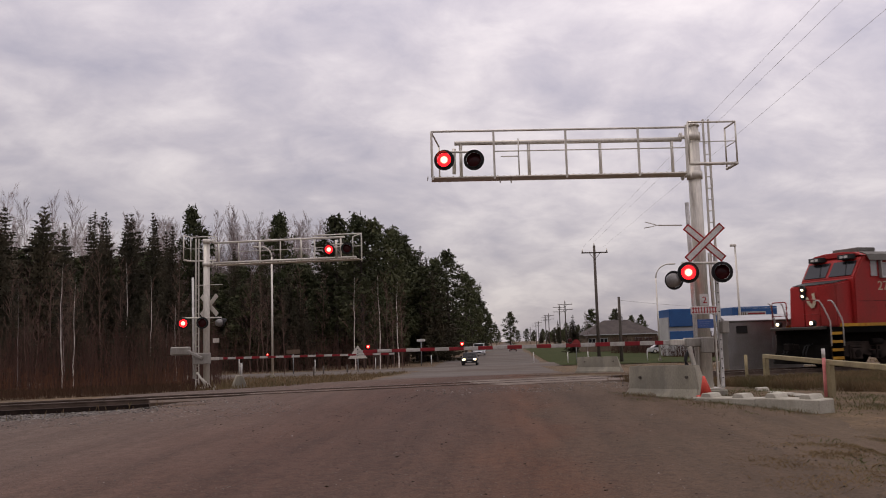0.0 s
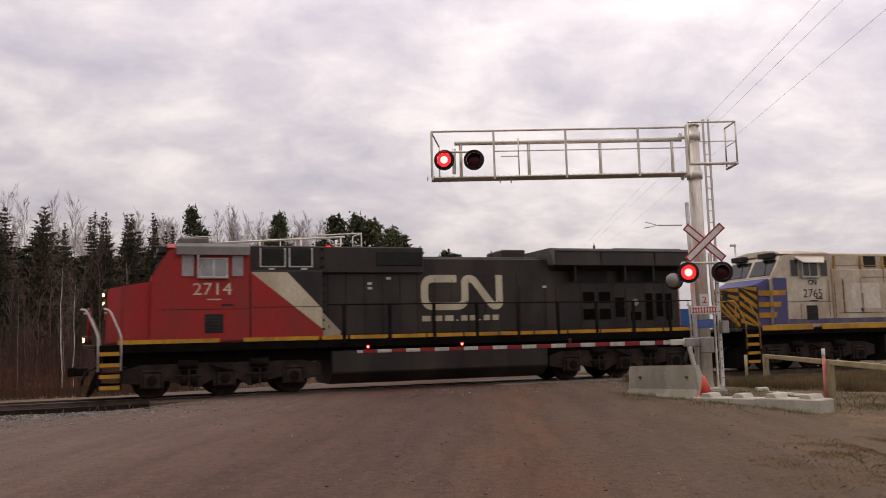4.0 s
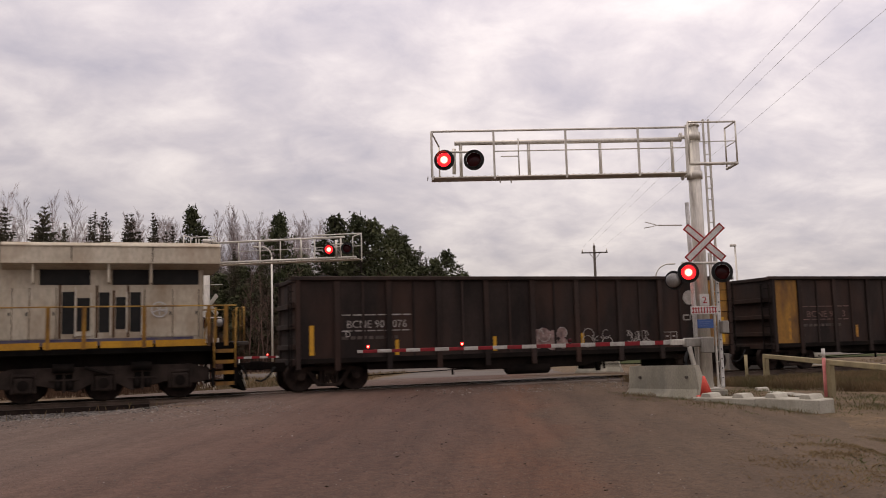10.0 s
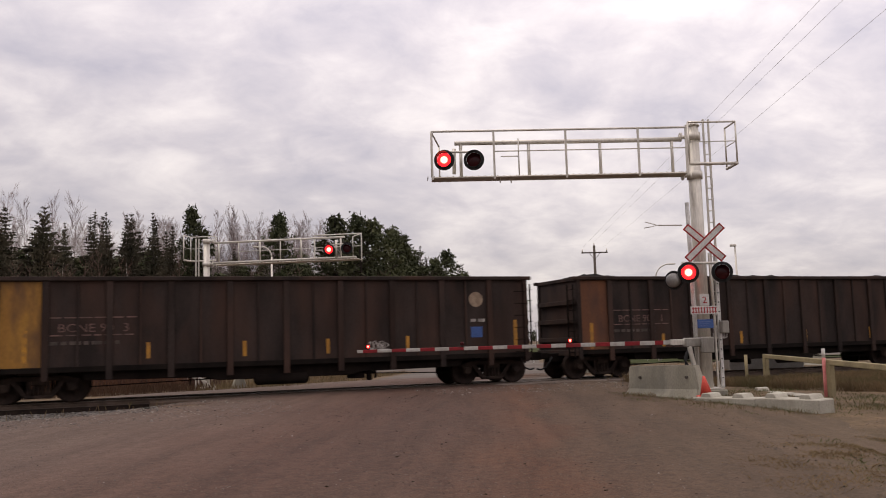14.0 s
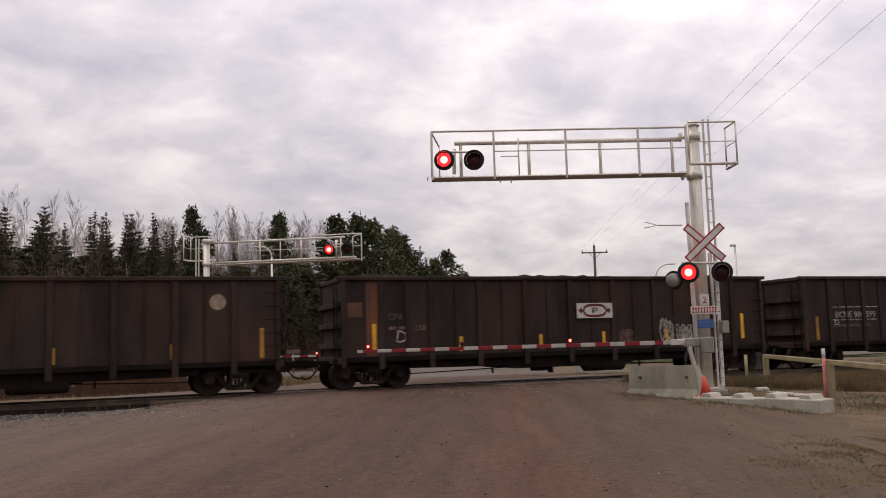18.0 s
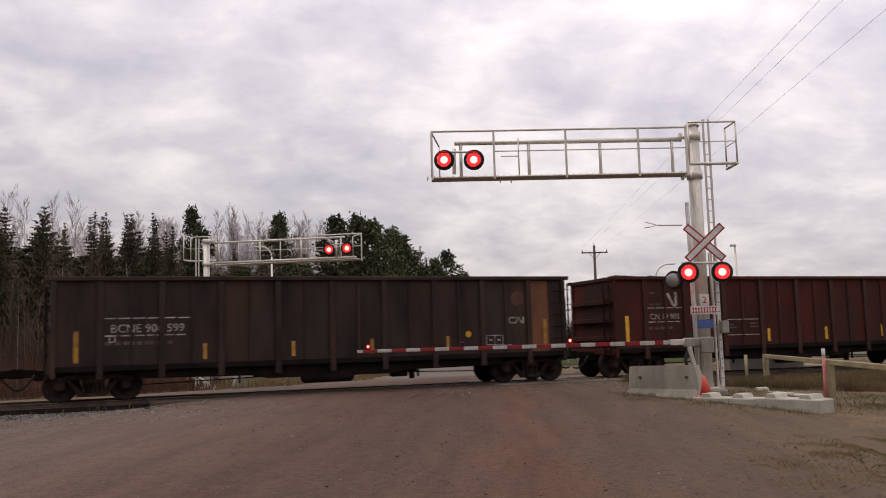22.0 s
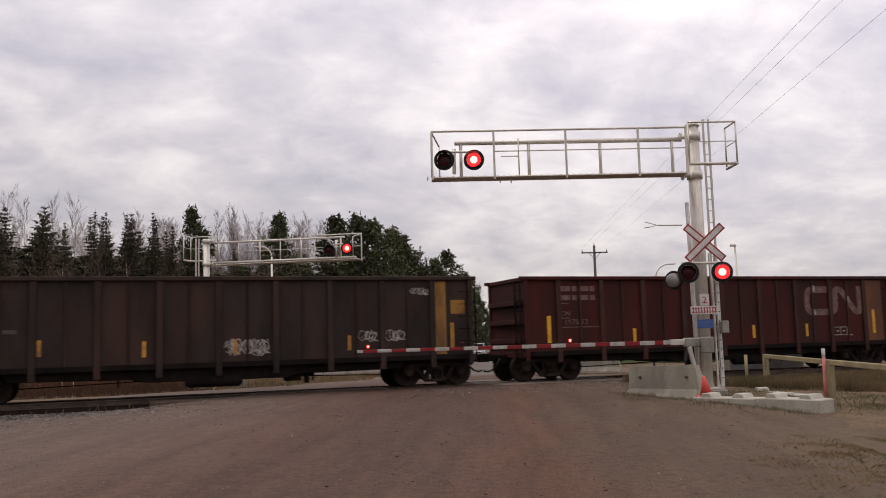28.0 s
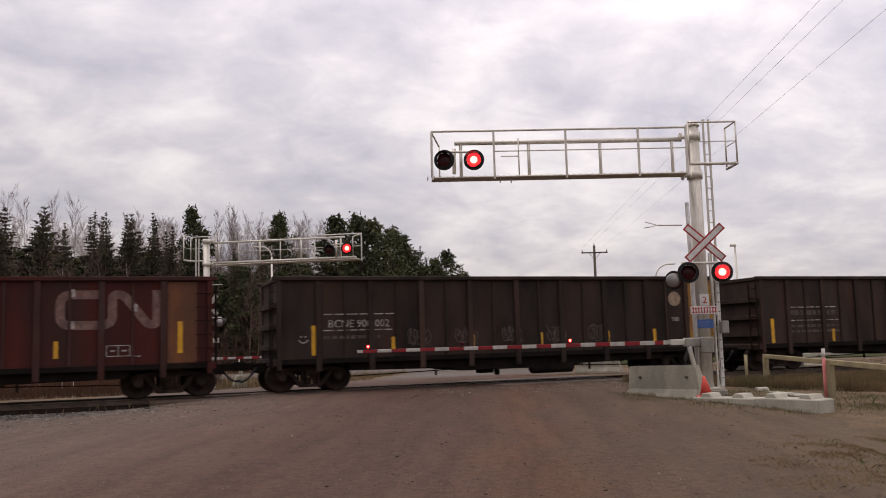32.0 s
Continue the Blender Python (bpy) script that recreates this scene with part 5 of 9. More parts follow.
def round_mark(g, x, z, material, r=0.27):
    bm = bmesh.new()
    disc(bm, (x, -1.474, z), (0, 1, 0), r, 0.006, 24)
    o = part("round_mark", bm, material, g, "faded round emblem")
    return o


def rounded(pts, r, n=6):
    """The points of a path with its corners rounded."""
    pts = [Vector(p) for p in pts]
    out = [pts[0]]
    for a, b, c in zip(pts, pts[1:], pts[2:]):
        k = min(r, (a - b).length * 0.49, (c - b).length * 0.49)
        p, q = b + (a - b).normalized() * k, b + (c - b).normalized() * k
        out += [p * (1 - u) ** 2 + b * 2 * u * (1 - u) + q * u * u for u in [i / n for i in range(n + 1)]]
    return out + [pts[-1]]


def worm(g, x, z, w, h, thick, material, y=-1.475, label="faded emblem of one rounded winding stroke"):
    """An emblem of one winding band of even width."""
    e = thick / 2
    way = [(0.43, h - e), (e / w, h - e), (e / w, e), (0.53, e), (0.53, h - e), (0.63, h - e), (0.87, e), (1 - e / w, e), (1 - e / w, h)]
    path = rounded([(x + u * w, z + v) for u, v in way], h * 0.26)
    bm = bmesh.new()
    left, right = [], []
    for i, p in enumerate(path):
        d = (path[min(i + 1, len(path) - 1)] - path[max(i - 1, 0)]).normalized()
        nrm = Vector((-d.y, d.x)) * e
        for side, q in ((left, p + nrm), (right, p - nrm)):
            side.append((bm.verts.new((q.x, y - 0.004, q.y)), bm.verts.new((q.x, y + 0.004, q.y))))
    for i in range(len(path) - 1):
        bm.faces.new((left[i][0], left[i + 1][0], right[i + 1][0], right[i][0]))
        bm.faces.new((left[i][1], right[i][1], right[i + 1][1], left[i + 1][1]))
        bm.faces.new((left[i][0], left[i][1], left[i + 1][1], left[i + 1][0]))
        bm.faces.new((right[i][0], right[i + 1][0], right[i + 1][1], right[i][1]))
    return part("emblem", bm, material, g, label)


def data_box(g, x0, z0, x1, z1, material="stencil"):
    """An outlined box of small lettering with a line after it."""
    bm = bmesh.new()
    t = 0.022
    for a, b in (((x0, z0), (x1, z0)), ((x0, z1), (x1, z1)), ((x0, z0), (x0, z1)), ((x1, z0), (x1, z1)), (((x0 + x1) / 2, z0), ((x0 + x1) / 2, z1)), ((x1, z0), (x1 + 0.3, z0 - 0.02))):
        ink(bm, a, b, t)
    for k in range(2):
        xx = x0 + (x1 - x0) * (0.16 + 0.5 * k)
        ink(bm, (xx, (z0 + z1) / 2), (xx + (x1 - x0) * 0.2, (z0 + z1) / 2), 0.05)
    return part("data_box", bm, material, g, "small outlined data box")


g1 = gondola(0, right="end_yellow", seed=0, refl=((1.45, 1.58, 1), (4.2, 1.3, 0), (7.6, 1.33, 0), (10.9, 1.36, 0), (14.1, 1.37, 0), (16.76, 1.6, 1)))
number_block(g1, "BCNE 901 076", 2.4, 4.7)
round_mark(g1, 15.35, 2.79, "white_disc", 0.26)
worm(g1, 15.05, 1.96, 0.62, 0.22, 0.05, "stencil")
data_box(g1, 14.2, 1.27, 14.75, 1.56)
bubbles(g1, 9.0, 1.1, 1.25, 0.7, 20, "tag_pink")
bubbles(g1, 10.95, 1.1, 1.1, 0.68, 21)
scribble(g1, 12.65, 1.2, 0.95, 0.5, 22)
words("chalk_letter", "D", 0.26, "stencil", g1, pose(2.6, -1.4785, 1.66, 90, 0, 0))
g2 = gondola(1, left="end_yellow", seed=1, refl=((1.73, 1.6, 1), (5.0, 1.42, 0), (7.75, 1.4, 0), (10.3, 1.4, 0), (12.9, 1.42, 0), (16.7, 1.65, 1)))
number_block(g2, "BCNE 90  3", 2.37, 4.68, 1.99, "stencil_red")
round_mark(g2, 15.3, 2.8, "tan_disc", 0.25)
part("paint_patch", boxes((15.1, -1.475, 1.55, 15.5, -1.471, 1.9)), "blue_sign", g2, "blue paint patch")
bars(g2, 15.1, 2.0, 0.5, 0.2, 1, 1, "stencil", 8)
scribble(g2, 11.6, 1.2, 0.6, 0.35, 31)
g3 = gondola(2, left="end_orange", seed=1)
number_block(g3, "BCNE 901  1", 2.4, 4.65, 1.96, "stencil_red")
round_mark(g3, 15.3, 2.8, "tan_disc", 0.24)
scribble(g3, 6.5, 1.2, 0.65, 0.7, 33)
g4 = gondola(3, seed=2, refl=((2.02, 1.6, 1), (4.97, 1.35, 0), (7.87, 1.36, 0), (10.31, 1.4, 0), (12.9, 1.42, 0), (16.2, 1.72, 1)), label="sooty dark brown steel gondola with a white emblem plate")
part("end_panel", boxes((1.76, -1.476, 1.04, 2.19, -1.469, 3.4)), "end_orange", g4, "faded rusty orange panel")
part("paint_patch", boxes((1.15, -1.48, 2.28, 1.64, -1.472, 2.74)), "end_orange", g4, "rusty orange patch")
plate = part("emblem_plate", boxes((9.24, -1.57, 2.11, 10.64, -1.556, 2.63)), "plate_white", g4, "white plate with a maroon emblem")
bm = bmesh.new()
cx, cz = 9.94, 2.37
for d in (-1, 1):
    prism(bm, [(cx + d * 0.44, cz + 0.05), (cx + d * 0.52, cz + 0.05), (cx + d * 0.52, cz + 0.13), (cx + d * 0.64, cz), (cx + d * 0.52, cz - 0.13), (cx + d * 0.52, cz - 0.05), (cx + d * 0.44, cz - 0.05)], -1.575, -1.5702)
pts = [(cx + 0.43 * math.copysign(abs(math.cos(t)) ** 0.6, math.cos(t)), cz + 0.19 * math.copysign(abs(math.sin(t)) ** 0.8, math.sin(t))) for t in [k * math.tau / 24 for k in range(25)]]
for a, b in zip(pts, pts[1:]):
    beam(bm, (a[0], -1.5725, a[1]), (b[0], -1.5725, b[1]), 0.005, 0.085)
part("emblem", bm, "maroon", plate)
part("emblem_core", boxes((cx - 0.1, -1.576, cz - 0.09, cx - 0.04, -1.571, cz + 0.09), (cx - 0.04, -1.576, cz + 0.06, cx + 0.12, -1.571, cz + 0.09), (cx + 0.08, -1.576, cz, cx + 0.12, -1.571, cz + 0.06), (cx - 0.04, -1.576, cz - 0.03, cx + 0.12, -1.571, cz)), "black_paint", plate)
words("chalk_letter", "D", 0.56, "stencil", g4, pose(2.9, -1.4785, 1.44, 90, 8, 0))
words("road_number", "258", 0.26, "stencil_red", g4, pose(3.56, -1.474, 1.82, 90, 0, 0))
worm(g4, 2.51, 2.18, 0.42, 0.19, 0.04, "stencil_faint")
bars(g4, 2.51, 1.8, 0.6, 0.2, 1, 1, "stencil_red", 9)
for i, (x, w, h) in enumerate(((12.7, 0.5, 1.0), (13.2, 0.9, 0.75), (12.8, 1.2, 0.6), (13.7, 0.5, 0.5), (14.35, 0.55, 0.5), (11.0, 0.5, 0.6))):
    scribble(g4, x, 1.15, w, h, 41 + i, "stencil" if i < 4 else "stencil_red")
bubbles(g4, 13.3, 1.15, 0.8, 0.6, 47, "stencil_faint")
g5 = gondola(4, seed=0, refl=((1.62, 1.56, 1), (5.16, 1.35, 0), (7.79, 1.35, 0), (10.28, 1.36, 0), (12.84, 1.38, 0), (16.38, 1.67, 1)), label="sooty black steel ore gondola with white stencilled numbers")
number_block(g5, "BCNE 900 599", 2.37, 4.73, 1.95)
words("chalk_letter", "D", 0.3, "stencil", g5, pose(2.58, -1.4785, 1.66, 90, 0, 0))
part("end_panel", boxes((15.86, -1.476, 1.04, 16.52, -1.469, 3.4)), "end_orange", g5, "faded rusty orange panel")
round_mark(g5, 15.38, 2.82, "end_orange", 0.24)
worm(g5, 15.04, 1.98, 0.55, 0.22, 0.045, "stencil")
bm = bmesh.new()
disc(bm, (13.57, -1.474, 1.66), (0, 1, 0), 0.1, 0.006, 18)
part("paint_dot", bm, "reflector", g5)
data_box(g5, 14.21, 1.29, 14.8, 1.6)
g6 = gondola(5, red=True, seed=1, refl=((1.5, 1.7, 1), (4.54, 1.36, 0), (7.63, 1.36, 0), (10.37, 1.38, 0), (13.2, 1.42, 0), (16.67, 1.66, 1)))
part("end_panel", boxes((15.84, -1.476, 1.04, 16.95, -1.469, 3.4)), "end_orange", g6, "faded rusty orange panel")
bm = bmesh.new()
for a, b in zip(rounded([(3.22, 2.96), (3.46, 2.52), (3.58, 2.52), (3.58, 2.98)], 0.12), rounded([(3.22, 2.96), (3.46, 2.52), (3.58, 2.52), (3.58, 2.98)], 0.12)[1:]):
    if (Vector(a) - Vector(b)).length > 1e-4:
        ink(bm, a, b, 0.1)
part("emblem", bm, "stencil", g6, "white emblem stroke, half worn off")
bars(g6, 2.46, 2.88, 0.35, 0.14, 1, 1, "stencil_faint", 81)
bars(g6, 2.46, 2.48, 0.55, 0.14, 1, 1, "stencil_faint", 82)
number_block(g6, "CN 19 901", 2.35, 3.82, 2.02, h=0.3)
words("road_number", "31", 0.3, "stencil_faint", g6, pose(4.24, -1.474, 2.0, 90, 0, 0))
part("paint_patch", boxes((4.06, -1.476, 1.32, 4.38, -1.472, 1.52)), "black_paint", g6, "black paint patch")
bars(g6, 5.75, 1.93, 1.45, 0.06, 1, 0, "stencil", 13)
bars(g6, 5.75, 1.36, 1.45, 0.06, 1, 0, "stencil", 14)
bars(g6, 5.8, 1.62, 0.4, 0.2, 2, 1, "stencil_faint", 83)
bars(g6, 6.8, 1.62, 0.4, 0.24, 2, 1, "stencil_faint", 84)
g7 = gondola(6, seed=2, refl=((1.76, 1.74, 1), (4.12, 1.55, 0), (6.9, 1.45, 0), (9.5, 1.45, 0), (13.0, 1.48, 0), (16.45, 1.6, 1)))
part("end_panel", boxes((15.87, -1.476, 1.04, 16.25, -1.469, 3.4)), "end_yellow", g7, "faded yellow panel")
part("paint_patch", boxes((16.42, -1.476, 2.34, 16.91, -1.469, 2.79)), "end_yellow", g7, "yellow patch")
words("chalk_letter", "D", 0.52, "stencil", g7, pose(2.62, -1.4785, 1.43, 90, 5, 0))
bars(g7, 2.35, 1.9, 1.35, 0.22, 1, 1, "stencil_faint", 85)
for i, (x, z, w, h) in enumerate(((15.15, 2.95, 0.5, 0.26), (13.4, 1.45, 0.5, 0.45), (14.28, 1.45, 0.5, 0.45), (9.25, 1.14, 0.35, 0.6), (9.75, 1.1, 0.75, 0.65), (9.8, 1.2, 0.7, 0.5))):
    scribble(g7, x, z, w, h, 51 + i, loops=6)

g8 = gondola(7, red=True, seed=0, refl=((1.88, 1.75, 1), (5.24, 1.48, 0), (7.78, 1.48, 0), (10.4, 1.5, 0), (12.89, 1.5, 0), (16.24, 1.78, 1)), label="rust-red steel ore gondola with large faded emblem")
part("end_panel", boxes((15.88, -1.476, 1.04, 16.72, -1.469, 3.4)), "end_orange", g8, "faded rusty orange panel")
for z in (2.94, 2.63):
    bars(g8, 2.36, z, 1.48, 0.36, 1, 1, "stencil_red", int(60 + z))
number_block(g8, "CN", 2.37, 2.68, 2.22, "stencil_red", 0.2, rows=0)
words("road_number", "1975 12", 0.27, "stencil_red", g8, pose(2.93, -1.474, 1.9, 90, 0, 0), stretch=1.05)
bars(g8, 2.36, 1.78, 1.48, 0.06, 1, 0, "stencil_red", 63)
worm(g8, 12.86, 2.05, 2.85, 1.12, 0.25, "stencil_red")
for x, z in ((13.27, 2.98), (13.27, 2.08), (14.95, 2.55)):
    part("fresh_patch", boxes((x, -1.4815, z, x + 0.1, -1.4792, z + 0.22)), "stencil", g8, "unfaded white bit of the emblem")
data_box(g8, 14.22, 1.28, 14.85, 1.58)
g9 = gondola(8, right="end_yellow", seed=1, refl=((2.1, 1.58, 1), (4.66, 1.4, 0), (7.4, 1.4, 0), (9.9, 1.42, 0), (12.5, 1.42, 0), (14.4, 1.45, 0)))
number_block(g9, "BCNE 900 002", 2.4, 4.7, 1.97)
bm = bmesh.new()
for a in range(7):
    t0, t1 = radians(200 + a * 20), radians(220 + a * 20)
    ink(bm, (1.77 + 0.15 * math.cos(t0), 1.66 + 0.15 * math.sin(t0)), (1.77 + 0.15 * math.cos(t1), 1.66 + 0.15 * math.sin(t1)), 0.035)
for x in (1.7, 1.84):
    disc(bm, (x, -1.475, 1.7), (0, 1, 0), 0.03, 0.006, 10)
part("chalk_drawing", bm, "stencil", g9, "chalked round drawing")
round_mark(g9, 15.3, 2.75, "tan_disc", 0.26)
words("road_number", "900", 0.22, "stencil", g9, pose(15.3, -1.474, 1.95, 90, 0, 0))
for i in range(5):
    scribble(g9, 5.2 + i * 1.65, 1.25, 0.7, 0.7, 71 + i, "stencil_faint")
g10 = gondola(9, seed=2)
bars(g10, 2.4, 2.34, 2.3, 0.07, 1, 1, "stencil", 17)
bars(g10, 2.4, 1.84, 2.3, 0.07, 1, 1, "stencil", 18)
bars(g10, 2.4, 1.35, 2.3, 0.4, 2, 1, "stencil_faint", 16)
bars(g10, 2.4, 1.97, 2.2, 0.36, 1, 1, "stencil_faint", 15)
# ---- the two locomotives ----
M.update({
    "loco_red": mat("loco_red", (0.36, 0.022, 0.020), (0.28, 0.020, 0.017), rough=0.45, scale=1.0, fine=30, bump=0.06, dirt=(0.16, 0.04, 0.03), dirt_amount=0.4, dirt_scale=1.0, streak=3),
    "loco_black": mat("loco_black", (0.022, 0.0195, 0.018), (0.031, 0.026, 0.0225), rough=0.42, scale=1.2, fine=30, bump=0.08, dirt=(0.062, 0.050, 0.040), dirt_amount=0.6, dirt_scale=0.8, streak=3, spec=0.22),
    "loco_white": mat("loco_white", (0.57, 0.51, 0.37), (0.48, 0.42, 0.29), rough=0.5, scale=1.2, fine=30, bump=0.05, dirt=(0.30, 0.24, 0.17), dirt_amount=0.45, dirt_scale=1.2, streak=3),
    "loco_grey": mat("loco_grey", (0.57, 0.505, 0.40), (0.47, 0.405, 0.31), rough=0.6, scale=0.8, fine=12, bump=0.03, dirt=(0.25, 0.165, 0.095), dirt_amount=0.75, dirt_scale=0.9, streak=2.2),
    "loco_pale": mat("loco_pale", (0.64, 0.585, 0.485), (0.56, 0.505, 0.405), rough=0.6, scale=1.0, fine=12, bump=0.03, dirt=(0.30, 0.25, 0.18), dirt_amount=0.45, dirt_scale=1.0, streak=1.6),
    "loco_tan": mat("loco_tan", (0.44, 0.33, 0.21), (0.40, 0.31, 0.215), rough=0.65, scale=1.5, fine=25, bump=0.05),
    "loco_blue": mat("loco_blue", (0.075, 0.075, 0.21), (0.06, 0.06, 0.16), rough=0.55, scale=1.2, fine=30, bump=0.06, dirt=(0.09, 0.08, 0.09), dirt_amount=0.5, dirt_scale=1.2, streak=3),
    "loco_yellow": mat("loco_yellow", (0.54, 0.28, 0.024), (0.44, 0.215, 0.02), rough=0.55, scale=1.5, fine=30, bump=0.05, dirt=(0.16, 0.09, 0.03), dirt_amount=0.55, dirt_scale=2.0, streak=2),
    "band_blue": mat("band_blue", (0.07, 0.06, 0.12), (0.10, 0.085, 0.12), rough=0.65, scale=2, fine=30, bump=0.06, dirt=(0.16, 0.13, 0.11), dirt_amount=0.6, dirt_scale=2, streak=2),
    "rail_yellow": mat("rail_yellow", (0.52, 0.31, 0.07), (0.36, 0.2, 0.05), rough=0.6, scale=1.6, fine=30, bump=0.05, dirt=(0.09, 0.05, 0.025), dirt_amount=0.8, dirt_scale=1.5),
    "post_ochre": mat("post_ochre", (0.33, 0.17, 0.03), (0.18, 0.09, 0.028), rough=0.75, scale=1.6, fine=30, bump=0.08, dirt=(0.05, 0.03, 0.02), dirt_amount=0.9, dirt_scale=1.6, streak=2),
    "tank_black": mat("tank_black", (0.014, 0.012, 0.011), (0.02, 0.017, 0.015), rough=0.6, scale=1.2, fine=30, bump=0.08, dirt=(0.035, 0.027, 0.021), dirt_amount=0.6, dirt_scale=0.8, streak=3, spec=0.15),
    "grille": mat("grille", (0.012, 0.012, 0.012), (0.02, 0.019, 0.018), rough=0.7, fine=60, bump=0.3),
    "plow_black": mat("plow_black", (0.005, 0.0045, 0.004), (0.009, 0.008, 0.007), rough=1.0, scale=3, fine=30, bump=0.1, spec=0.03),
    # cab panes: the pale base colour stands in for sky seen in the glass
    "sky_glass": mat("sky_glass", (0.30, 0.29, 0.29), (0.22, 0.215, 0.215), rough=0.12, bump=0.0, spec=0.6),
    "roof_dull": mat("roof_dull", (0.17, 0.16, 0.145), (0.12, 0.11, 0.10), rough=0.7, scale=2, fine=30, bump=0.1, dirt=(0.07, 0.06, 0.05), dirt_amount=0.5),
    "rust_run": mat("rust_run", (0.13, 0.07, 0.035), (0.07, 0.04, 0.024), rough=0.8, scale=2, fine=20, bump=0.05, streak=4),
    "seam": mat("seam", (0.035, 0.024, 0.017), rough=0.9, bump=0.0),
    "glass_dark": mat("glass_dark", (0.022, 0.024, 0.027), (0.016, 0.017, 0.02), rough=0.12, bump=0.0, spec=0.4),
    "glass_pale": mat("glass_pale", (0.26, 0.27, 0.29), (0.2, 0.21, 0.22), rough=0.1, bump=0.0, spec=0.8),
    "window_frame": mat("window_frame", (0.45, 0.43, 0.41), (0.36, 0.34, 0.32), rough=0.4, metal=0.5, bump=0.0),
})


def plate(name, poly, y, material, parent, label="", thick=0.008):
    """A flat painted area on a side, drawn by its outline (x, z)."""
    bm = bmesh.new()
    prism(bm, poly, y, y + thick)
    return part(name, bm, material, parent, label)


def loco_truck(g, xs):
    bm = bmesh.new()
    a, b = xs[0], xs[-1]
    for s in (-1, 1):
        y0, y1 = s * 1.02, s * 1.2
        low = [(b + 0.85, 0.5), (b + 0.4, 0.42), (b - 0.4, 0.5)] + [((a + b) / 2 + d, z) for d, z in ((0.75, 0.28), (0.35, 0.5), (-0.35, 0.5), (-0.75, 0.28))] + [(a + 0.4, 0.5), (a - 0.4, 0.42), (a - 0.85, 0.5)]
        prism(bm, [(a - 0.85, 0.86), (a - 0.3, 1.0), (b + 0.3, 1.0), (b + 0.85, 0.86)] + low, y0, y1)
    bx(bm, a - 0.4, -1.0, 0.6, b + 0.4, 1.0, 0.9)
    t = part("truck_frame", bm, "loco_truck", g, "cast steel truck frame, greasy and dark", bevel=0.02)
    for x in xs:
        part("journal_box", boxes((x - 0.24, -1.32, 0.3, x + 0.24, -1.05, 0.74), (x - 0.3, -1.26, 0.74, x + 0.3, -1.1, 0.86)), "loco_truck", t, bevel=0.04)
        part("bearing_cap", rods(((x, -1.36, 0.53), (x, -1.3, 0.53), 0.15), ((x, -1.385, 0.53), (x, -1.35, 0.53), 0.09), n=18), "under", t, "round bearing cap")
        for d in (-0.295, 0.295):
            part("pedestal_liner", boxes((x + d - 0.035, -1.25, 0.3, x + d + 0.035, -1.1, 0.9)), "loco_truck", t, bevel=0.015)
        w = part("wheelset", WHEEL_42, "wheel", g, at=(x, 0, 0.533))
        wheelsets.append((w, 0.533, Vector((x, 0, 0.533)), x))
    for x0, x1 in zip(xs, xs[1:]):
        m = (x0 + x1) / 2
        part("spring", rods(((m - 0.15, -1.2, 0.36), (m - 0.15, -1.2, 0.62), 0.1), ((m + 0.15, -1.2, 0.36), (m + 0.15, -1.2, 0.62), 0.1), n=12), "under", t)
        part("brake_cylinder", rods(((m - 0.3, -1.28, 0.98), (m + 0.25, -1.28, 0.98), 0.13), n=14), "under", t)
        part("frame_window", boxes((m - 0.22, -1.212, 0.66, m + 0.22, -1.2, 0.8)), "plow_black", t, "dark opening of the frame", bevel=0.004)
        part("brake_lever", boxes((m - 0.03, -1.3, 0.3, m + 0.03, -1.24, 0.92), (m - 0.4, -1.27, 0.62, m + 0.4, -1.23, 0.67)), "loco_truck", t, bevel=0.01)
        part("sand_pipe", rods(((m + 0.42, -1.1, 1.3), (m + 0.5, -1.0, 0.25), 0.025), n=6), "under", t)
    part("damper", rods(((xs[1] - 0.5, -1.38, 0.98), (xs[1] + 0.1, -1.36, 0.78), 0.05), n=8), "under", t)


def steps(g, x, mirror, edge, rail):
    """Corner steps with coloured edges and a tall grab rail at each side."""
    d = -1 if mirror else 1
    for side_y, s in ((-1.5, 1), (1.5, -1)):
        st = part("corner_steps", boxes((min(x, x + d * 0.06), min(side_y, side_y + s * 0.55), 0.3, max(x, x + d * 0.06), max(side_y, side_y + s * 0.55), 1.6), (min(x + d * 0.62, x + d * 0.68), min(side_y, side_y + s * 0.55), 0.3, max(x + d * 0.62, x + d * 0.68), max(side_y, side_y + s * 0.55), 1.6)), "under", g, "steel corner steps")
        for z in (0.36, 0.68, 1.0, 1.32):
            xa, xb = sorted((x + d * 0.07, x + d * 0.61))
            part("tread", boxes((xa, min(side_y, side_y + s * 0.4), z, xb, max(side_y, side_y + s * 0.4), z + 0.05)), "under", st)
            part("tread_edge", boxes((xa, side_y - s * 0.012 if s > 0 else side_y, z - 0.03, xb, side_y if s > 0 else side_y + 0.012, z + 0.08)), edge, st, "painted step edge")
        for xx in (x + d * 0.03, x + d * 0.65):
            bm = bmesh.new()
            back = -0.34 if not mirror else 0.05
            pipe(bm, [(xx, side_y - s * 0.03, 0.85), (xx, side_y - s * 0.03, 1.8), (xx + back * 0.12, side_y - s * 0.01, 1.95), (xx + back * 0.8, side_y + s * 0.08, 2.5), (xx + back * 1.05, side_y + s * 0.12, 2.62), (xx + back * 1.4, side_y + s * 0.16, 2.63)], 0.027, 8)
            part("grab_rail", bm, rail, g)


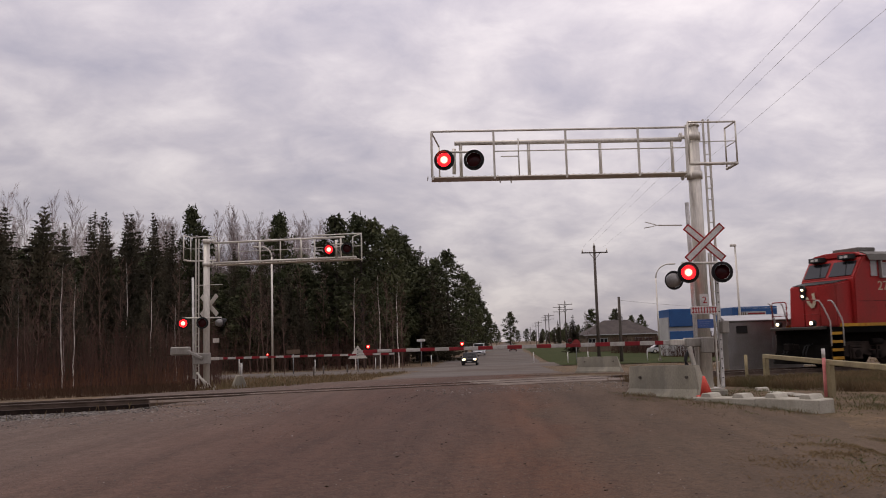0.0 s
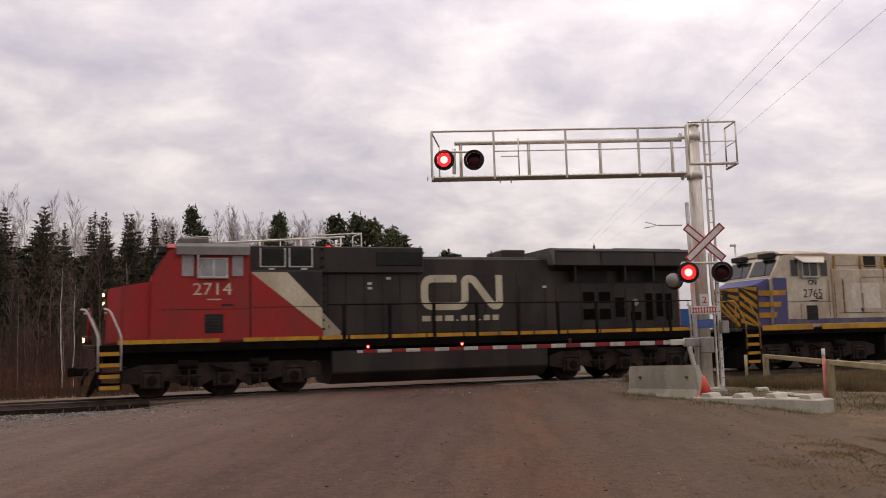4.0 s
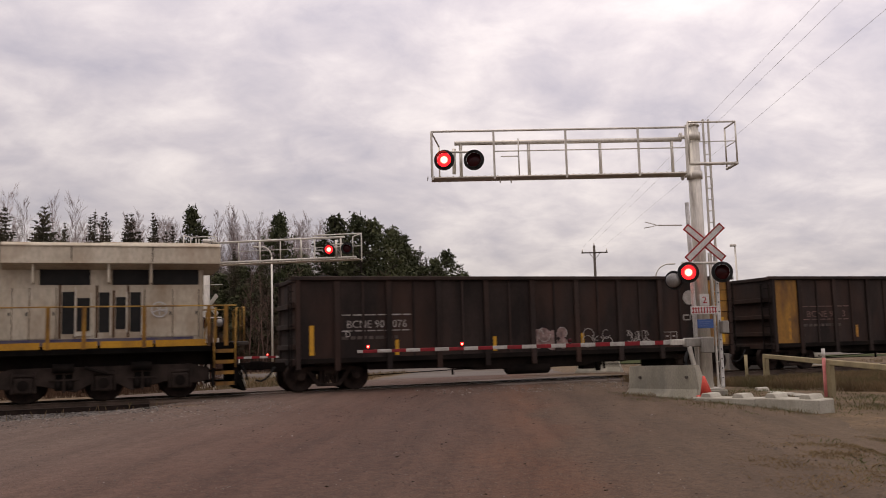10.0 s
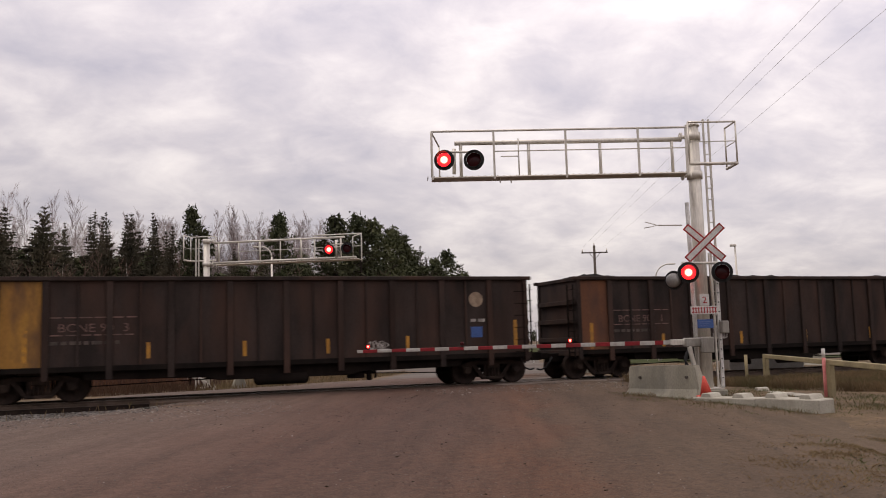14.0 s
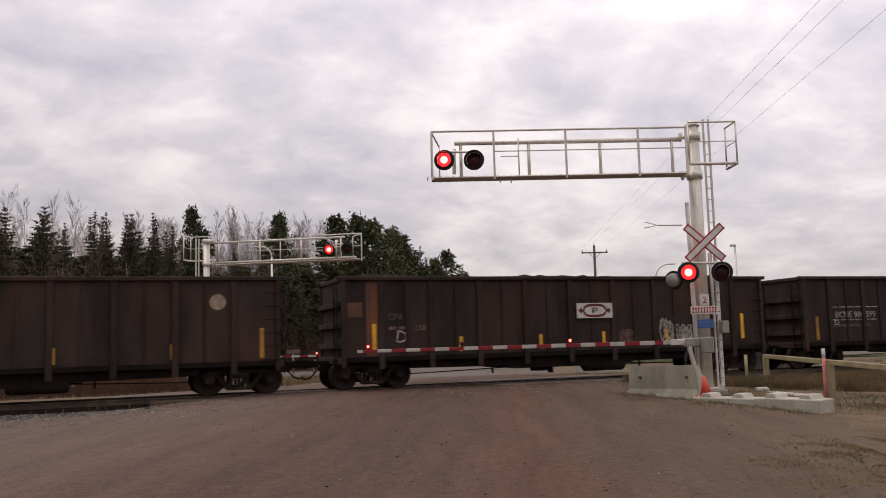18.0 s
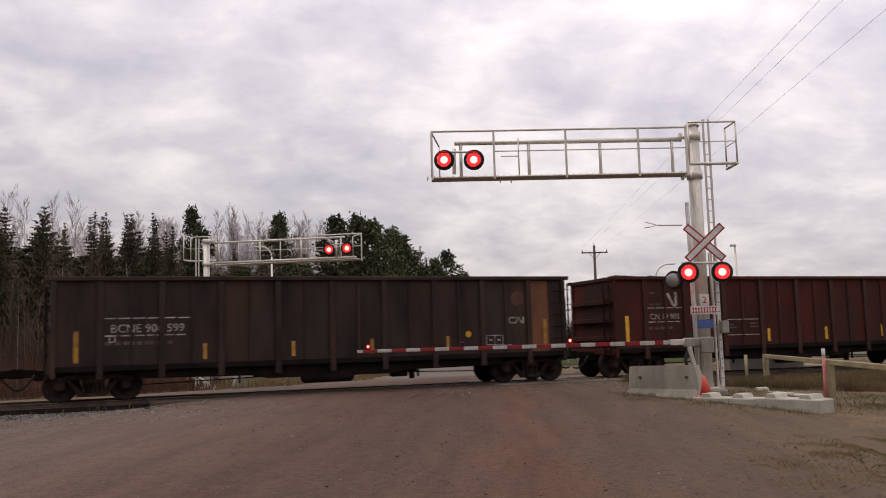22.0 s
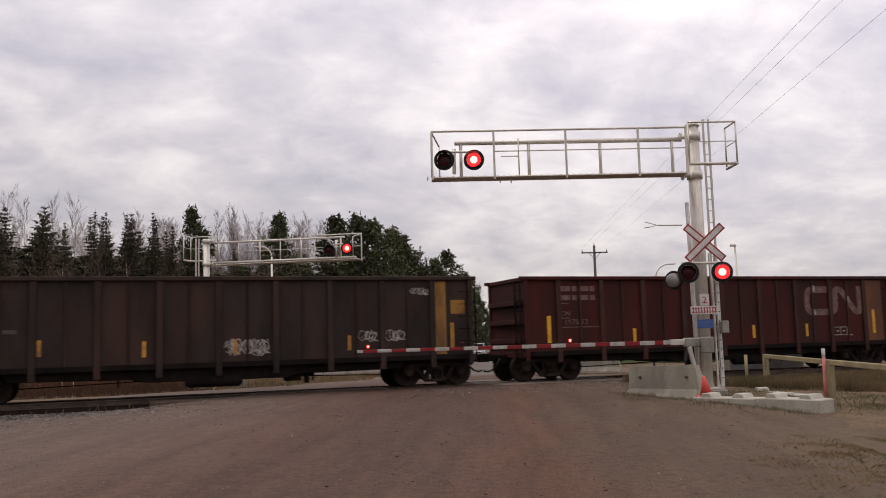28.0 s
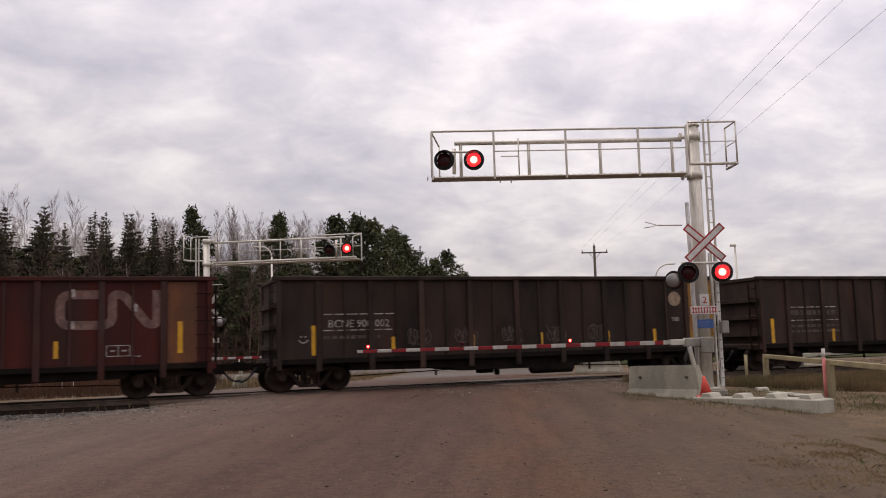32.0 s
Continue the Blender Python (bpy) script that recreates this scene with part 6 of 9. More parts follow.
def walkway_rails(g, posts, z, material, x0, x1, y=-1.5, posts_of=None):
    for x in posts:
        part("stanchion", boxes((x - 0.055, y - 0.02, 1.5, x + 0.055, y + 0.02, z)), posts_of or material, g)
        part("stanchion", boxes((x - 0.045, -y - 0.02, 1.6, x + 0.045, -y + 0.02, z)), posts_of or material, g)
    for s in (1, -1):
        part("handrail", rods(((x0, s * y, z), (x1, s * y, z), 0.022), n=8), material, g)


def loco_base(g, tone, stripe, gaps, rail, edge, end=22.3, rear_edge=None):
    """Frame, fuel tank, trucks, couplers and steps, alike on both."""
    part("frame", boxes((0.75, -1.5, 1.34, end - 0.75, 1.5, 1.6)), "plow_black", g, bevel=0.02)
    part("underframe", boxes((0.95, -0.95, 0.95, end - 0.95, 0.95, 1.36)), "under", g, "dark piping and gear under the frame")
    bm = bmesh.new()
    prism(bm, [(-1.42, 1.25), (-1.42, 0.55), (-1.0, 0.2), (1.0, 0.2), (1.42, 0.55), (1.42, 1.25)], 7.62, 15.1, "x")
    part("fuel_tank", bm, "tank_black" if end > 22.5 else "loco_black", g, "dark grimy fuel tank", bevel=0.03)
    loco_truck(g, (2.3, 4.38, 6.46))
    loco_truck(g, (16.1, 18.2, 20.3))
    x = 0.9
    for a, b in gaps:
        part("sill_stripe", boxes((a, -1.512, stripe[0], b, -1.502, stripe[1])), "loco_yellow", g, "yellow sill stripe")
        part("sill_stripe", boxes((a, 1.502, stripe[0], b, 1.512, stripe[1])), "loco_yellow", g)
    for x, rz in ((0, 0), (end, 180)):
        part("coupler", G["coupler"], "under", g, at=pose(x, 0, 0, 0, 0, rz))
        for y in (-0.45, -0.62, 0.45, 0.62):
            bm = bmesh.new()
            pipe(bm, [(0.75, y, 0.95), (0.5, y, 0.85), (0.38, y, 0.6), (0.36, y, 0.42)], 0.025, 8)
            part("air_hose", bm, "hose", g, at=pose(x, 0, 0, 0, 0, rz))
        bm = bmesh.new()
        prism(bm, [(0.78, 1.5), (0.78, 0.9), (0.62, 0.5), (0.5, 0.16), (0.62, 0.14), (0.86, 0.5), (0.9, 1.5)], -1.45, 1.45)
        part("snow_plow", bm, "plow_black", g, "dark steel plow plate", at=pose(x, 0, 0, 0, 0, rz), bevel=0.015)
        bm = bmesh.new()
        prism(bm, [(0.42, 1.5), (0.42, 1.62), (0.8, 1.62), (0.8, 1.5)], -1.4, 1.4)
        part("anticlimber", bm, tone, g, at=pose(x, 0, 0, 0, 0, rz), bevel=0.02)
    steps(g, 0.8, False, edge, rail)
    steps(g, end - 0.8, True, rear_edge or edge, rail)
    # end platform rails
    for x, d in ((0.55, 1), (end - 0.55, -1)):
        tint = rail if rail != "plate_white" else "loco_red" if d > 0 else "under"
        for a, b in ((-1.35, -0.5), (0.5, 1.35)):
            bm = bmesh.new()
            pipe(bm, [(x, a, 1.6), (x, a, 2.6), (x, a + 0.08, 2.66), (x, b - 0.08, 2.66), (x, b, 2.6), (x, b, 1.6)], 0.024, 8)
            part("end_rail", bm, tint, g)
            part("end_rail_bar", rods(((x, a, 2.1), (x, b, 2.1), 0.016), n=6), tint, g)


def window(g, x0, z0, x1, z1, y, glass="glass_dark", frame_mat="window_frame", split=False, second=None):
    f = part("window", boxes((x0 - 0.035, y - 0.012, z0 - 0.035, x1 + 0.035, y + 0.01, z1 + 0.035)), frame_mat, g, "cab window", bevel=0.008)
    if split:
        m = (x0 + x1) / 2
        part("pane", boxes((x0, y - 0.018, z0, m - 0.02, y - 0.012, z1)), glass, f)
        part("pane", boxes((m + 0.02, y - 0.018, z0, x1, y - 0.012, z1)), second or glass, f)
    else:
        part("pane", boxes((x0, y - 0.018, z0, x1, y - 0.012, z1)), glass, f)


def cab(g, nose_x, tone, nose_mat, side_y=1.46, glass="glass_dark", top=None, rise=(3.3, 0.24)):
    """Wide nose and cab as one outline pulled across, with the windscreen let in."""
    bm = bmesh.new()
    plan = [(nose_x, -0.8), (nose_x + 0.42, -1.3), (2.35, -1.3), (2.35, 1.3), (nose_x + 0.42, 1.3), (nose_x, 0.8)]
    low = [bm.verts.new((x, y, 1.6)) for x, y in plan]
    high = [bm.verts.new((x + (0.06 if x < 2 else 0), y * 0.97, rise[0] + rise[1] * min(1, (x - nose_x) / 1.15) - 0.06 * abs(y))) for x, y in plan]
    bm.faces.new(low[::-1])
    bm.faces.new(high)
    for k in range(6):
        bm.faces.new((low[k], low[(k + 1) % 6], high[(k + 1) % 6], high[k]))
    part("nose", bm, nose_mat, g, bevel=0.05, segments=2)
    if top:
        bm = bmesh.new()
        tops = [[bm.verts.new((x, y, 3.3 + 0.24 * min(1, (x - nose_x - 0.06) / 1.2) - 0.058 * abs(y) + dz)) for x, y in ((nose_x + 0.14, -0.62), (nose_x + 0.5, -1.12), (2.2, -1.2), (2.2, 1.2), (nose_x + 0.5, 1.12), (nose_x + 0.14, 0.62))] for dz in (0.004, 0.02)]
        bm.faces.new(tops[0][::-1])
        bm.faces.new(tops[1])
        for k in range(6):
            bm.faces.new((tops[0][k], tops[0][(k + 1) % 6], tops[1][(k + 1) % 6], tops[1][k]))
        part("nose_top", bm, top, g, "black anti-glare paint on the nose")
    bm = bmesh.new()
    prism(bm, [(2.2, 1.6), (2.25, 3.54), (2.72, 4.32), (2.86, 4.46), (5.12, 4.5), (5.12, 1.6)], -side_y, side_y)
    c = part("cab", bm, tone, g, bevel=0.05, segments=2)
    bm = bmesh.new()
    prism(bm, [(-side_y - 0.04, 4.42), (-1.1, 4.58), (-0.5, 4.64), (0.5, 4.64), (1.1, 4.58), (side_y + 0.04, 4.42)], 2.72, 5.14, "x")
    roof = part("cab_roof", bm, tone, g, bevel=0.02)
    # windscreen panes, leaning back
    lean = math.degrees(math.atan2(0.47, 0.78))
    for y0, y1 in ((-1.3, -0.08), (0.08, 1.3)):
        part("windscreen", boxes((-0.02, y0, 0.1, 0.0, y1, 0.8)), "glass_dark", g, "dark slanted windscreen pane", at=pose(2.235, 0, 3.54, 0, lean, 0), bevel=0.01)
        part("wiper", rods(((-0.03, y0 + 0.3, 0.12), (-0.03, y0 + 0.5, 0.7), 0.01), n=6), "black_paint", g, at=pose(2.235, 0, 3.54, 0, lean, 0))
    part("number_board", boxes((2.45, -1.15, 4.3, 2.8, -0.45, 4.5)), "black_paint", g, "dark illuminated number board", bevel=0.015)
    part("number_board", boxes((2.45, 0.45, 4.3, 2.8, 1.15, 4.5)), "black_paint", g, bevel=0.015)
    part("wind_deflector", boxes((3.55, -1.62, 3.5, 3.6, -1.46, 4.2)), "window_frame", g)
    window(g, 3.12, 3.58, 3.46, 4.2, -side_y - 0.003, frame_mat=tone, glass=glass)
    # with a nose top, the second pane is paled for the sky too
    window(g, 3.66, 3.58, 4.42, 4.1, -side_y - 0.003, frame_mat="plate_white", split=True, glass=glass, second="glass_pale" if top else None)
    window(g, 4.58, 3.58, 4.9, 4.2, -side_y - 0.003, frame_mat=tone, glass=glass)
    part("arm_rest", boxes((3.62, -side_y - 0.1, 3.5, 4.46, -side_y, 3.55)), "window_frame", g, bevel=0.01)
    part("vent", boxes((3.78, -side_y - 0.014, 1.88, 4.32, -side_y + 0.005, 2.44)), "grille", g, "black vent grille", bevel=0.006)
    for k in range(5):
        part("vent_slat", boxes((3.8, -side_y - 0.022, 1.93 + 0.1 * k, 4.3, -side_y - 0.013, 1.97 + 0.1 * k)), "black_paint", g)
    for xa, xb, z in ((2.4, 5.05, 2.58),):
        part("weld_seam", boxes((xa, -side_y - 0.006, z, xb, -side_y, z + 0.015)), "seam", g)
    part("builder_plate", boxes((4.25, -side_y - 0.01, 2.68, 4.6, -side_y, 2.74)), "black_paint", g)
    return c


def doors(g, edges, z0, z1, y, tone, handle="black_paint"):
    """A row of tall hood doors, each a thin raised leaf."""
    for a in edges:
        part("door_gap", boxes((a - 0.011, y - 0.012, z0 - 0.02, a + 0.011, y - 0.001, z1 + 0.02)), "seam", g)
    for a, b in zip(edges, edges[1:]):
        d = part("hood_door", boxes((a + 0.009, y - 0.022, z0, b - 0.009, y, z1)), tone, g, bevel=0.005)
        part("latch", boxes((b - 0.09, y - 0.045, (z0 + z1) / 2 - 0.05, b - 0.05, y - 0.02, (z0 + z1) / 2 + 0.05)), handle, d)
        for z in (z0 + 0.25, z1 - 0.25):
            part("hinge", boxes((a + 0.015, y - 0.034, z - 0.05, a + 0.05, y - 0.02, z + 0.05)), tone, d)


def radiator(g, tone, x0, x1):
    """The overhanging radiator wings at the rear of the hood."""
    bm = bmesh.new()
    prism(bm, [(-1.5, 3.97), (-1.46, 4.46), (-1.36, 4.56), (1.36, 4.56), (1.46, 4.46), (1.5, 3.97), (1.0, 3.8), (-1.0, 3.8)], x0 + 0.42, x1, "x")
    r = part("radiator_wing", bm, tone, g, bevel=0.015)
    bm = bmesh.new()
    prism(bm, [(x0 + 0.2, 4.55), (x0 + 0.41, 4.55), (x0 + 0.41, 3.98), (x0 + 0.36, 3.98)], -1.45, 1.45)
    part("wing_front", bm, "roof_dull", r, "dull grey slanting front of the wing")
    part("wing_lip", boxes((x0 + 0.42, -1.49, 4.44, x1, -1.455, 4.47), (x0 + 0.42, -1.52, 3.95, x1, -1.49, 3.99)), tone, r)
    for x in (17.3, 19.5):
        part("weld_seam", boxes((x, -1.512, 4.0, x + 0.015, -1.46, 4.44)), "seam", r)
    part("roof_panel", boxes((18.1, -1.05, 4.56, x1 - 0.3, 1.05, 4.62)), tone, r, bevel=0.02)
    for k in range(14):
        part("wing_slat", boxes((18.3 + k * 0.19, -1.2, 4.555, 18.38 + k * 0.19, 1.2, 4.568)), "grille", r)
    for a, b in ((16.45, 17.8), (18.4, 19.42), (19.52, 20.85)):
        part("radiator_screen", boxes((a, -1.02, 3.36, b, -0.94, 3.86)), "grille", g, "dark radiator screen", bevel=0.01)
    for a in (19.47, 18.3, 16.3):
        part("wing_bracket", boxes((a - 0.03, -1.42, 3.4, a + 0.03, -0.95, 3.93)), tone, g)
    part("radiator_end", boxes((x1 - 0.02, -1.3, 3.9, x1 + 0.02, 1.3, 4.4)), tone, g)


def horns(g, x, z):
    bm = bmesh.new()
    for k, dx in ((0, 0.25), (1, 0.32), (2, -0.22)):
        yy = -0.2 + 0.2 * k
        rod(bm, (x, yy, z + 0.12), (x - dx, yy, z + 0.12), 0.03, 0.085, n=12)
    rod(bm, (x, 0, z - 0.05), (x, 0, z + 0.1), 0.05, n=8)
    part("horn", bm, "black_paint", g, "air horn")


def loco_dark():
    g = thing("locomotive", "red-nosed black diesel locomotive with a white diagonal stripe", "locomotive", "locomotives of the train")
    train.append((g, 25.12))
    gaps = [(1.35, 2.6), (2.62, 4.2), (4.9, 6.0), (6.02, 7.2), (7.3, 8.1)] + [(8.2 + 1.28 * k, 9.42 + 1.28 * k) for k in range(10)]
    loco_base(g, "loco_black", (1.6, 1.72), gaps, "plate_white", "loco_yellow")
    cab(g, 1.0, "loco_red", "loco_red", glass="sky_glass", top="black_paint")
    part("cab_air_unit", boxes((3.05, -1.0, 4.6, 3.95, 0.4, 4.79)), "roof_dull", g, bevel=0.03)
    bm = bmesh.new()
    prism(bm, [(-1.62, 4.2), (-1.52, 4.47), (-1.1, 4.61), (1.1, 4.61), (1.52, 4.47), (1.62, 4.2), (1.5, 4.4), (1.0, 4.56), (-1.0, 4.56), (-1.5, 4.4)], 2.95, 5.1, "x")
    part("roof_canopy", bm, "roof_dull", g, "dull grey overhanging cab roof", bevel=0.01)
    words("road_number", "2714", 0.52, "loco_white", g, pose(4.0, -1.47, 3.02, 90, 0, 0), "white road number", stretch=1.12)
    bars_y = bmesh.new()
    bx(bars_y, 3.85, -1.468, 2.86, 4.25, -1.462, 2.9)
    part("stencil_bar", bars_y, "loco_white", g)
    for y in (-0.8, 0.8):
        part("board_digits", boxes((2.44, y - 0.2, 4.35, 2.452, y - 0.03, 4.45), (2.44, y + 0.03, 4.35, 2.452, y + 0.2, 4.45)), "plate_white", g)
    # equipment cabinet behind the cab
    part("cabinet", boxes((5.12, -1.44, 1.6, 7.35, 1.44, 3.75)), "loco_black", g, bevel=0.02)
    part("front_hood", boxes((5.12, -1.15, 3.7, 10.8, 1.15, 4.55)), "loco_black", g, bevel=0.03)
    plate("red_field", [(5.14, 1.66), (7.33, 1.66), (7.33, 1.93), (5.14, 3.7)], -1.452, "loco_red", g, "red paint below the stripe")
    plate("white_stripe", [(5.14, 3.7), (6.25, 3.7), (7.33, 2.56), (7.33, 1.94)], -1.453, "loco_white", g, "white diagonal stripe")
    plate("white_stripe", [(7.4, 2.5), (8.0, 1.86), (8.0, 1.64), (7.4, 1.64)], -1.033, "loco_white", g)
    for a, b in ((5.45, 6.25), (6.35, 7.1)):
        fr = part("louvre_frame", boxes((a, -1.19, 3.88, a + 0.05, -1.14, 4.48), (b - 0.05, -1.19, 3.88, b, -1.14, 4.48), (a, -1.18, 3.88, b, -1.14, 3.92)), "plate_white", g, bevel=0.008)
        part("louvre", boxes((a + 0.04, -1.2, 3.94, b - 0.04, -1.18, 4.44)), "grille", fr, "dark louvre")
    for a in (5.7, 6.7):
        part("hood_latch", boxes((a, -1.46, 3.78, a + 0.16, -1.3, 3.83)), "plate_white", g)
    part("cabinet_seam", boxes((5.2, -1.458, 2.62, 7.3, -1.45, 2.64)), "seam", g)
    for k in range(10):
        part("step_iron", boxes((7.36, -1.3, 1.9 + 0.28 * k, 7.44, -1.2, 1.96 + 0.28 * k)), "under", g)
    part("hood", boxes((7.35, -1.0, 1.6, 20.76, 1.0, 4.22)), "loco_black", g, "grimy black engine hood", bevel=0.04)
    part("dynamic_brake_screen", boxes((9.2, -1.19, 3.95, 10.75, -1.14, 4.4)), "grille", g, bevel=0.01)
    doors(g, [7.6, 8.2, 8.8, 9.4, 10.0, 10.6, 11.2, 11.8, 12.4, 13.0, 13.6, 14.2, 14.8, 15.2], 1.75, 3.72, -1.0, "loco_black")
    doors(g, [15.3, 15.98, 16.66, 17.32, 17.97, 18.48, 19.27, 19.7, 20.12, 20.6], 1.75, 3.3, -1.0, "loco_black")
    for a, z0, b, z1 in ((16.76, 2.66, 17.23, 3.05), (16.76, 2.07, 17.23, 2.45), (17.4, 2.66, 17.87, 3.05), (17.4, 2.07, 17.87, 2.45), (18.06, 2.14, 18.43, 2.84), (19.33, 2.02, 19.62, 2.98), (19.78, 2.14, 20.05, 2.98), (20.18, 2.02, 20.45, 2.97)):
        fr = part("opening_frame", boxes((a - 0.03, -1.03, z0 - 0.03, b + 0.03, -1.02, z1 + 0.03)), "loco_black", g, bevel=0.004)
        part("door_louvre", boxes((a, -1.04, z0, b, -1.03, z1)), "plow_black", fr, "black screened opening")
    rear_door = part("rear_door", boxes((18.52, -1.05, 1.98, 19.23, -1.02, 3.16)), "loco_black", g, "hood door with a round window", bevel=0.008)
    bm = bmesh.new()
    disc(bm, (18.88, -1.055, 2.66), (0, 1, 0), 0.13, 0.02, 18)
    part("round_window", bm, "glass_pale", rear_door, "round glazed port")
    part("door_louvre", boxes((18.66, -1.06, 2.02, 19.1, -1.05, 2.32)), "plow_black", rear_door)
    for x, w in ((14.3, 0.5), (15.7, 0.4)):
        part("side_door", boxes((x, -1.045, 1.9, x + w, -1.0, 3.3)), "loco_black", g, bevel=0.006)
    for x, z in ((8.92, 3.18), (8.92, 3.33), (9.56, 3.5), (15.2, 3.2)):
        part("data_plate", boxes((x, -1.03, z, x + 0.14, -1.024, z + 0.08)), "plate_white", g)
    worm(g, 10.73, 2.48, 2.94, 1.17, 0.25, "loco_white", y=-1.03, label="large white emblem of rounded strokes")
    rnd = random.Random(7)
    x = 10.75
    for w in (0.3, 0.3, 0.3, 0.08, 0.22, 0.22, 0.08, 0.22, 0.22):
        part("stencil_bar", boxes((x, -1.03, 2.12, x + w, -1.024, 2.3 if w > 0.1 else 2.16)), "loco_white", g)
        x += w + 0.1
    part("exhaust_housing", boxes((13.85, -0.7, 4.2, 14.75, 0.7, 4.56)), "loco_black", g, bevel=0.04)
    horns(g, 12.45, 4.28)
    part("hood_roof", boxes((10.8, -0.85, 4.2, 15.3, 0.85, 4.28)), "loco_black", g, bevel=0.03)
    part("antenna_mount", rods(((13.3, 0, 4.25), (13.8, 0, 4.3), 0.03), ((13.75, 0, 4.25), (13.75, 0, 4.6), 0.015), n=6), "under", g)
    radiator(g, "loco_black", 15.1, 21.25)
    part("lift_ring", rods(((20.3, -0.9, 4.5), (20.9, -0.9, 4.58), 0.02), n=6), "plate_white", g)
    bm = bmesh.new()
    prism(bm, [(20.76, -1.0), (21.08, -0.6), (21.08, 0.6), (20.76, 1.0)], 1.6, 4.0, "z")
    part("rear_hood_end", bm, "loco_red", g, "red tapered rear end of the hood")
    walkway_rails(g, [8.0, 9.5, 11.0, 12.5, 14.0, 15.5, 17.0, 18.5, 20.0], 2.68, "under", 7.5, 21.6)
    # headlights on the nose, ditch lights above the plow
    lamp = part("headlight", rods(((0.95, 0.0, 3.12), (1.02, 0.0, 3.12), 0.16), ((0.95, 0.0, 2.86), (1.02, 0.0, 2.86), 0.16), n=16), "black_paint", g, "pair of lit headlights on the nose")
    for z in (3.12, 2.86):
        part("lens", rods(((0.93, 0.0, z), (0.955, 0.0, z), 0.05), n=14), "headlight", lamp, "lit white lens")
    for y in (-0.95, 0.95):
        d = part("ditch_light", rods(((0.44, y, 1.76), (0.6, y, 1.76), 0.12), n=14), "black_paint", g, "lit ditch light")
        part("lens", rods(((0.42, y, 1.76), (0.445, y, 1.76), 0.07), n=14), "headlight", d)
    bm = bmesh.new()
    worm_pts = [(-0.55, 2.95), (-0.62, 2.6), (-0.5, 2.4), (-0.32, 2.55), (-0.2, 2.8)]
    for a, b in zip(worm_pts, worm_pts[1:]):
        beam(bm, (0.985, a[0], a[1]), (0.985, b[0], b[1]), 0.01, 0.14)
    part("emblem", bm, "loco_white", g, "white emblem stroke on the nose")
    return g


def loco_light():
    g = thing("locomotive", "dirty pale grey diesel locomotive with blue nose and yellow bars", "locomotive", "locomotives of the train")
    train.append((g, 47.58))
    gaps = [(1.6, 4.0), (4.42, 8.9), (8.95, 10.5)] + [(10.6 + 1.5 * k, 12.02 + 1.5 * k) for k in range(7)]
    loco_base(g, "loco_black", (1.52, 1.71), gaps, "rail_yellow", "loco_yellow", 22.7, "post_ochre")
    cab(g, 1.2, "loco_grey", "loco_blue", rise=(3.2, 0.42))
    plate("blue_side", [(2.2, 1.74), (2.88, 1.74), (2.9, 3.5), (2.27, 3.52)], -1.468, "loco_blue", g, "blue paint on the cab side")
    for z, x1 in ((2.84, 2.86), (2.4, 2.6), (2.0, 2.38)):
        part("yellow_bar", boxes((1.66, -1.318, z, 2.22, -1.29, z + 0.2)), "loco_yellow", g)
        plate("yellow_bar", [(2.2, z), (x1 - 0.06, z), (x1, z + 0.2), (2.2, z + 0.2)], -1.472, "loco_yellow", g, "yellow bar")
    bm = bmesh.new()
    v = [bm.verts.new(p) for p in ((3.3, -1.465, 4.34), (4.8, -1.465, 4.34), (4.55, -1.72, 4.1), (3.55, -1.72, 4.1), (3.3, -1.465, 4.31), (4.8, -1.465, 4.31), (4.55, -1.72, 4.07), (3.55, -1.72, 4.07))]
    for f in ((0, 1, 2, 3), (7, 6, 5, 4), (0, 4, 5, 1), (1, 5, 6, 2), (2, 6, 7, 3), (3, 7, 4, 0)):
        bm.faces.new([v[i] for i in f])
    part("window_visor", bm, "loco_pale", g, "pale slanting visor over the cab window")
    # black and yellow warning stripes on the nose and its slanting corners
    tilt = math.degrees(math.atan2(0.5, 0.42))
    faces = ((pose(1.195, 0, 0, 0, 0, -90), 0.78, 0), (pose(1.405, -1.055, 0, 0, 0, -tilt), 0.32, 1), (pose(1.405, 1.055, 0, 0, 0, tilt - 180), 0.32, 1))
    for m, half, corner in faces:
        back = part("nose_panel", boxes((-half, -0.02, 1.66, half, -0.004, 3.2)), "black_paint", g, "black warning panel", at=m)
        for k in range(7):
            z = 1.3 + 0.34 * k
            pts = [(half, z), (-half, z + half * 1.7), (-half, z + half * 1.7 + 0.17), (half, z + 0.17)]
            pts = [(u, min(3.19, max(1.67, w))) for u, w in pts]
            if max(w for _, w in pts) - min(w for _, w in pts) > 0.1:
                bm = bmesh.new()
                prism(bm, pts, -0.026, -0.02)
                part("warning_stripe", bm, "loco_yellow", back, "yellow diagonal warning stripe")
    part("number_patch", boxes((3.55, -1.469, 2.66, 4.75, -1.464, 3.5)), "loco_pale", g, "pale repainted patch")
    words("road_number", "2765", 0.46, "black_paint", g, pose(4.13, -1.472, 2.75, 90, 0, 0), "black road number", stretch=1.06, depth=0.006)
    worm(g, 3.93, 3.24, 0.4, 0.18, 0.042, "black_paint", y=-1.475, label="small black emblem")
    part("stencil_bar", boxes((3.95, -1.474, 2.6, 4.35, -1.469, 2.64)), "black_paint", g)
    part("cabinet", boxes((5.12, -1.46, 1.6, 8.92, 1.46, 3.86)), "loco_grey", g, "dirty grey equipment cabinet", bevel=0.025)
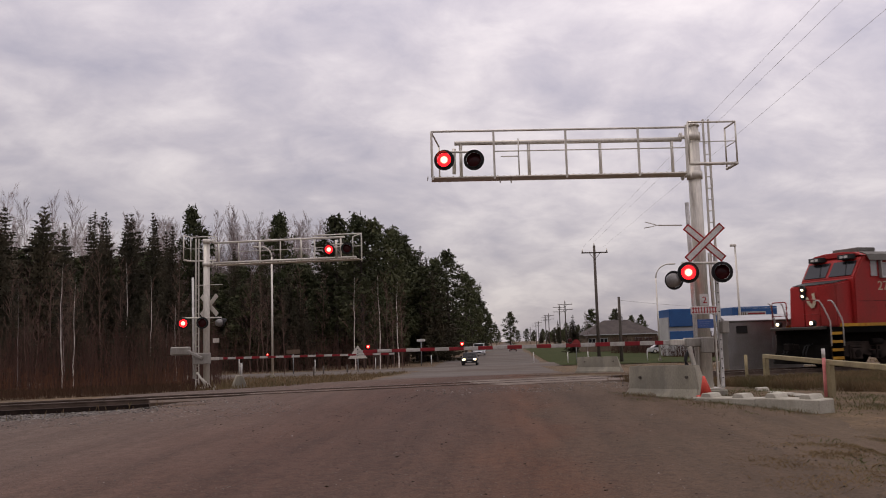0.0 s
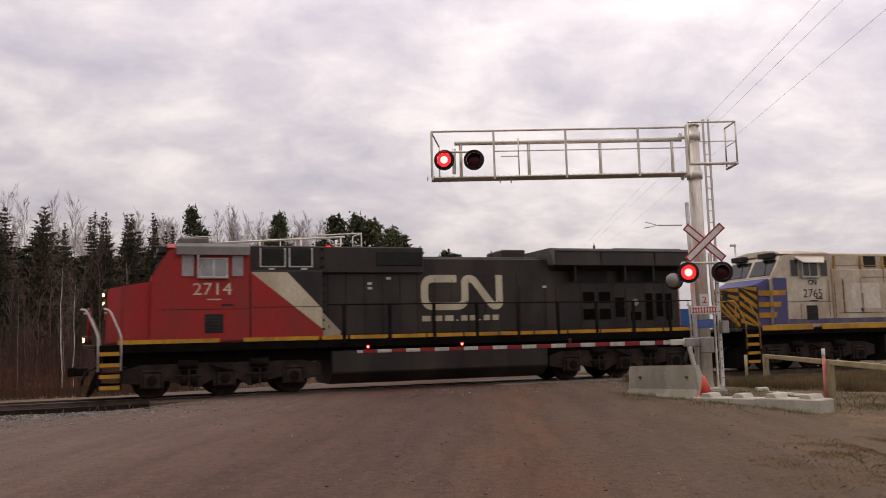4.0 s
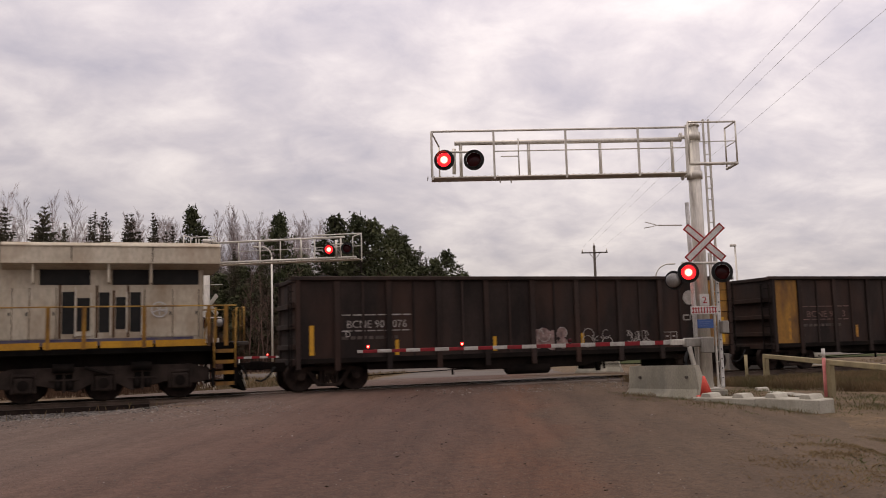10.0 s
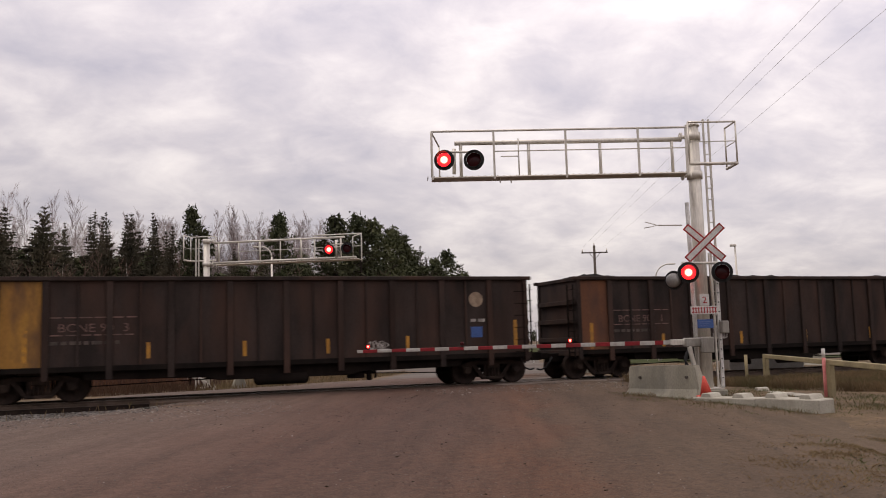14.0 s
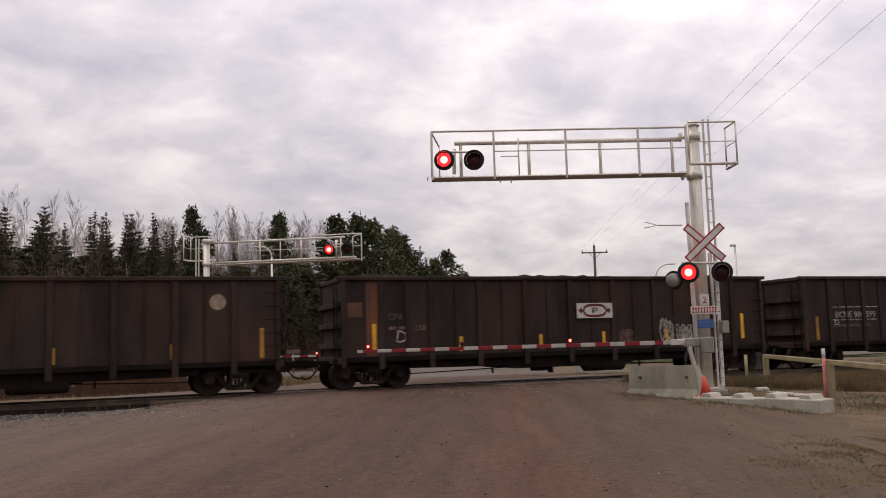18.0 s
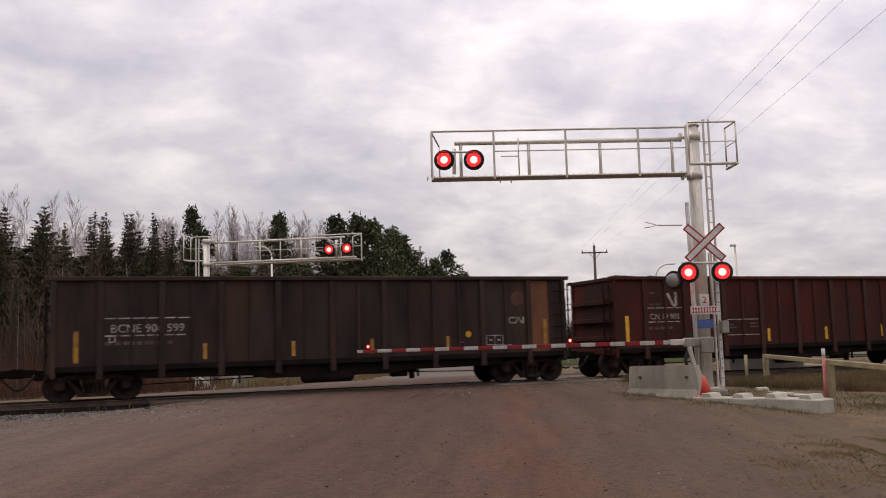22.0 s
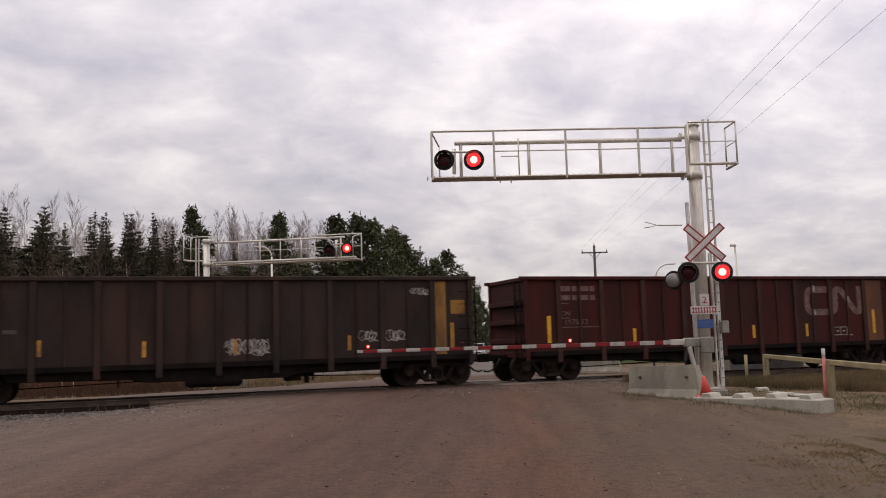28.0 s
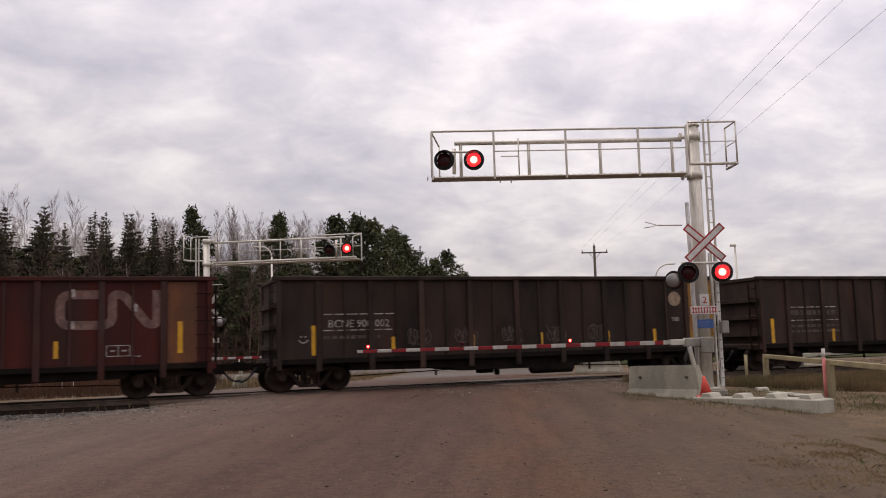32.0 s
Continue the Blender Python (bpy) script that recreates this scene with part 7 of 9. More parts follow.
    part("upper_cabinet", boxes((5.12, -1.25, 3.84, 9.45, 1.25, 4.5)), "loco_grey", g, bevel=0.03)
    for a, b, z0, z1 in ((6.05, 7.5, 2.3, 3.3), (7.9, 8.85, 2.25, 3.3)):
        part("repaint_patch", boxes((a, -1.466, z0, b, -1.461, z1)), "loco_pale", g, "paler repainted patch")
    for a, b in ((6.93, 7.62), (7.88, 8.55)):
        fr = part("louvre_frame", boxes((a, -1.28, 3.92, b, -1.24, 4.44)), "loco_grey", g, bevel=0.008)
        part("louvre", boxes((a + 0.03, -1.29, 3.95, b - 0.03, -1.272, 4.41)), "grille", fr, "dark louvre")
    for x in (5.32, 6.62, 7.79, 8.88):
        part("roof_rail_post", boxes((x - 0.05, -1.46, 3.55, x + 0.05, -1.41, 4.38)), "rail_yellow", g)
    for z in (4.38, 4.0):
        part("roof_rail", rods(((5.2, -1.44, z), (9.2, -1.44, z), 0.016), n=6), "rail_yellow", g)
    part("roof_rail", rods(((9.2, -1.44, 4.38), (10.3, -1.2, 3.6), 0.014), n=6), "rail_yellow", g)
    for z, x0, x1 in ((2.12, 5.35, 8.85), (3.52, 6.6, 8.85)):
        part("cabinet_seam", boxes((x0, -1.47, z, x1, -1.46, z + 0.02)), "seam", g)
    for x in (6.55, 5.62):
        part("cabinet_seam", boxes((x, -1.47, 2.14, x + 0.018, -1.46, 3.5)), "seam", g)
    for x in (6.5, 7.75):
        part("hinge", boxes((x, -1.49, 2.2, x + 0.05, -1.46, 2.32)), "black_paint", g)
    part("blue_band", boxes((2.9, -1.468, 1.74, 8.92, -1.461, 1.93)), "band_blue", g, "faded blue band")
    part("hood", boxes((8.9, -1.0, 1.6, 20.95, 1.0, 4.42)), "loco_grey", g, "dirty grey engine hood", bevel=0.04)
    part("blue_band", boxes((8.92, -1.012, 1.62, 20.7, -1.003, 1.8)), "band_blue", g, "faded blue band")
    part("upper_cabinet", boxes((9.4, -1.02, 4.2, 10.92, 1.02, 4.54)), "loco_grey", g, bevel=0.03)
    part("hatch", boxes((10.02, -1.04, 3.9, 10.56, -0.99, 4.36)), "grille", g, "open dark hatch")
    part("access_box", boxes((9.62, -1.2, 3.2, 10.82, -1.0, 3.66)), "loco_pale", g, bevel=0.02)
    doors(g, [9.5, 9.95, 10.35, 10.7], 1.82, 3.15, -1.0, "loco_grey")
    doors(g, [10.85, 11.37, 11.78, 12.29, 12.8, 13.23, 13.72], 1.82, 4.3, -1.0, "loco_grey")
    doors(g, [13.79, 14.2, 14.65, 15.09], 1.82, 3.86, -1.0, "loco_grey")
    for a, b in ((11.4, 12.25), (12.35, 13.68), (13.8, 14.6)):
        part("rust_patch", boxes((a, -1.03, 3.0, b, -1.0232, 3.5)), "loco_tan", g, "tan weathered patch")
    doors(g, [15.3, 15.75, 16.2, 16.9], 1.82, 3.25, -1.0, "loco_grey")
    for a, b, z0, z1 in ((17.05, 17.38, 1.95, 3.16), (17.45, 17.8, 2.02, 2.98), (18.04, 18.33, 1.98, 3.14), (18.5, 18.78, 2.06, 3.0), (18.9, 19.2, 1.98, 3.14)):
        part("door_opening", boxes((a, -1.012, z0, b, -1.001, z1)), "grille", g, "dark screened opening", bevel=0.004)
        part("rust_streak", boxes((a - 0.09, -1.008, 1.82, a - 0.02, -1.0012, z1 + 0.2)), "rust_run", g, "rusty streak beside the opening")
        part("door_frame", boxes((b + 0.01, -1.05, z0 - 0.1, b + 0.05, -1.0, z1 + 0.15)), "loco_pale", g)
    part("door_shelf", boxes((17.42, -1.04, 1.88, 17.82, -1.0, 2.0)), "loco_pale", g)
    doors(g, [19.3, 20.1, 20.85], 1.82, 3.2, -1.0, "loco_grey")
    bm = bmesh.new()
    for k in range(16):
        a, b = k * math.tau / 16, (k + 1) * math.tau / 16
        ink(bm, (19.72 + 0.22 * math.cos(a), 2.62 + 0.22 * math.sin(a)), (19.72 + 0.22 * math.cos(b), 2.62 + 0.22 * math.sin(b)), 0.04, -1.05)
        if k % 3 == 0:
            ink(bm, (19.72, 2.62), (19.72 + 0.2 * math.cos(a), 2.62 + 0.2 * math.sin(a)), 0.03, -1.052)
    part("hand_brake_wheel", bm, "plate_white", g, "pale hand brake wheel")
    rnd = random.Random(19)
    for x in [9.52, 9.97, 10.37, 10.72, 10.87, 11.39, 11.8, 12.31, 12.82, 13.25, 13.74, 14.22, 14.67, 15.12, 15.77, 16.22, 16.92, 20.12]:
        z1 = rnd.uniform(2.1, 3.1)
        part("rust_streak", boxes((x - rnd.uniform(0.015, 0.03), -1.026, 1.84, x - 0.012, -1.0228, z1)), "rust_run", g, "rusty streak along a door seam")
    for x, z0, z1 in ((5.2, 1.95, 3.3), (5.66, 2.14, 3.4), (6.6, 2.14, 2.9), (7.75, 3.3, 3.86), (8.86, 1.95, 3.8), (3.5, 1.95, 2.5), (4.9, 2.0, 3.4)):
        part("rust_streak", boxes((x, -1.4705, z0, x + 0.03, -1.4672, z1)), "rust_run", g, "thin rusty streak")
    for x in (10.86, 12.29, 13.74):
        part("door_gap", boxes((x - 0.028, -1.03, 1.82, x + 0.028, -1.0, 4.3)), "seam", g, "dark gap between hood sections")
    part("hood_roof", boxes((10.9, -0.85, 4.4, 15.3, 0.85, 4.47)), "loco_grey", g, bevel=0.03)
    part("roof_hatch", boxes((13.75, -0.9, 4.4, 15.2, 0.9, 4.52)), "loco_tan", g, bevel=0.03)
    horns(g, 14.0, 4.5)
    radiator(g, "loco_grey", 15.05, 21.45)
    walkway_rails(g, [9.96, 11.15, 12.66, 14.22, 15.38, 16.72, 17.66, 19.28, 21.1, 21.6], 2.7, "rail_yellow", 8.95, 21.9, posts_of="post_ochre")
    lamp = part("headlight", rods(((1.11, 0.0, 3.0), (1.21, 0.0, 3.0), 0.14), ((1.11, 0.0, 2.76), (1.21, 0.0, 2.76), 0.14), n=16), "black_paint", g, "unlit headlights on the nose")
    part("rear_hood_end", boxes((20.94, -1.0, 1.7, 20.98, 1.0, 4.0)), "loco_grey", g)
    return g


loco_dark()
loco_light()
# ---- trees, brush and grass ----
M.update({
    "needles": mat("needles", (0.039, 0.037, 0.022), (0.070, 0.056, 0.035), rough=0.85, scale=0.7, fine=6, bump=0.0, rnd=0.35),
    "pine_needles": mat("pine_needles", (0.043, 0.052, 0.022), (0.075, 0.076, 0.035), rough=0.85, scale=0.7, fine=6, bump=0.0, rnd=0.3),
    "bark": mat("bark", (0.075, 0.060, 0.050), (0.045, 0.036, 0.03), rough=0.95, scale=3, fine=20, bump=0.5, streak=3, rnd=0.25),
    "birch_bark": mat("birch_bark", (0.78, 0.71, 0.64), (0.6, 0.53, 0.47), rough=0.85, scale=2.5, fine=14, bump=0.2, dirt=(0.10, 0.08, 0.07), dirt_amount=0.5, dirt_scale=3, rnd=0.2),
    "twig": mat("twig", (0.37, 0.305, 0.295), (0.27, 0.22, 0.21), rough=0.95, scale=1, fine=10, bump=0.0, rnd=0.2),
    "brown_twig": mat("brown_twig", (0.17, 0.106, 0.084), (0.10, 0.064, 0.052), rough=0.95, scale=1, fine=10, bump=0.0, rnd=0.25),
    "brush": mat("brush", (0.110, 0.062, 0.048), (0.064, 0.038, 0.030), rough=0.95, scale=0.8, fine=8, bump=0.0, spec=0.05),
    "red_brush": mat("red_brush", (0.15, 0.07, 0.04), (0.10, 0.052, 0.033), rough=0.95, scale=0.8, fine=8, bump=0.0, spec=0.05),
    "dead_grass": mat("dead_grass", (0.21, 0.142, 0.075), (0.13, 0.09, 0.048), rough=0.95, scale=0.8, fine=6, bump=0.0, dirt=(0.07, 0.075, 0.03), dirt_amount=0.6, dirt_scale=0.5),
    "red_grass": mat("red_grass", (0.088, 0.047, 0.030), (0.056, 0.034, 0.023), rough=0.95, scale=0.5, fine=6, bump=0.0, spec=0.05, dirt=(0.075, 0.055, 0.032), dirt_amount=0.5, dirt_scale=0.4),
    "straw": mat("straw", (0.26, 0.18, 0.092), (0.17, 0.12, 0.062), rough=0.95, scale=0.8, fine=6, bump=0.0, spec=0.1, dirt=(0.075, 0.075, 0.03), dirt_amount=0.5, dirt_scale=0.6),
    "green_grass": mat("green_grass", (0.075, 0.095, 0.03), (0.11, 0.10, 0.045), rough=0.95, scale=0.8, fine=6, bump=0.0),
    "lawn": mat("lawn", (0.036, 0.046, 0.016), (0.050, 0.054, 0.021), spec=0.05, rough=1.0, scale=0.3, fine=12, bump=0.3),
})


def mesh_from(name, verts, faces, material):
    me = bpy.data.meshes.new(name)
    me.from_pydata(verts, [], faces)
    me.materials.append(M[material])
    return me


def stick(verts, faces, a, b, r0, r1, n=4):
    a, b = Vector(a), Vector(b)
    q = (b - a).to_track_quat("Z", "Y")
    k = len(verts)
    for p, r in ((a, r0), (b, r1)):
        for i in range(n):
            verts.append(tuple(p + q @ Vector((r * math.cos(i * math.tau / n), r * math.sin(i * math.tau / n), 0))))
    for i in range(n):
        faces.append((k + i, k + (i + 1) % n, k + n + (i + 1) % n, k + n + i))


def spruce(seed, h=10.0, wide=1.0, gap=0.0):
    """A spruce 10 m high: a straight trunk, a spire, and tiers of drooping boughs hung with needle sprays."""
    rnd = random.Random(seed)
    t = thing("spruce_tree", "dark green spruce with drooping boughs", "tree", "trees of the wood")
    tv, tf, cv, cf = [], [], [], []
    bend = [Vector((0, 0, 0))]
    for k in range(8):
        z = h * (k + 1) / 8
        bend.append(Vector((rnd.uniform(-0.04, 0.04), rnd.uniform(-0.04, 0.04), z)))
        stick(tv, tf, bend[-2], bend[-1], 0.13 * (1 - k / 8.2), 0.13 * (1 - (k + 1) / 8.2), 6)

    def spray(p, d, ln, w, fall):
        k = len(cv)
        s = (Vector((-d.y, d.x, 0)) * rnd.uniform(-0.8, 0.8) + Vector((0, 0, 1))).normalized() * w
        tip = p + d * ln + Vector((0, 0, -fall))
        cv.extend((tuple(p - s), tuple(p + s), tuple(tip)))
        cf.append((k, k + 1, k + 2))

    z = h * (0.06 + gap)
    lop = rnd.uniform(0, 6.3)
    while z < h * 0.99:
        u = z / h
        full = wide * (2.0 * (1 - u) ** 0.9 + 0.03)
        if u < 0.2:
            full *= 0.55 + 2.2 * u
        n = 7 if u < 0.6 else 6 if u < 0.85 else 4
        turn = rnd.uniform(0, 6.3)
        tier = rnd.uniform(0.62, 1.1)
        for b in range(n):
            a = turn + b * math.tau / n + rnd.uniform(-0.3, 0.3)
            ln = full * tier * rnd.uniform(0.5, 1.35) * (1 + 0.2 * math.cos(a - lop))
            d = Vector((math.cos(a), math.sin(a), 0))
            sag = 0.42 * (1 - u) + 0.1 if u < 0.88 else -0.5
            segs = max(2, min(6, int(ln / 0.24)))
            last = Vector((0, 0, z))
            for i in range(segs):
                f = (i + 1) / segs
                p = Vector((0, 0, z)) + d * ln * f + Vector((0, 0, -sag * ln * f + 0.25 * ln * f * f))
                w = 0.05 + 0.16 * ln * (1.15 - f)
                k = len(cv)
                side = Vector((-d.y, d.x, 0))
                for sg in (-1, 1):
                    spray(last.lerp(p, rnd.random()), (d * rnd.uniform(0.3, 0.9) + side * sg).normalized(), w * rnd.uniform(1.0, 2.0) * min(1.0, 0.3 + ln), 0.085 * min(1.0, 0.35 + ln), rnd.uniform(0.05, 0.3) * min(1.0, ln))
                # needles hanging under the bough
                cv.extend((tuple(last), tuple(p), tuple(last.lerp(p, 0.6) + Vector((rnd.uniform(-0.06, 0.06), rnd.uniform(-0.06, 0.06), -rnd.uniform(0.18, 0.42) * min(1.0, 0.15 + ln))))))
                cf.append((k + 6, k + 7, k + 8))
                cv.extend((tuple(last), tuple(p + Vector((0, 0, 0.02))), tuple(last.lerp(p, 0.5) + side * rnd.uniform(-0.12, 0.12) + Vector((0, 0, 0.07)))))
                cf.append((k + 9, k + 10, k + 11))
                last = p
            spray(last, d, 0.1 + 0.16 * ln, 0.03 + 0.04 * min(1.0, ln), 0.02)
        z += h * rnd.uniform(0.012, 0.026)
    part("trunk", mesh_from("trunk", tv, tf, "bark"), "bark", t, "rough dark bark")
    part("crown", mesh_from("crown", cv, cf, "needles"), "needles", t, "dense dark needles")
    return t


def pine(seed, h=10.0):
    """A pine 10 m high with a bare lower trunk and an uneven crown of needle clumps."""
    rnd = random.Random(seed)
    t = thing("pine_tree", "tall pine with an uneven clumped green crown", "tree", "trees of the wood")
    tv, tf, cv, cf = [], [], [], []
    last = Vector((0, 0, 0))
    for k in range(8):
        p = Vector((rnd.uniform(-0.08, 0.08), rnd.uniform(-0.08, 0.08), h * (k + 1) / 8.2))
        stick(tv, tf, last, p, 0.16 * (1 - k / 8.6), 0.16 * (1 - (k + 1) / 8.6), 7)
        last = p
    for k in range(92):
        u = 0.14 + 0.84 * (k / 92) ** 0.85
        reach = (1.75 * (1 - (u - 0.45) ** 2 * 2.2) if u > 0.3 else 1.35) * rnd.uniform(0.35, 1.0)
        if u > 0.85:
            reach *= 0.55
        a = rnd.uniform(0, math.tau)
        c = Vector((math.cos(a) * reach, math.sin(a) * reach, h * u + rnd.uniform(-0.1, 0.3)))
        stick(tv, tf, (0, 0, h * u - 0.25 * reach), c, 0.035, 0.012, 3)
        size = rnd.uniform(0.36, 0.68) * (0.8 if u > 0.85 else 1.0)
        for j in range(40):
            v = Vector((rnd.gauss(0, 1), rnd.gauss(0, 1), rnd.gauss(0, 0.7))).normalized() * size * rnd.uniform(0.3, 1.1)
            p = c + v
            o = Vector((rnd.uniform(-1, 1), rnd.uniform(-1, 1), rnd.uniform(-0.4, 1))).normalized()
            s = o.cross(v.normalized() + Vector((0.01, 0.02, 0.03)))
            q = len(cv)
            ln = rnd.uniform(0.2, 0.38)
            cv.extend((tuple(p - s * 0.095), tuple(p + s * 0.095), tuple(p + o * ln)))
            cf.append((q, q + 1, q + 2))
    part("trunk", mesh_from("trunk", tv, tf, "bark"), "bark", t, "rough brown bark")
    part("crown", mesh_from("crown", cv, cf, "pine_needles"), "pine_needles", t, "clumped green needles")
    return t


def bare_tree(seed, h=10.0, bark="twig", name="bare_tree", label="leafless grey aspen with fine upright twigs", limbs=30, spread_out=0.5, twig="twig", fine=0.0105):
    rnd = random.Random(seed)
    t = thing(name, label, "tree", "trees of the wood")
    tv, tf, cv, cf = [], [], [], []
    pts = [Vector((0, 0, 0))]
    for k in range(9):
        pts.append(Vector((pts[-1].x + rnd.uniform(-0.09, 0.09), pts[-1].y + rnd.uniform(-0.09, 0.09), h * (k + 1) / 9)))
        stick(tv, tf, pts[-2], pts[-1], 0.062 * (1 - k / 9.6), 0.062 * (1 - (k + 1) / 9.6), 6)

    def grow(p, d, ln, r, depth):
        q = p + d * ln
        stick(cv, cf, p, q, r, r * 0.5, 3)
        if depth == 0:
            return
        for _ in range(5 if depth == 1 else 6):
            f = rnd.uniform(0.2, 1.0)
            nd = (d + Vector((rnd.uniform(-0.5, 0.5), rnd.uniform(-0.5, 0.5), rnd.uniform(0.1, 0.6)))).normalized()
            grow(p.lerp(q, f), nd, ln * rnd.uniform(0.3, 0.6), r * 0.65, depth - 1)

    for k in range(limbs):
        u = 0.32 + 0.66 * k / limbs
        i = min(8, int(u * 9))
        p = pts[i].lerp(pts[i + 1], u * 9 - i)
        a = rnd.uniform(0, math.tau)
        d = Vector((math.cos(a) * spread_out * 1.7, math.sin(a) * spread_out * 1.7, 1.0)).normalized()
        grow(p, d, h * (0.13 * (1.1 - u) + 0.045) * rnd.uniform(0.6, 1.3), fine, 2)
    part("trunk", mesh_from("trunk", tv, tf, bark), bark, t)
    part("twig_crown", mesh_from("twig_crown", cv, cf, twig), twig, t, "fine leafless twigs")
    return t


SPRUCES = [spruce(101), spruce(102, wide=0.85), spruce(103, wide=1.2), spruce(104, wide=0.7, gap=0.05)]
PINES = [pine(201), pine(202), pine(203)]
BARES = [bare_tree(301, limbs=64, spread_out=0.3, fine=0.006), bare_tree(302, limbs=72, spread_out=0.26, fine=0.006), bare_tree(303, limbs=56, spread_out=0.36, fine=0.0065)]
YOUNG = [bare_tree(321, bark="brown_twig", twig="brown_twig", label="young leafless tree with brown twigs", limbs=22), bare_tree(322, bark="twig", twig="brown_twig", label="young leafless tree with brown twigs", limbs=18)]
BIRCHES = [bare_tree(311, bark="birch_bark", name="birch_tree", label="slender leafless birch with a white trunk", limbs=13, spread_out=0.35, twig="brown_twig"), bare_tree(312, bark="birch_bark", name="birch_tree", label="slender leafless birch with a white trunk", limbs=12, spread_out=0.4, twig="brown_twig")]
used = set()
tree_rnd = random.Random(77)


def plant(kinds, x, y, h, fat=1.0, i=None):
    """Sets a tree of a kind, h metres high, on the land."""
    src = kinds[tree_rnd.randrange(len(kinds)) if i is None else i]
    k = h / 10.0
    m = Matrix.Translation((x, y, land(x, y) - 0.1)) @ pose(0, 0, 0, tree_rnd.uniform(-1.5, 1.5), tree_rnd.uniform(-1.5, 1.5), tree_rnd.uniform(0, 360)) @ Matrix.Diagonal((k * fat, k * fat, k, 1))
    if src.name not in used:
        used.add(src.name)
        src.matrix_basis = m
        return src
    return copy_thing(src, m @ Matrix.Diagonal(tuple(1 / v for v in src.scale) + (1,)))


def farther(x, y, h, k=1.22):
    """The same tree seen from the tripod, k times as far away."""
    return x * k, EYE.y + (y - EYE.y) * k, (h - 2.5) * k + 2.5


# the edge of the wood
for i, (x, y, h, w) in enumerate(((-8.8, 50.4, 14.7, 1.2), (-5.8, 47.2, 14.4, 1.25), (-4.9, 61.9, 14.7, 0.85), (-2.5, 65.1, 16.5, 0.8), (-1.2, 62.5, 16.0, 0.85), (1.0, 61.7, 16.0, 0.85),
                                  (2.3, 67.7, 15.4, 0.8), (3.2, 60.9, 15.8, 0.9), (4.6, 58.4, 14.0, 0.9), (11.1, 62.6, 12.9, 0.8))):
    plant(SPRUCES, *farther(x, y, h), w * 1.25, i=i % 4)
for i, (x, y, h, w) in enumerate(((-6.9, 62.4, 17.1, 0.95), (-10.2, 59.4, 16.0, 1.0), (-5.0, 70.3, 16.4, 0.7), (-2.5, 72.4, 18.2, 0.75), (-1.0, 73.0, 17.9, 0.7), (1.1, 73.2, 18.2, 0.75), (3.9, 73.3, 18.0, 0.8), (5.0, 66.7, 15.7, 0.85))):
    plant(SPRUCES, x, y, h, w, i=(2, 0, 1, 3, 0, 2, 1, 0)[i])
for x, y, h in ((29.5, 89.4, 19.1), (47.8, 112.6, 19.3), (52.6, 121.7, 17.7)):
    plant(SPRUCES, x, y, h, 0.9)
for x, y, h in ((8.2, 71.6, 18.2), (17.1, 70.5, 17.6)):
    plant(PINES, *farther(x, y, h), 0.8)
for x, y, h in ((27.3, 85.8, 19.9), (27.9, 75.0, 18.5), (32.1, 84.1, 19.2), (35.8, 89.2, 18.9), (39.5, 96.4, 19.0), (55.8, 120.4, 19.2), (57.8, 130.4, 18.9), (73.6, 156.8, 18.3), (86.1, 184.2, 19.1), (111.0, 239.4, 18.3), (140.5, 303.8, 16.3), (170.4, 368.0, 14.2), (209.2, 450.4, 12.6)):
    plant(PINES, x, y, h, 1.05)
for x, y, h in ((-11.8, 80.9, 20.9), (-10.1, 78.2, 19.7), (-6.6, 74.8, 19.4), (-4.4, 73.0, 19.1), (11.3, 76.9, 18.8), (11.7, 72.5, 17.9), (13.7, 78.1, 19.0), (14.5, 75.8, 17.7), (22.8, 81.2, 18.7), (25.0, 86.8, 18.8), (20.5, 79.9, 18.2)):
    plant(BARES, *farther(x, y, h, 1.45))
# the body of the wood behind them
for k in range(270):
    u = tree_rnd.random()
    x, y = -40 + 84 * u, tree_rnd.uniform(74, 118)
    if x > 22:
        y += 14
    d = math.hypot(x, y - EYE.y)
    plant(SPRUCES if tree_rnd.random() < 0.55 else PINES, x, y, d * tree_rnd.uniform(0.08, 0.128), tree_rnd.uniform(1.2, 1.6))
for k in range(175):
    x = -36 + 72 * tree_rnd.random()
    y = tree_rnd.uniform(94, 122) + (10 if x > 20 else 0)
    plant(BARES, x, y, math.hypot(x, y - EYE.y) * tree_rnd.uniform(0.125, 0.163), 1.2)
for k in range(24):
    x = -24 + 42 * tree_rnd.random()
    y = tree_rnd.uniform(84, 104)
    plant(SPRUCES, x, y, math.hypot(x, y - EYE.y) * tree_rnd.uniform(0.112, 0.135), tree_rnd.uniform(1.0, 1.3))
# leafless brown trees along the front of the wood
for k in range(46):
    x = -30 + 62 * tree_rnd.random()
    y = tree_rnd.uniform(50, 74) + (8 if x > 14 else 0)
    plant(YOUNG, x, y, tree_rnd.uniform(7.0, 13.0), 0.9, i=0)
# along the left side of the road, into the distance
for k in range(130):
    a = 112 * 1.0125 ** k * tree_rnd.uniform(0.95, 1.05)
    off = -tree_rnd.uniform(14.5, 38)
    p = ROAD_AT + ROAD_DIR * (a - 31) + ROAD_RIGHT * off
    plant(PINES if k % 3 else SPRUCES, p.x, p.y, tree_rnd.uniform(8, 16.5), 1.25)
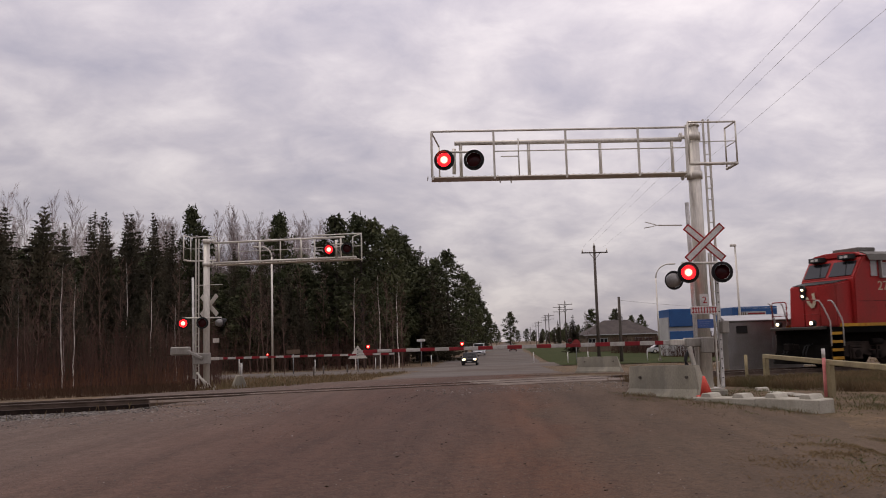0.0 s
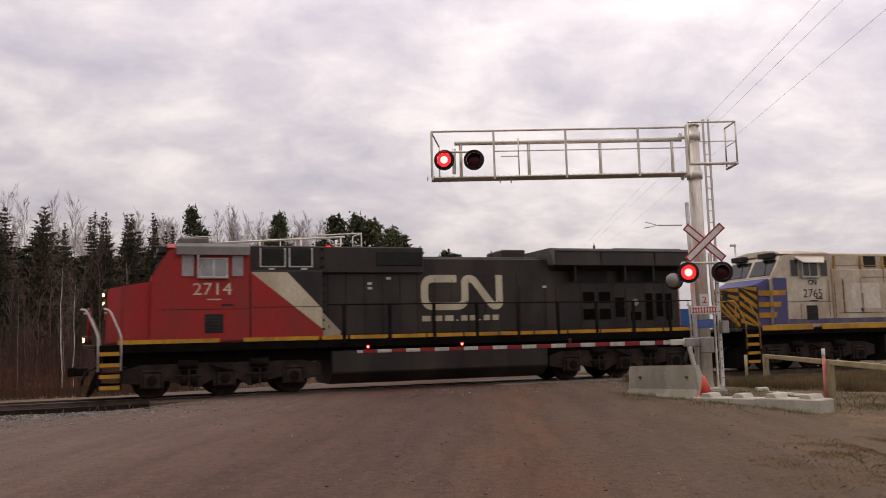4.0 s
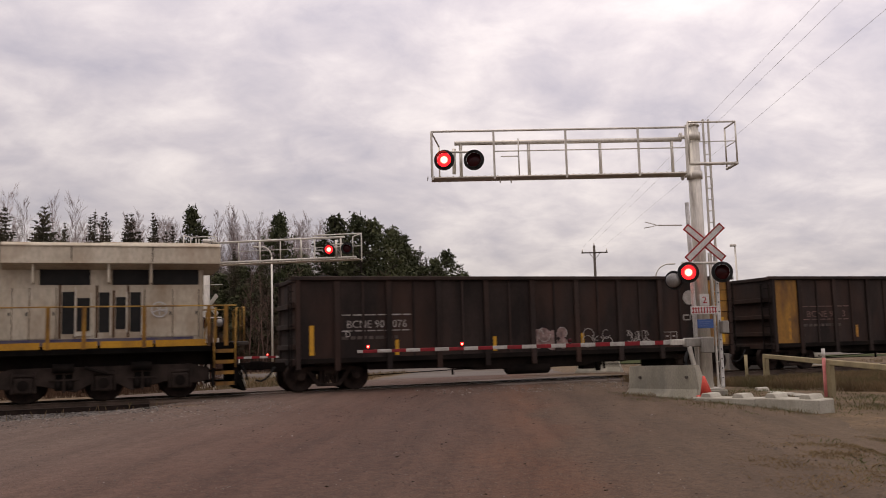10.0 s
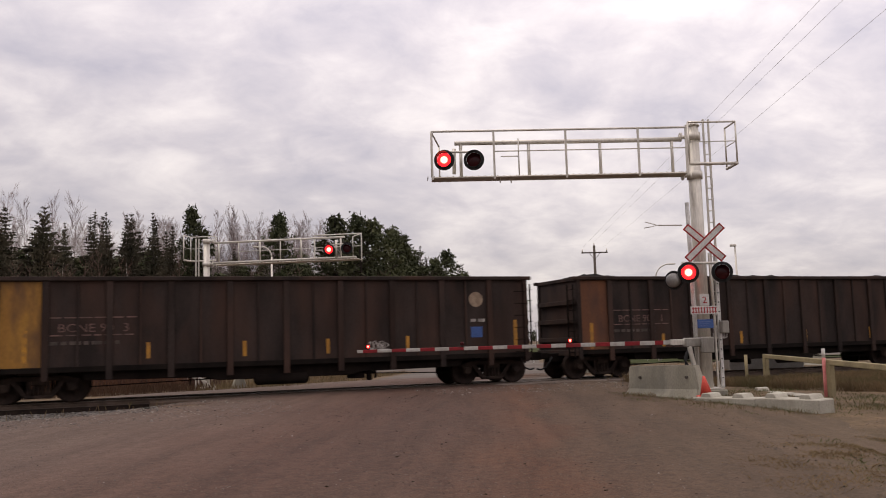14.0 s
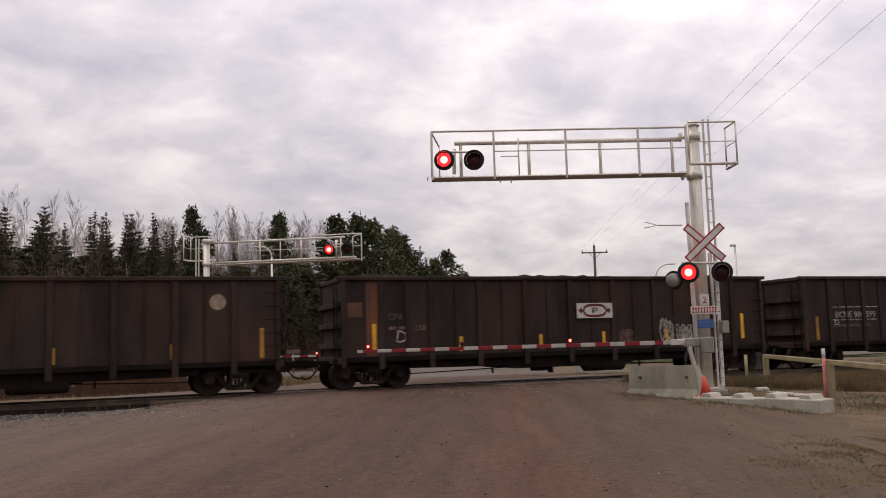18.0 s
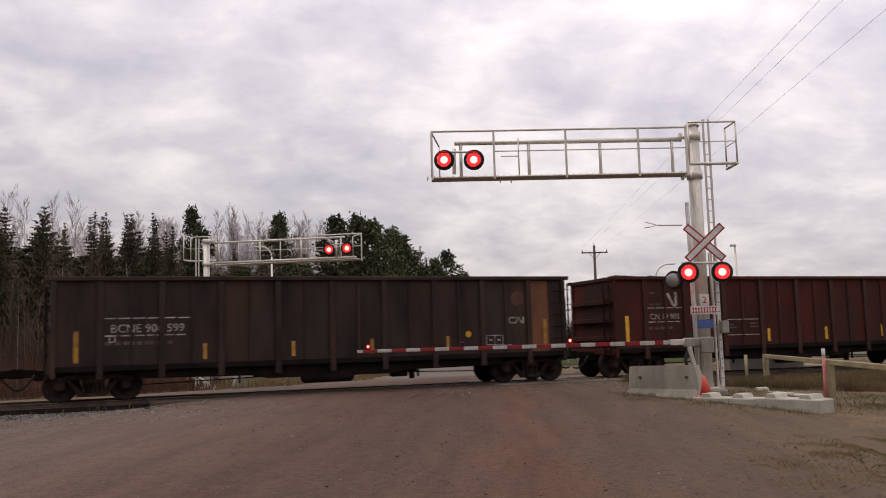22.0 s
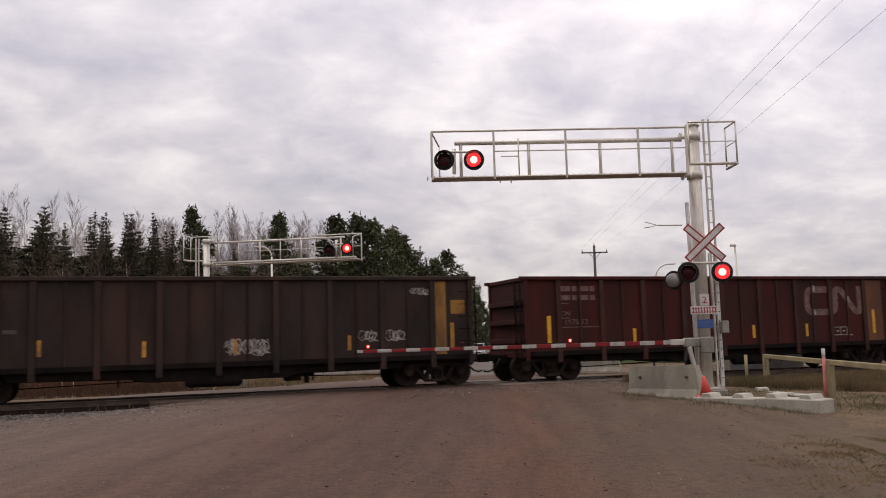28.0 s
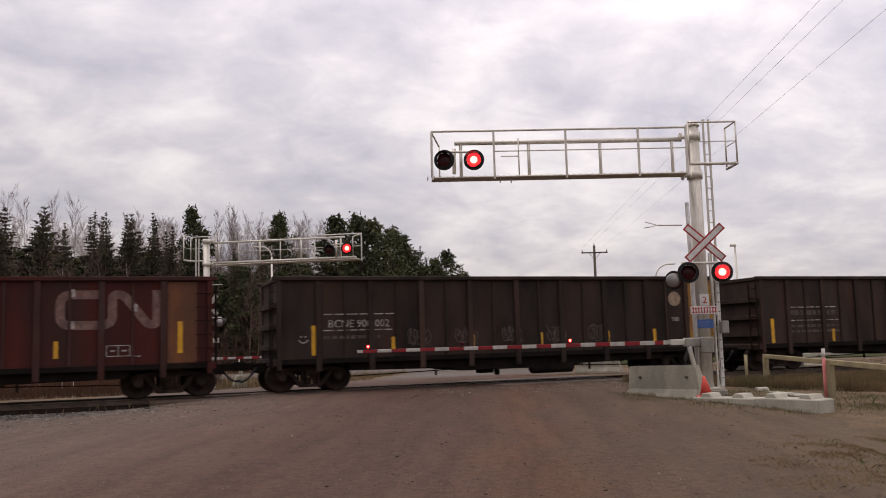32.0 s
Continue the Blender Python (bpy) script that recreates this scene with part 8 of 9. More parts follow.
for k in range(24):
    p = ROAD_AT + ROAD_DIR * tree_rnd.uniform(800, 1100) + ROAD_RIGHT * (tree_rnd.choice((-1, 1)) * tree_rnd.uniform(9, 60) - 3)
    plant(PINES, p.x, p.y, tree_rnd.uniform(11, 16), 1.4)
# along the right side, far off
for k in range(34):
    a = 300 * 1.03 ** k
    p = ROAD_AT + ROAD_DIR * a + ROAD_RIGHT * tree_rnd.uniform(22, 60)
    plant(SPRUCES if k % 2 else PINES, p.x, p.y, tree_rnd.uniform(8, 12), 1.2)
for k in range(26):
    x = 120 + k * 9
    plant(PINES if k % 2 else SPRUCES, x, 260 - k * 7 + tree_rnd.uniform(-20, 20), tree_rnd.uniform(9, 13), 1.3)
# young trees and birches in the brush this side of the wood
for x, y, h in ((-3.2, 32.1, 8.2), (-2.6, 33.0, 7.4), (2.3, 40.7, 8.2), (0.7, 47.5, 10.0), (24.6, 66.5, 10.2), (27.5, 66.8, 10.6), (29.8, 67.2, 10.2), (4.2, 41, 6.5), (6.6, 44, 7.0)):
    plant(BIRCHES, x, y, h, 1.15)
for k in range(26):
    x = -22 + 29 * tree_rnd.random()
    y = tree_rnd.uniform(33, 50)
    plant(YOUNG, x, y, tree_rnd.uniform(4.0, 8.5), 0.7)
for k in range(30):
    x = -26 + 31 * tree_rnd.random()
    y = tree_rnd.uniform(40, 52)
    plant(SPRUCES, x, y, tree_rnd.uniform(3.5, 8.5), 0.95)
plant(SPRUCES, 83.5, 125.0, 7.5, 1.3)
plant(BARES, 88.0, 128.0, 8.0)
# round them stands the rest of the wood, left of the view and behind the tripod
for k in range(30):
    a = radians(tree_rnd.uniform(150, 330))
    plant(PINES, 75 * math.cos(a) * tree_rnd.uniform(0.9, 1.4), EYE.y + 75 * math.sin(a) * tree_rnd.uniform(0.9, 1.3), tree_rnd.uniform(12, 17))


def thicket(name, count, area, hgt, material, label, seed, lean=0.35, twigs=3, r=0.012, road=30):
    """Leafless brush: thin stems with side twigs, in one mesh."""
    rnd = random.Random(seed)
    v, f = [], []
    for _ in range(count):
        x, y = rnd.uniform(area[0], area[1]), rnd.uniform(area[2], area[3])
        if -12.5 < (x - 13.06) * 0.910 - y * 0.415 < road:
            continue
        z = land(x, y) - 0.05
        h = rnd.uniform(*hgt)
        a, b = Vector((x, y, z)), Vector((x + rnd.uniform(-lean, lean) * h * 0.5, y + rnd.uniform(-lean, lean) * h * 0.5, z + h))
        stick(v, f, a, b, r, r * 0.35, 3)
        for _ in range(twigs):
            u = rnd.uniform(0.3, 0.95)
            p = a.lerp(b, u)
            stick(v, f, p, p + Vector((rnd.uniform(-0.4, 0.4), rnd.uniform(-0.4, 0.4), rnd.uniform(0.2, 0.6))) * h * 0.4, r * 0.6, r * 0.2, 3)
    ob = new(name, mesh_from(name, v, f, material))
    return tagged(ob, label, "brush", kind="stuff")


thicket("undergrowth", 4600, (-34, 7, 30, 52), (0.9, 4.6), "brush", "leafless brown brush at the edge of the wood", 21, r=0.016)
thicket("undergrowth", 1500, (-34, 4, 22, 33), (0.7, 1.7), "red_brush", "low reddish brush beside the track", 22)
thicket("undergrowth", 1500, (-30, 44, 67, 76), (1.5, 4.5), "brush", "leafless brown brush at the foot of the trees", 23, r=0.02)
thicket("hedge_brush", 900, (66, 79, 58, 70), (0.8, 2.0), "brush", "dark leafless brush before the blue building", 25, r=0.03, twigs=5, road=5)
thicket("hedge_brush", 1600, (80, 104, 92, 108), (1.2, 3.2), "brush", "dark leafless hedge before the houses", 24, r=0.035, twigs=5, road=5)


def grass(name, count, area, hgt, material, label, seed, keep=None, w=0.006, lean=0.4):
    """Blades of grass, each a bent leaf, in one mesh."""
    rnd = random.Random(seed)
    v, f = [], []
    while count:
        x, y = rnd.uniform(area[0], area[1]), rnd.uniform(area[2], area[3])
        if keep and not keep(x, y, rnd):
            continue
        count -= 1
        z = surface(x, y) - 0.012
        h = rnd.uniform(*hgt)
        a = rnd.uniform(0, math.tau)
        s = Vector((math.cos(a), math.sin(a), 0)) * w * (1 + h)
        b = Vector((rnd.uniform(-lean, lean), rnd.uniform(-lean, lean), 0)) * h
        p = Vector((x, y, z))
        k = len(v)
        v.extend((tuple(p - s), tuple(p + s), tuple(p + b * 0.4 + Vector((0, 0, h * 0.6)) + s * 0.7), tuple(p + b + Vector((0, 0, h)))))
        f.extend(((k, k + 1, k + 2), (k, k + 2, k + 3)))
    ob = new(name, mesh_from(name, v, f, material))
    return tagged(ob, label, "grass", kind="stuff")


def tufts(x, y, rnd):
    return noise.noise(Vector((x * 0.9, y * 0.9, 3))) + 0.35 * noise.noise(Vector((x * 3.1, y * 3.1, 8))) > rnd.uniform(-0.25, 0.35)


grass("dead_grass", 23000, (5.2, 10.6, -22.5, -17.9), (0.012, 0.04), "straw", "short dead grass on the road shoulder", 31, lambda x, y, r: (x - 13.06) * 0.910 - y * 0.415 > r.uniform(2.4, 4.8) + 0.9 * max(0, y + 19.5) and tufts(x * 1.6, y * 1.6, r), w=0.0024, lean=1.6)
grass("green_grass", 1800, (5.5, 10.6, -22, -18.5), (0.02, 0.05), "green_grass", "short green grass on the road shoulder", 32, lambda x, y, r: (x - 13.06) * 0.910 - y * 0.415 > r.uniform(3.4, 5) and tufts(x + 4, y, r), w=0.006, lean=1.2)
grass("green_grass", 2000, (11.2, 15.2, -15.6, -9.9), (0.015, 0.05), "green_grass", "short green grass beside the barrier", 40, lambda x, y, r: tufts(x, y + 9, r) and r.random() < 0.9, lean=0.8)
grass("dead_grass", 70000, (14.6, 36, -14.5, -2.6), (0.1, 0.36), "dead_grass", "tall dead grass beside the guard rail", 33, lambda x, y, r: x + 0.3 * (y + 8) > 16.9 and tufts(x, y, r) and r.random() < 1.2 - (x - 14) * 0.04, w=0.0026, lean=0.55)
grass("dead_grass", 2200, (11.6, 15.5, -15.0, -9.2), (0.03, 0.12), "dead_grass", "dead grass round the concrete blocks", 34, tufts)
grass("green_grass", 5200, (12.0, 17.2, -14.9, -8.0), (0.02, 0.09), "green_grass", "green and dry grass between mast and blocks", 42, lambda x, y, r: x + 0.3 * (y + 8) < 17.0 and tufts(x, y + 3, r), w=0.004, lean=0.7)
grass("green_grass", 700, (11.4, 14.8, -14.5, -10.2), (0.02, 0.08), "green_grass", "green grass tufts round the concrete blocks", 35, tufts)
grass("dead_grass", 26000, (-30, 4, 9.5, 34), (0.12, 0.5), "red_grass", "reddish dead grass along the track", 36, None, w=0.008)
grass("dead_grass", 10000, (3, 27, 9, 52), (0.1, 0.35), "dead_grass", "dull grass between track and side road", 37, lambda x, y, r: (x - 13.06) * 0.910 - y * 0.415 < -9.6 and tufts(x, y, r), w=0.012)
grass("dead_grass", 3000, (19, 60, 6, 50), (0.05, 0.2), "dead_grass", "dull grass beyond the track", 38, lambda x, y, r: (x - 13.06) * 0.910 - y * 0.415 > 9.0 and tufts(x, y, r), w=0.012)
grass("dead_grass", 120, (-6, 1.2, -4.6, -2.2), (0.08, 0.3), "dead_grass", "dry weeds in the ballast", 39)
lawn = strip_sheet("lawn", [60.5 + 5 * k for k in range(24)] + [190, 210, 235, 265], [4.4, 5.2, 9, 13, 18, 24, 32, 42], 0.05, "lawn", 0.25)
tagged(lawn, "mown green lawn beside the road", "lawn", kind="structure")
# ---- roadside things ----
M.update({
    "beam_yellow": mat("beam_yellow", (0.33, 0.27, 0.155), (0.25, 0.205, 0.115), rough=0.8, scale=2, fine=25, bump=0.15, dirt=(0.14, 0.11, 0.07), dirt_amount=0.4),
    "cone_red": mat("cone_red", (0.64, 0.085, 0.06), (0.52, 0.07, 0.05), rough=0.6, fine=30, bump=0.05),
    "post_pink": mat("post_pink", (0.62, 0.22, 0.20), (0.52, 0.15, 0.14), rough=0.6, fine=30, bump=0.05),
    "shed_metal": mat("shed_metal", (0.36, 0.355, 0.35), (0.28, 0.275, 0.27), rough=0.3, metal=0.85, scale=1.5, fine=20, bump=0.08, dirt=(0.2, 0.18, 0.16), dirt_amount=0.3),
    "roof_grey": mat("roof_grey", (0.085, 0.070, 0.063), (0.062, 0.051, 0.047), rough=0.9, scale=1, fine=10, bump=0.3),
    "house_wall": mat("house_wall", (0.20, 0.145, 0.10), (0.15, 0.11, 0.08), rough=0.9, scale=1, fine=10, bump=0.2),
    "blue_panel": mat("blue_panel", (0.035, 0.115, 0.29), (0.03, 0.09, 0.24), rough=0.5, scale=0.6, fine=10, bump=0.03),
    "pale_wall": mat("pale_wall", (0.48, 0.47, 0.46), (0.4, 0.39, 0.38), rough=0.8, scale=0.6, fine=10, bump=0.05),
    "car_black": mat("car_black", (0.02, 0.02, 0.022), (0.03, 0.03, 0.03), rough=0.25, fine=30, bump=0.0),
    "car_white": mat("car_white", (0.62, 0.62, 0.62), (0.5, 0.5, 0.5), rough=0.35, fine=30, bump=0.0),
    "car_red": mat("car_red", (0.2, 0.05, 0.04), (0.15, 0.04, 0.035), rough=0.35, fine=30, bump=0.0),
    "tyre": mat("tyre", (0.02, 0.02, 0.02), rough=0.9, bump=0.1),
    "sign_grey": mat("sign_grey", (0.33, 0.33, 0.33), (0.26, 0.26, 0.26), rough=0.5, metal=0.4, bump=0.02),
    "sign_brown": mat("sign_brown", (0.16, 0.11, 0.08), (0.12, 0.085, 0.06), rough=0.8, bump=0.1),
    "wire": mat("wire", (0.8, 0.8, 0.8), rough=0.6, bump=0.0),
    "stop_red": mat("stop_red", (0.3, 0.04, 0.04), rough=0.5, bump=0.0),
})


def jersey(a, b, label, z=-0.12, h=0.82, tilt=0.0, material="concrete"):
    a, b = Vector((*a, 0)), Vector((*b, 0))
    d = b - a
    L = d.length
    t = thing("concrete_barrier", label, "barrier", "concrete barriers", at=Matrix.Translation((a.x, a.y, z)) @ pose(0, 0, 0, 0, -tilt, math.degrees(math.atan2(d.y, d.x))))
    bm = bmesh.new()
    prism(bm, [(-0.3, 0), (-0.3, 0.07), (-0.15, 0.3), (-0.1, h), (0.1, h), (0.15, 0.3), (0.3, 0.07), (0.3, 0)], 0, L, "x")
    bmesh.ops.bisect_plane(bm, geom=bm.verts[:] + bm.edges[:] + bm.faces[:], plane_co=(0.16, 0, 0), plane_no=(1, 0, 0))
    for v in bm.verts:
        if v.co.x < 0.01 and v.co.z < 0.2:
            v.co.x -= 0.1
        if v.co.x > L - 0.01:
            v.co.x -= 0.26 * v.co.z / h
    body = part("body", bm, material, t, bevel=0.025, segments=2)
    for x in (0.18 * L, 0.82 * L):
        for y in (-0.145, 0.145):
            bm = bmesh.new()
            disc(bm, (x, y, 0.58), (0, 1, 0.1), 0.033, 0.05, 14)
            part("lifting_hole", bm, "old_wood", body, "dark round lifting hole")
    return t


jersey((12.5, -8.7), (12.82, -11.3), "weathered grey concrete traffic barrier beside the mast", z=-0.2, h=0.86, tilt=1.3)
jersey((22.3, 12.1), (23.9, 10.4), "grey concrete traffic barrier beyond the track", z=-0.34)
jersey((32.0, 7.9), (32.85, 6.0), "whitened concrete traffic barrier beyond the track", z=-0.32, h=0.7, material="pale_concrete")


def low_block(a, b, z, bumps, h=0.24, w=0.42):
    a, b = Vector((*a, 0)), Vector((*b, 0))
    d = b - a
    L = d.length
    t = thing("concrete_block", "low chipped concrete kerb block with raised lugs", "concrete block", "low concrete blocks", at=Matrix.Translation((a.x, a.y, z)) @ pose(0, 0, 0, 1.5, -1, math.degrees(math.atan2(d.y, d.x))))
    bm = boxes((0, -w / 2, -0.15, L, w / 2, h))
    rnd = random.Random(int(a.x * 100))
    body = part("body", bm, "pale_concrete", t, bevel=0.022)
    for x in bumps:
        bm = bmesh.new()
        prism(bm, [(x - 0.17, h - 0.01), (x - 0.1, h + 0.09), (x + 0.1, h + 0.09), (x + 0.17, h - 0.01)], -w / 2 + 0.03, w / 2 - 0.03)
        part("lug", bm, "pale_concrete", body, bevel=0.012)
    return t


low_block((12.45, -11.5), (12.84, -13.13), -0.18, (0.36, 1.22), 0.2)
low_block((12.85, -13.15), (12.98, -14.85), -0.2, (0.42, 1.34), 0.27)
low_block((16.55, -8.5), (16.0, -10.1), -0.24, (0.35,), 0.1, 0.36)
low_block((15.95, -10.2), (15.35, -11.8), -0.24, (), 0.14, 0.36)


def cone():
    t = thing("traffic_cone", "faded orange-red traffic cone standing on the low concrete block", "traffic cone", at=Matrix.Translation((12.58, -11.62, 0.025)) @ pose(0, 0, 0, 3, -9, 0))
    part("shell", rods(((0, 0, 0.03), (0, 0, 0.46), 0.14, 0.025), n=20), "cone_red", t)
    part("base", boxes((-0.17, -0.17, 0, 0.17, 0.17, 0.03)), "cone_red", t, bevel=0.01)


cone()


def guard_rail():
    t = thing("guard_rail", "yellowish timber guard rail on square posts", "guard rail")
    a, b = Vector((19.72, -5.07, 0)), Vector((14.05, -15.6, 0))
    for f in (0.02, 0.62, 0.99):
        p = a.lerp(b, f)
        part("post", boxes((p.x - 0.075, p.y - 0.075, -0.4, p.x + 0.075, p.y + 0.075, 0.64)), "beam_yellow", t, bevel=0.015)
    bm = bmesh.new()
    beam(bm, (a.x, a.y, 0.68), (b.x, b.y, 0.66), 0.09, 0.13)
    part("rail", bm, "beam_yellow", t, bevel=0.015)


guard_rail()


def post(name, label, category, x, y, z0, h, r, material, top=None, group=""):
    t = thing(name, label, category, group, at=(x, y, z0))
    part("shaft", rods(((0, 0, -0.15), (0, 0, h * (0.82 if top else 1.0)), r), n=10), material, t)
    if top:
        part("upper_shaft", rods(((0, 0, h * 0.82), (0, 0, h), r), n=10), top, t)
    return t


post("marker_post", "red and white plastic marker post", "marker post", 16.12, -11.5, -0.22, 1.22, 0.042, "post_pink", "white_paint")
post("wooden_stake", "short yellowish wooden stake", "stake", 18.9, -5.2, -0.1, 0.85, 0.05, "beam_yellow")
for x, y in ((34.1, 68.4), (26.8, 66.2), (20.1, 66.4), (47.3, 60.0), (50.2, 60.6), (56.0, 57.5), (46.0, 66.0)):
    post("white_stake", "thin white marker stake in the verge", "stake", x, y, land(x, y), 1.25, 0.05, "white_paint", group="white stakes")
for x, y in ((21.3, 57.0), (18.5, 55.0), (17.0, 52.4)):
    post("wooden_stake", "short dark wooden stake in the grass", "stake", x, y, land(x, y), 0.8, 0.07, "old_wood", group="wooden stakes")


def pedestal():
    t = thing("gate_rest", "white tapered concrete pedestal with a gate arm fork", "pedestal", at=(5.45, 14.3, -0.48))
    bm = bmesh.new()
    prism(bm, [(-0.42, 0), (-0.36, 0.08), (-0.14, 0.62), (0.14, 0.62), (0.36, 0.08), (0.42, 0)], -0.2, 0.2)
    part("body", bm, "concrete", t, bevel=0.03)
    part("marker_tube", rods(((0.1, 0, 0.6), (0.1, 0, 1.2), 0.05), n=10), "white_paint", t)
    part("fork", rods(((0, 0, 0.6), (0, 0, 1.4), 0.03), ((-0.2, 0, 1.42), (0.2, 0, 1.42), 0.03), n=8), "galvanised", t)


pedestal()


def shed():
    a, b = Vector((26.9, 5.9, 0)), Vector((29.8, 4.3, 0))
    d = b - a
    t = thing("signal_shed", "silver ribbed metal equipment shed beside the track", "shed", at=Matrix.Translation((a.x, a.y, -0.45)) @ pose(0, 0, 0, 0, 0, math.degrees(math.atan2(d.y, d.x))))
    L, D, H = d.length, 2.4, 2.45
    part("wall_shell", boxes((0, 0, 0.15, L, D, H)), "shed_metal", t, bevel=0.03)
    for k in range(4):
        part("wall_seam", boxes((k * L / 4 + 0.6, -0.008, 0.2, k * L / 4 + 0.62, 0.0, H - 0.05)), "shed_metal", t)
    bm = bmesh.new()
    prism(bm, [(-0.12, H), (D + 0.12, H), (D + 0.12, H + 0.06), (D / 2, H + 0.32), (-0.12, H + 0.06)], -0.12, L + 0.12, "x")
    part("roof", bm, "shed_metal", t, bevel=0.015)
    part("base", boxes((-0.05, -0.05, -0.2, L + 0.05, D + 0.05, 0.15)), "concrete", t, bevel=0.02)
    door = part("door", boxes((L * 0.6, -0.04, 0.25, L * 0.6 + 0.9, -0.002, 2.2)), "shed_metal", t, "closed metal door", bevel=0.01)
    part("handle", boxes((L * 0.6 + 0.78, -0.09, 1.15, L * 0.6 + 0.84, -0.04, 1.3)), "black_paint", door)
    for k, (x, z) in enumerate(((L * 0.86, 1.5), (L * 0.86, 0.9))):
        part("meter_box", boxes((x, -0.16, z, x + 0.34, 0.0, z + 0.42)), "galvanised", t, bevel=0.015)
    part("vent", boxes((0.4, -0.05, 1.9, 0.9, 0.0, 2.25)), "grille", t, bevel=0.01)


shed()


def house():
    t = thing("house", "brown bungalow with a hipped grey shingle roof", "house", at=Matrix.Translation((96.8, 131.0, -1.2)) @ pose(0, 0, 0, 0, 0, -20))
    w, d, h = 7.2, 4.6, 3.4
    part("wall_shell", boxes((-w, -d, 0, w, d, h)), "house_wall", t)
    bm = bmesh.new()
    v = [bm.verts.new(p) for p in ((-w - 0.6, -d - 0.6, h), (w + 0.6, -d - 0.6, h), (w + 0.6, d + 0.6, h), (-w - 0.6, d + 0.6, h), (-2.6, 0, h + 2.9), (2.2, 0, h + 2.9))]
    for f in ((0, 1, 5, 4), (1, 2, 5), (2, 3, 4, 5), (3, 0, 4), (3, 2, 1, 0)):
        bm.faces.new([v[i] for i in f])
    roof = part("roof", bm, "roof_grey", t, "grey shingle roof")
    part("fascia", boxes((-w - 0.62, -d - 0.64, h - 0.16, w + 0.62, -d - 0.58, h + 0.04)), "pale_wall", t)
    part("roof_vent", boxes((1.0, -0.2, h + 2.8, 1.3, 0.2, h + 3.2)), "pale_wall", roof)
    for x in (-6.0, -3.6, 3.4, 5.4):
        f = part("window", boxes((x - 0.75, -d - 0.05, 1.35, x + 0.75, -d - 0.005, 2.65)), "pale_wall", t, "white-framed window")
        for s in (-0.36, 0.36):
            part("pane", boxes((x + s - 0.3, -d - 0.07, 1.45, x + s + 0.3, -d - 0.05, 2.55)), "glass_dark", f)
    part("door", boxes((0.4, -d - 0.06, 0.1, 1.4, -d - 0.005, 2.2)), "sign_brown", t)


house()


def blue_building():
    t = thing("commercial_building", "low commercial building with a blue fascia and sign panel", "building", at=Matrix.Translation((85.3, 90.3, -1.2)) @ pose(0, 0, 0, 0, 0, -20.3))
    part("wall_shell", boxes((7.1, 0, 0, 14.0, 9, 4.9)), "pale_wall", t)
    part("fascia", boxes((7.0, -0.15, 4.8, 14.1, 9.1, 7.0)), "blue_panel", t, "deep blue fascia", bevel=0.05)
    s = part("sign_panel", boxes((7.9, -0.24, 5.2, 12.3, -0.15, 6.2)), "pale_wall", t, "white sign panel", bevel=0.02)
    for k in range(4):
        part("sign_stripe", boxes((8.05 + k * 0.3, -0.26, 5.3, 8.2 + k * 0.3, -0.238, 6.1)), "sign_brown", s)
    part("text_bar", boxes((9.4, -0.26, 5.75, 12.1, -0.238, 6.0)), "stop_red", s)
    part("text_bar", boxes((9.4, -0.26, 5.4, 11.7, -0.238, 5.55)), "sign_grey", s)
    for x in (7.6, 9.9, 11.9):
        part("window", boxes((x, -0.06, 0.8, x + 2.0, 0.01, 2.8)), "glass_dark", t)
    g = thing("fuel_sign_building", "small blue and white building with a sign board", "building", at=Matrix.Translation((70.4, 74.2, -1.2)) @ pose(0, 0, 0, 0, 0, -20.3))
    part("wall_shell", boxes((0, 0, 0, 4.6, 5.5, 5.2)), "pale_wall", g)
    part("upper_panel", boxes((0.15, -0.3, 3.9, 4.9, 5.6, 6.3)), "blue_panel", g, "blue upper panel", bevel=0.04)
    part("lower_panel", boxes((0.15, -0.3, 1.9, 4.9, 0.0, 3.3)), "blue_panel", g, "blue lower panel", bevel=0.04)
    b = part("sign_board", boxes((3.3, -0.4, 4.4, 4.9, -0.3, 5.6)), "pale_wall", g)
    part("text_bar", boxes((3.5, -0.42, 4.9, 4.7, -0.4, 5.2)), "sign_grey", b)


blue_building()


def utility_pole(x, y, h, arms=1, name_label="tall weathered wooden utility pole with a crossarm", wide=1.25, turn=-20):
    t = thing("utility_pole", name_label, "utility pole", "utility poles", at=Matrix.Translation((x, y, land(x, y))) @ pose(0, 0, 0, 0, 0, turn))
    part("pole", rods(((0, 0, -0.3), (0, 0, h), 0.2, 0.14), n=10), "old_wood", t)
    for k in range(arms):
        z = h - 0.9 - 1.4 * k
        a = part("crossarm", boxes((-wide, -0.2, z, wide, -0.08, z + 0.14)), "old_wood", t)
        for xx in (-wide + 0.1, wide - 0.1):
            part("insulator", rods(((xx, -0.14, z + 0.14), (xx, -0.14, z + 0.5), 0.07, 0.05), n=8), "galvanised", a)
        part("brace", rods(((-0.6, -0.18, z), (0, -0.14, z - 0.75), 0.03), ((0.6, -0.18, z), (0, -0.14, z - 0.75), 0.03), n=6), "old_wood", t)
    if arms:
        part("top_insulator", rods(((0, 0, h), (0, 0, h + 0.3), 0.06), n=8), "galvanised", t)
    return t


utility_pole(51.4, 60.2, 13.3, wide=1.5)
utility_pole(52.5, 57.2, 7.2, 0, "short bare wooden pole stub", turn=0)
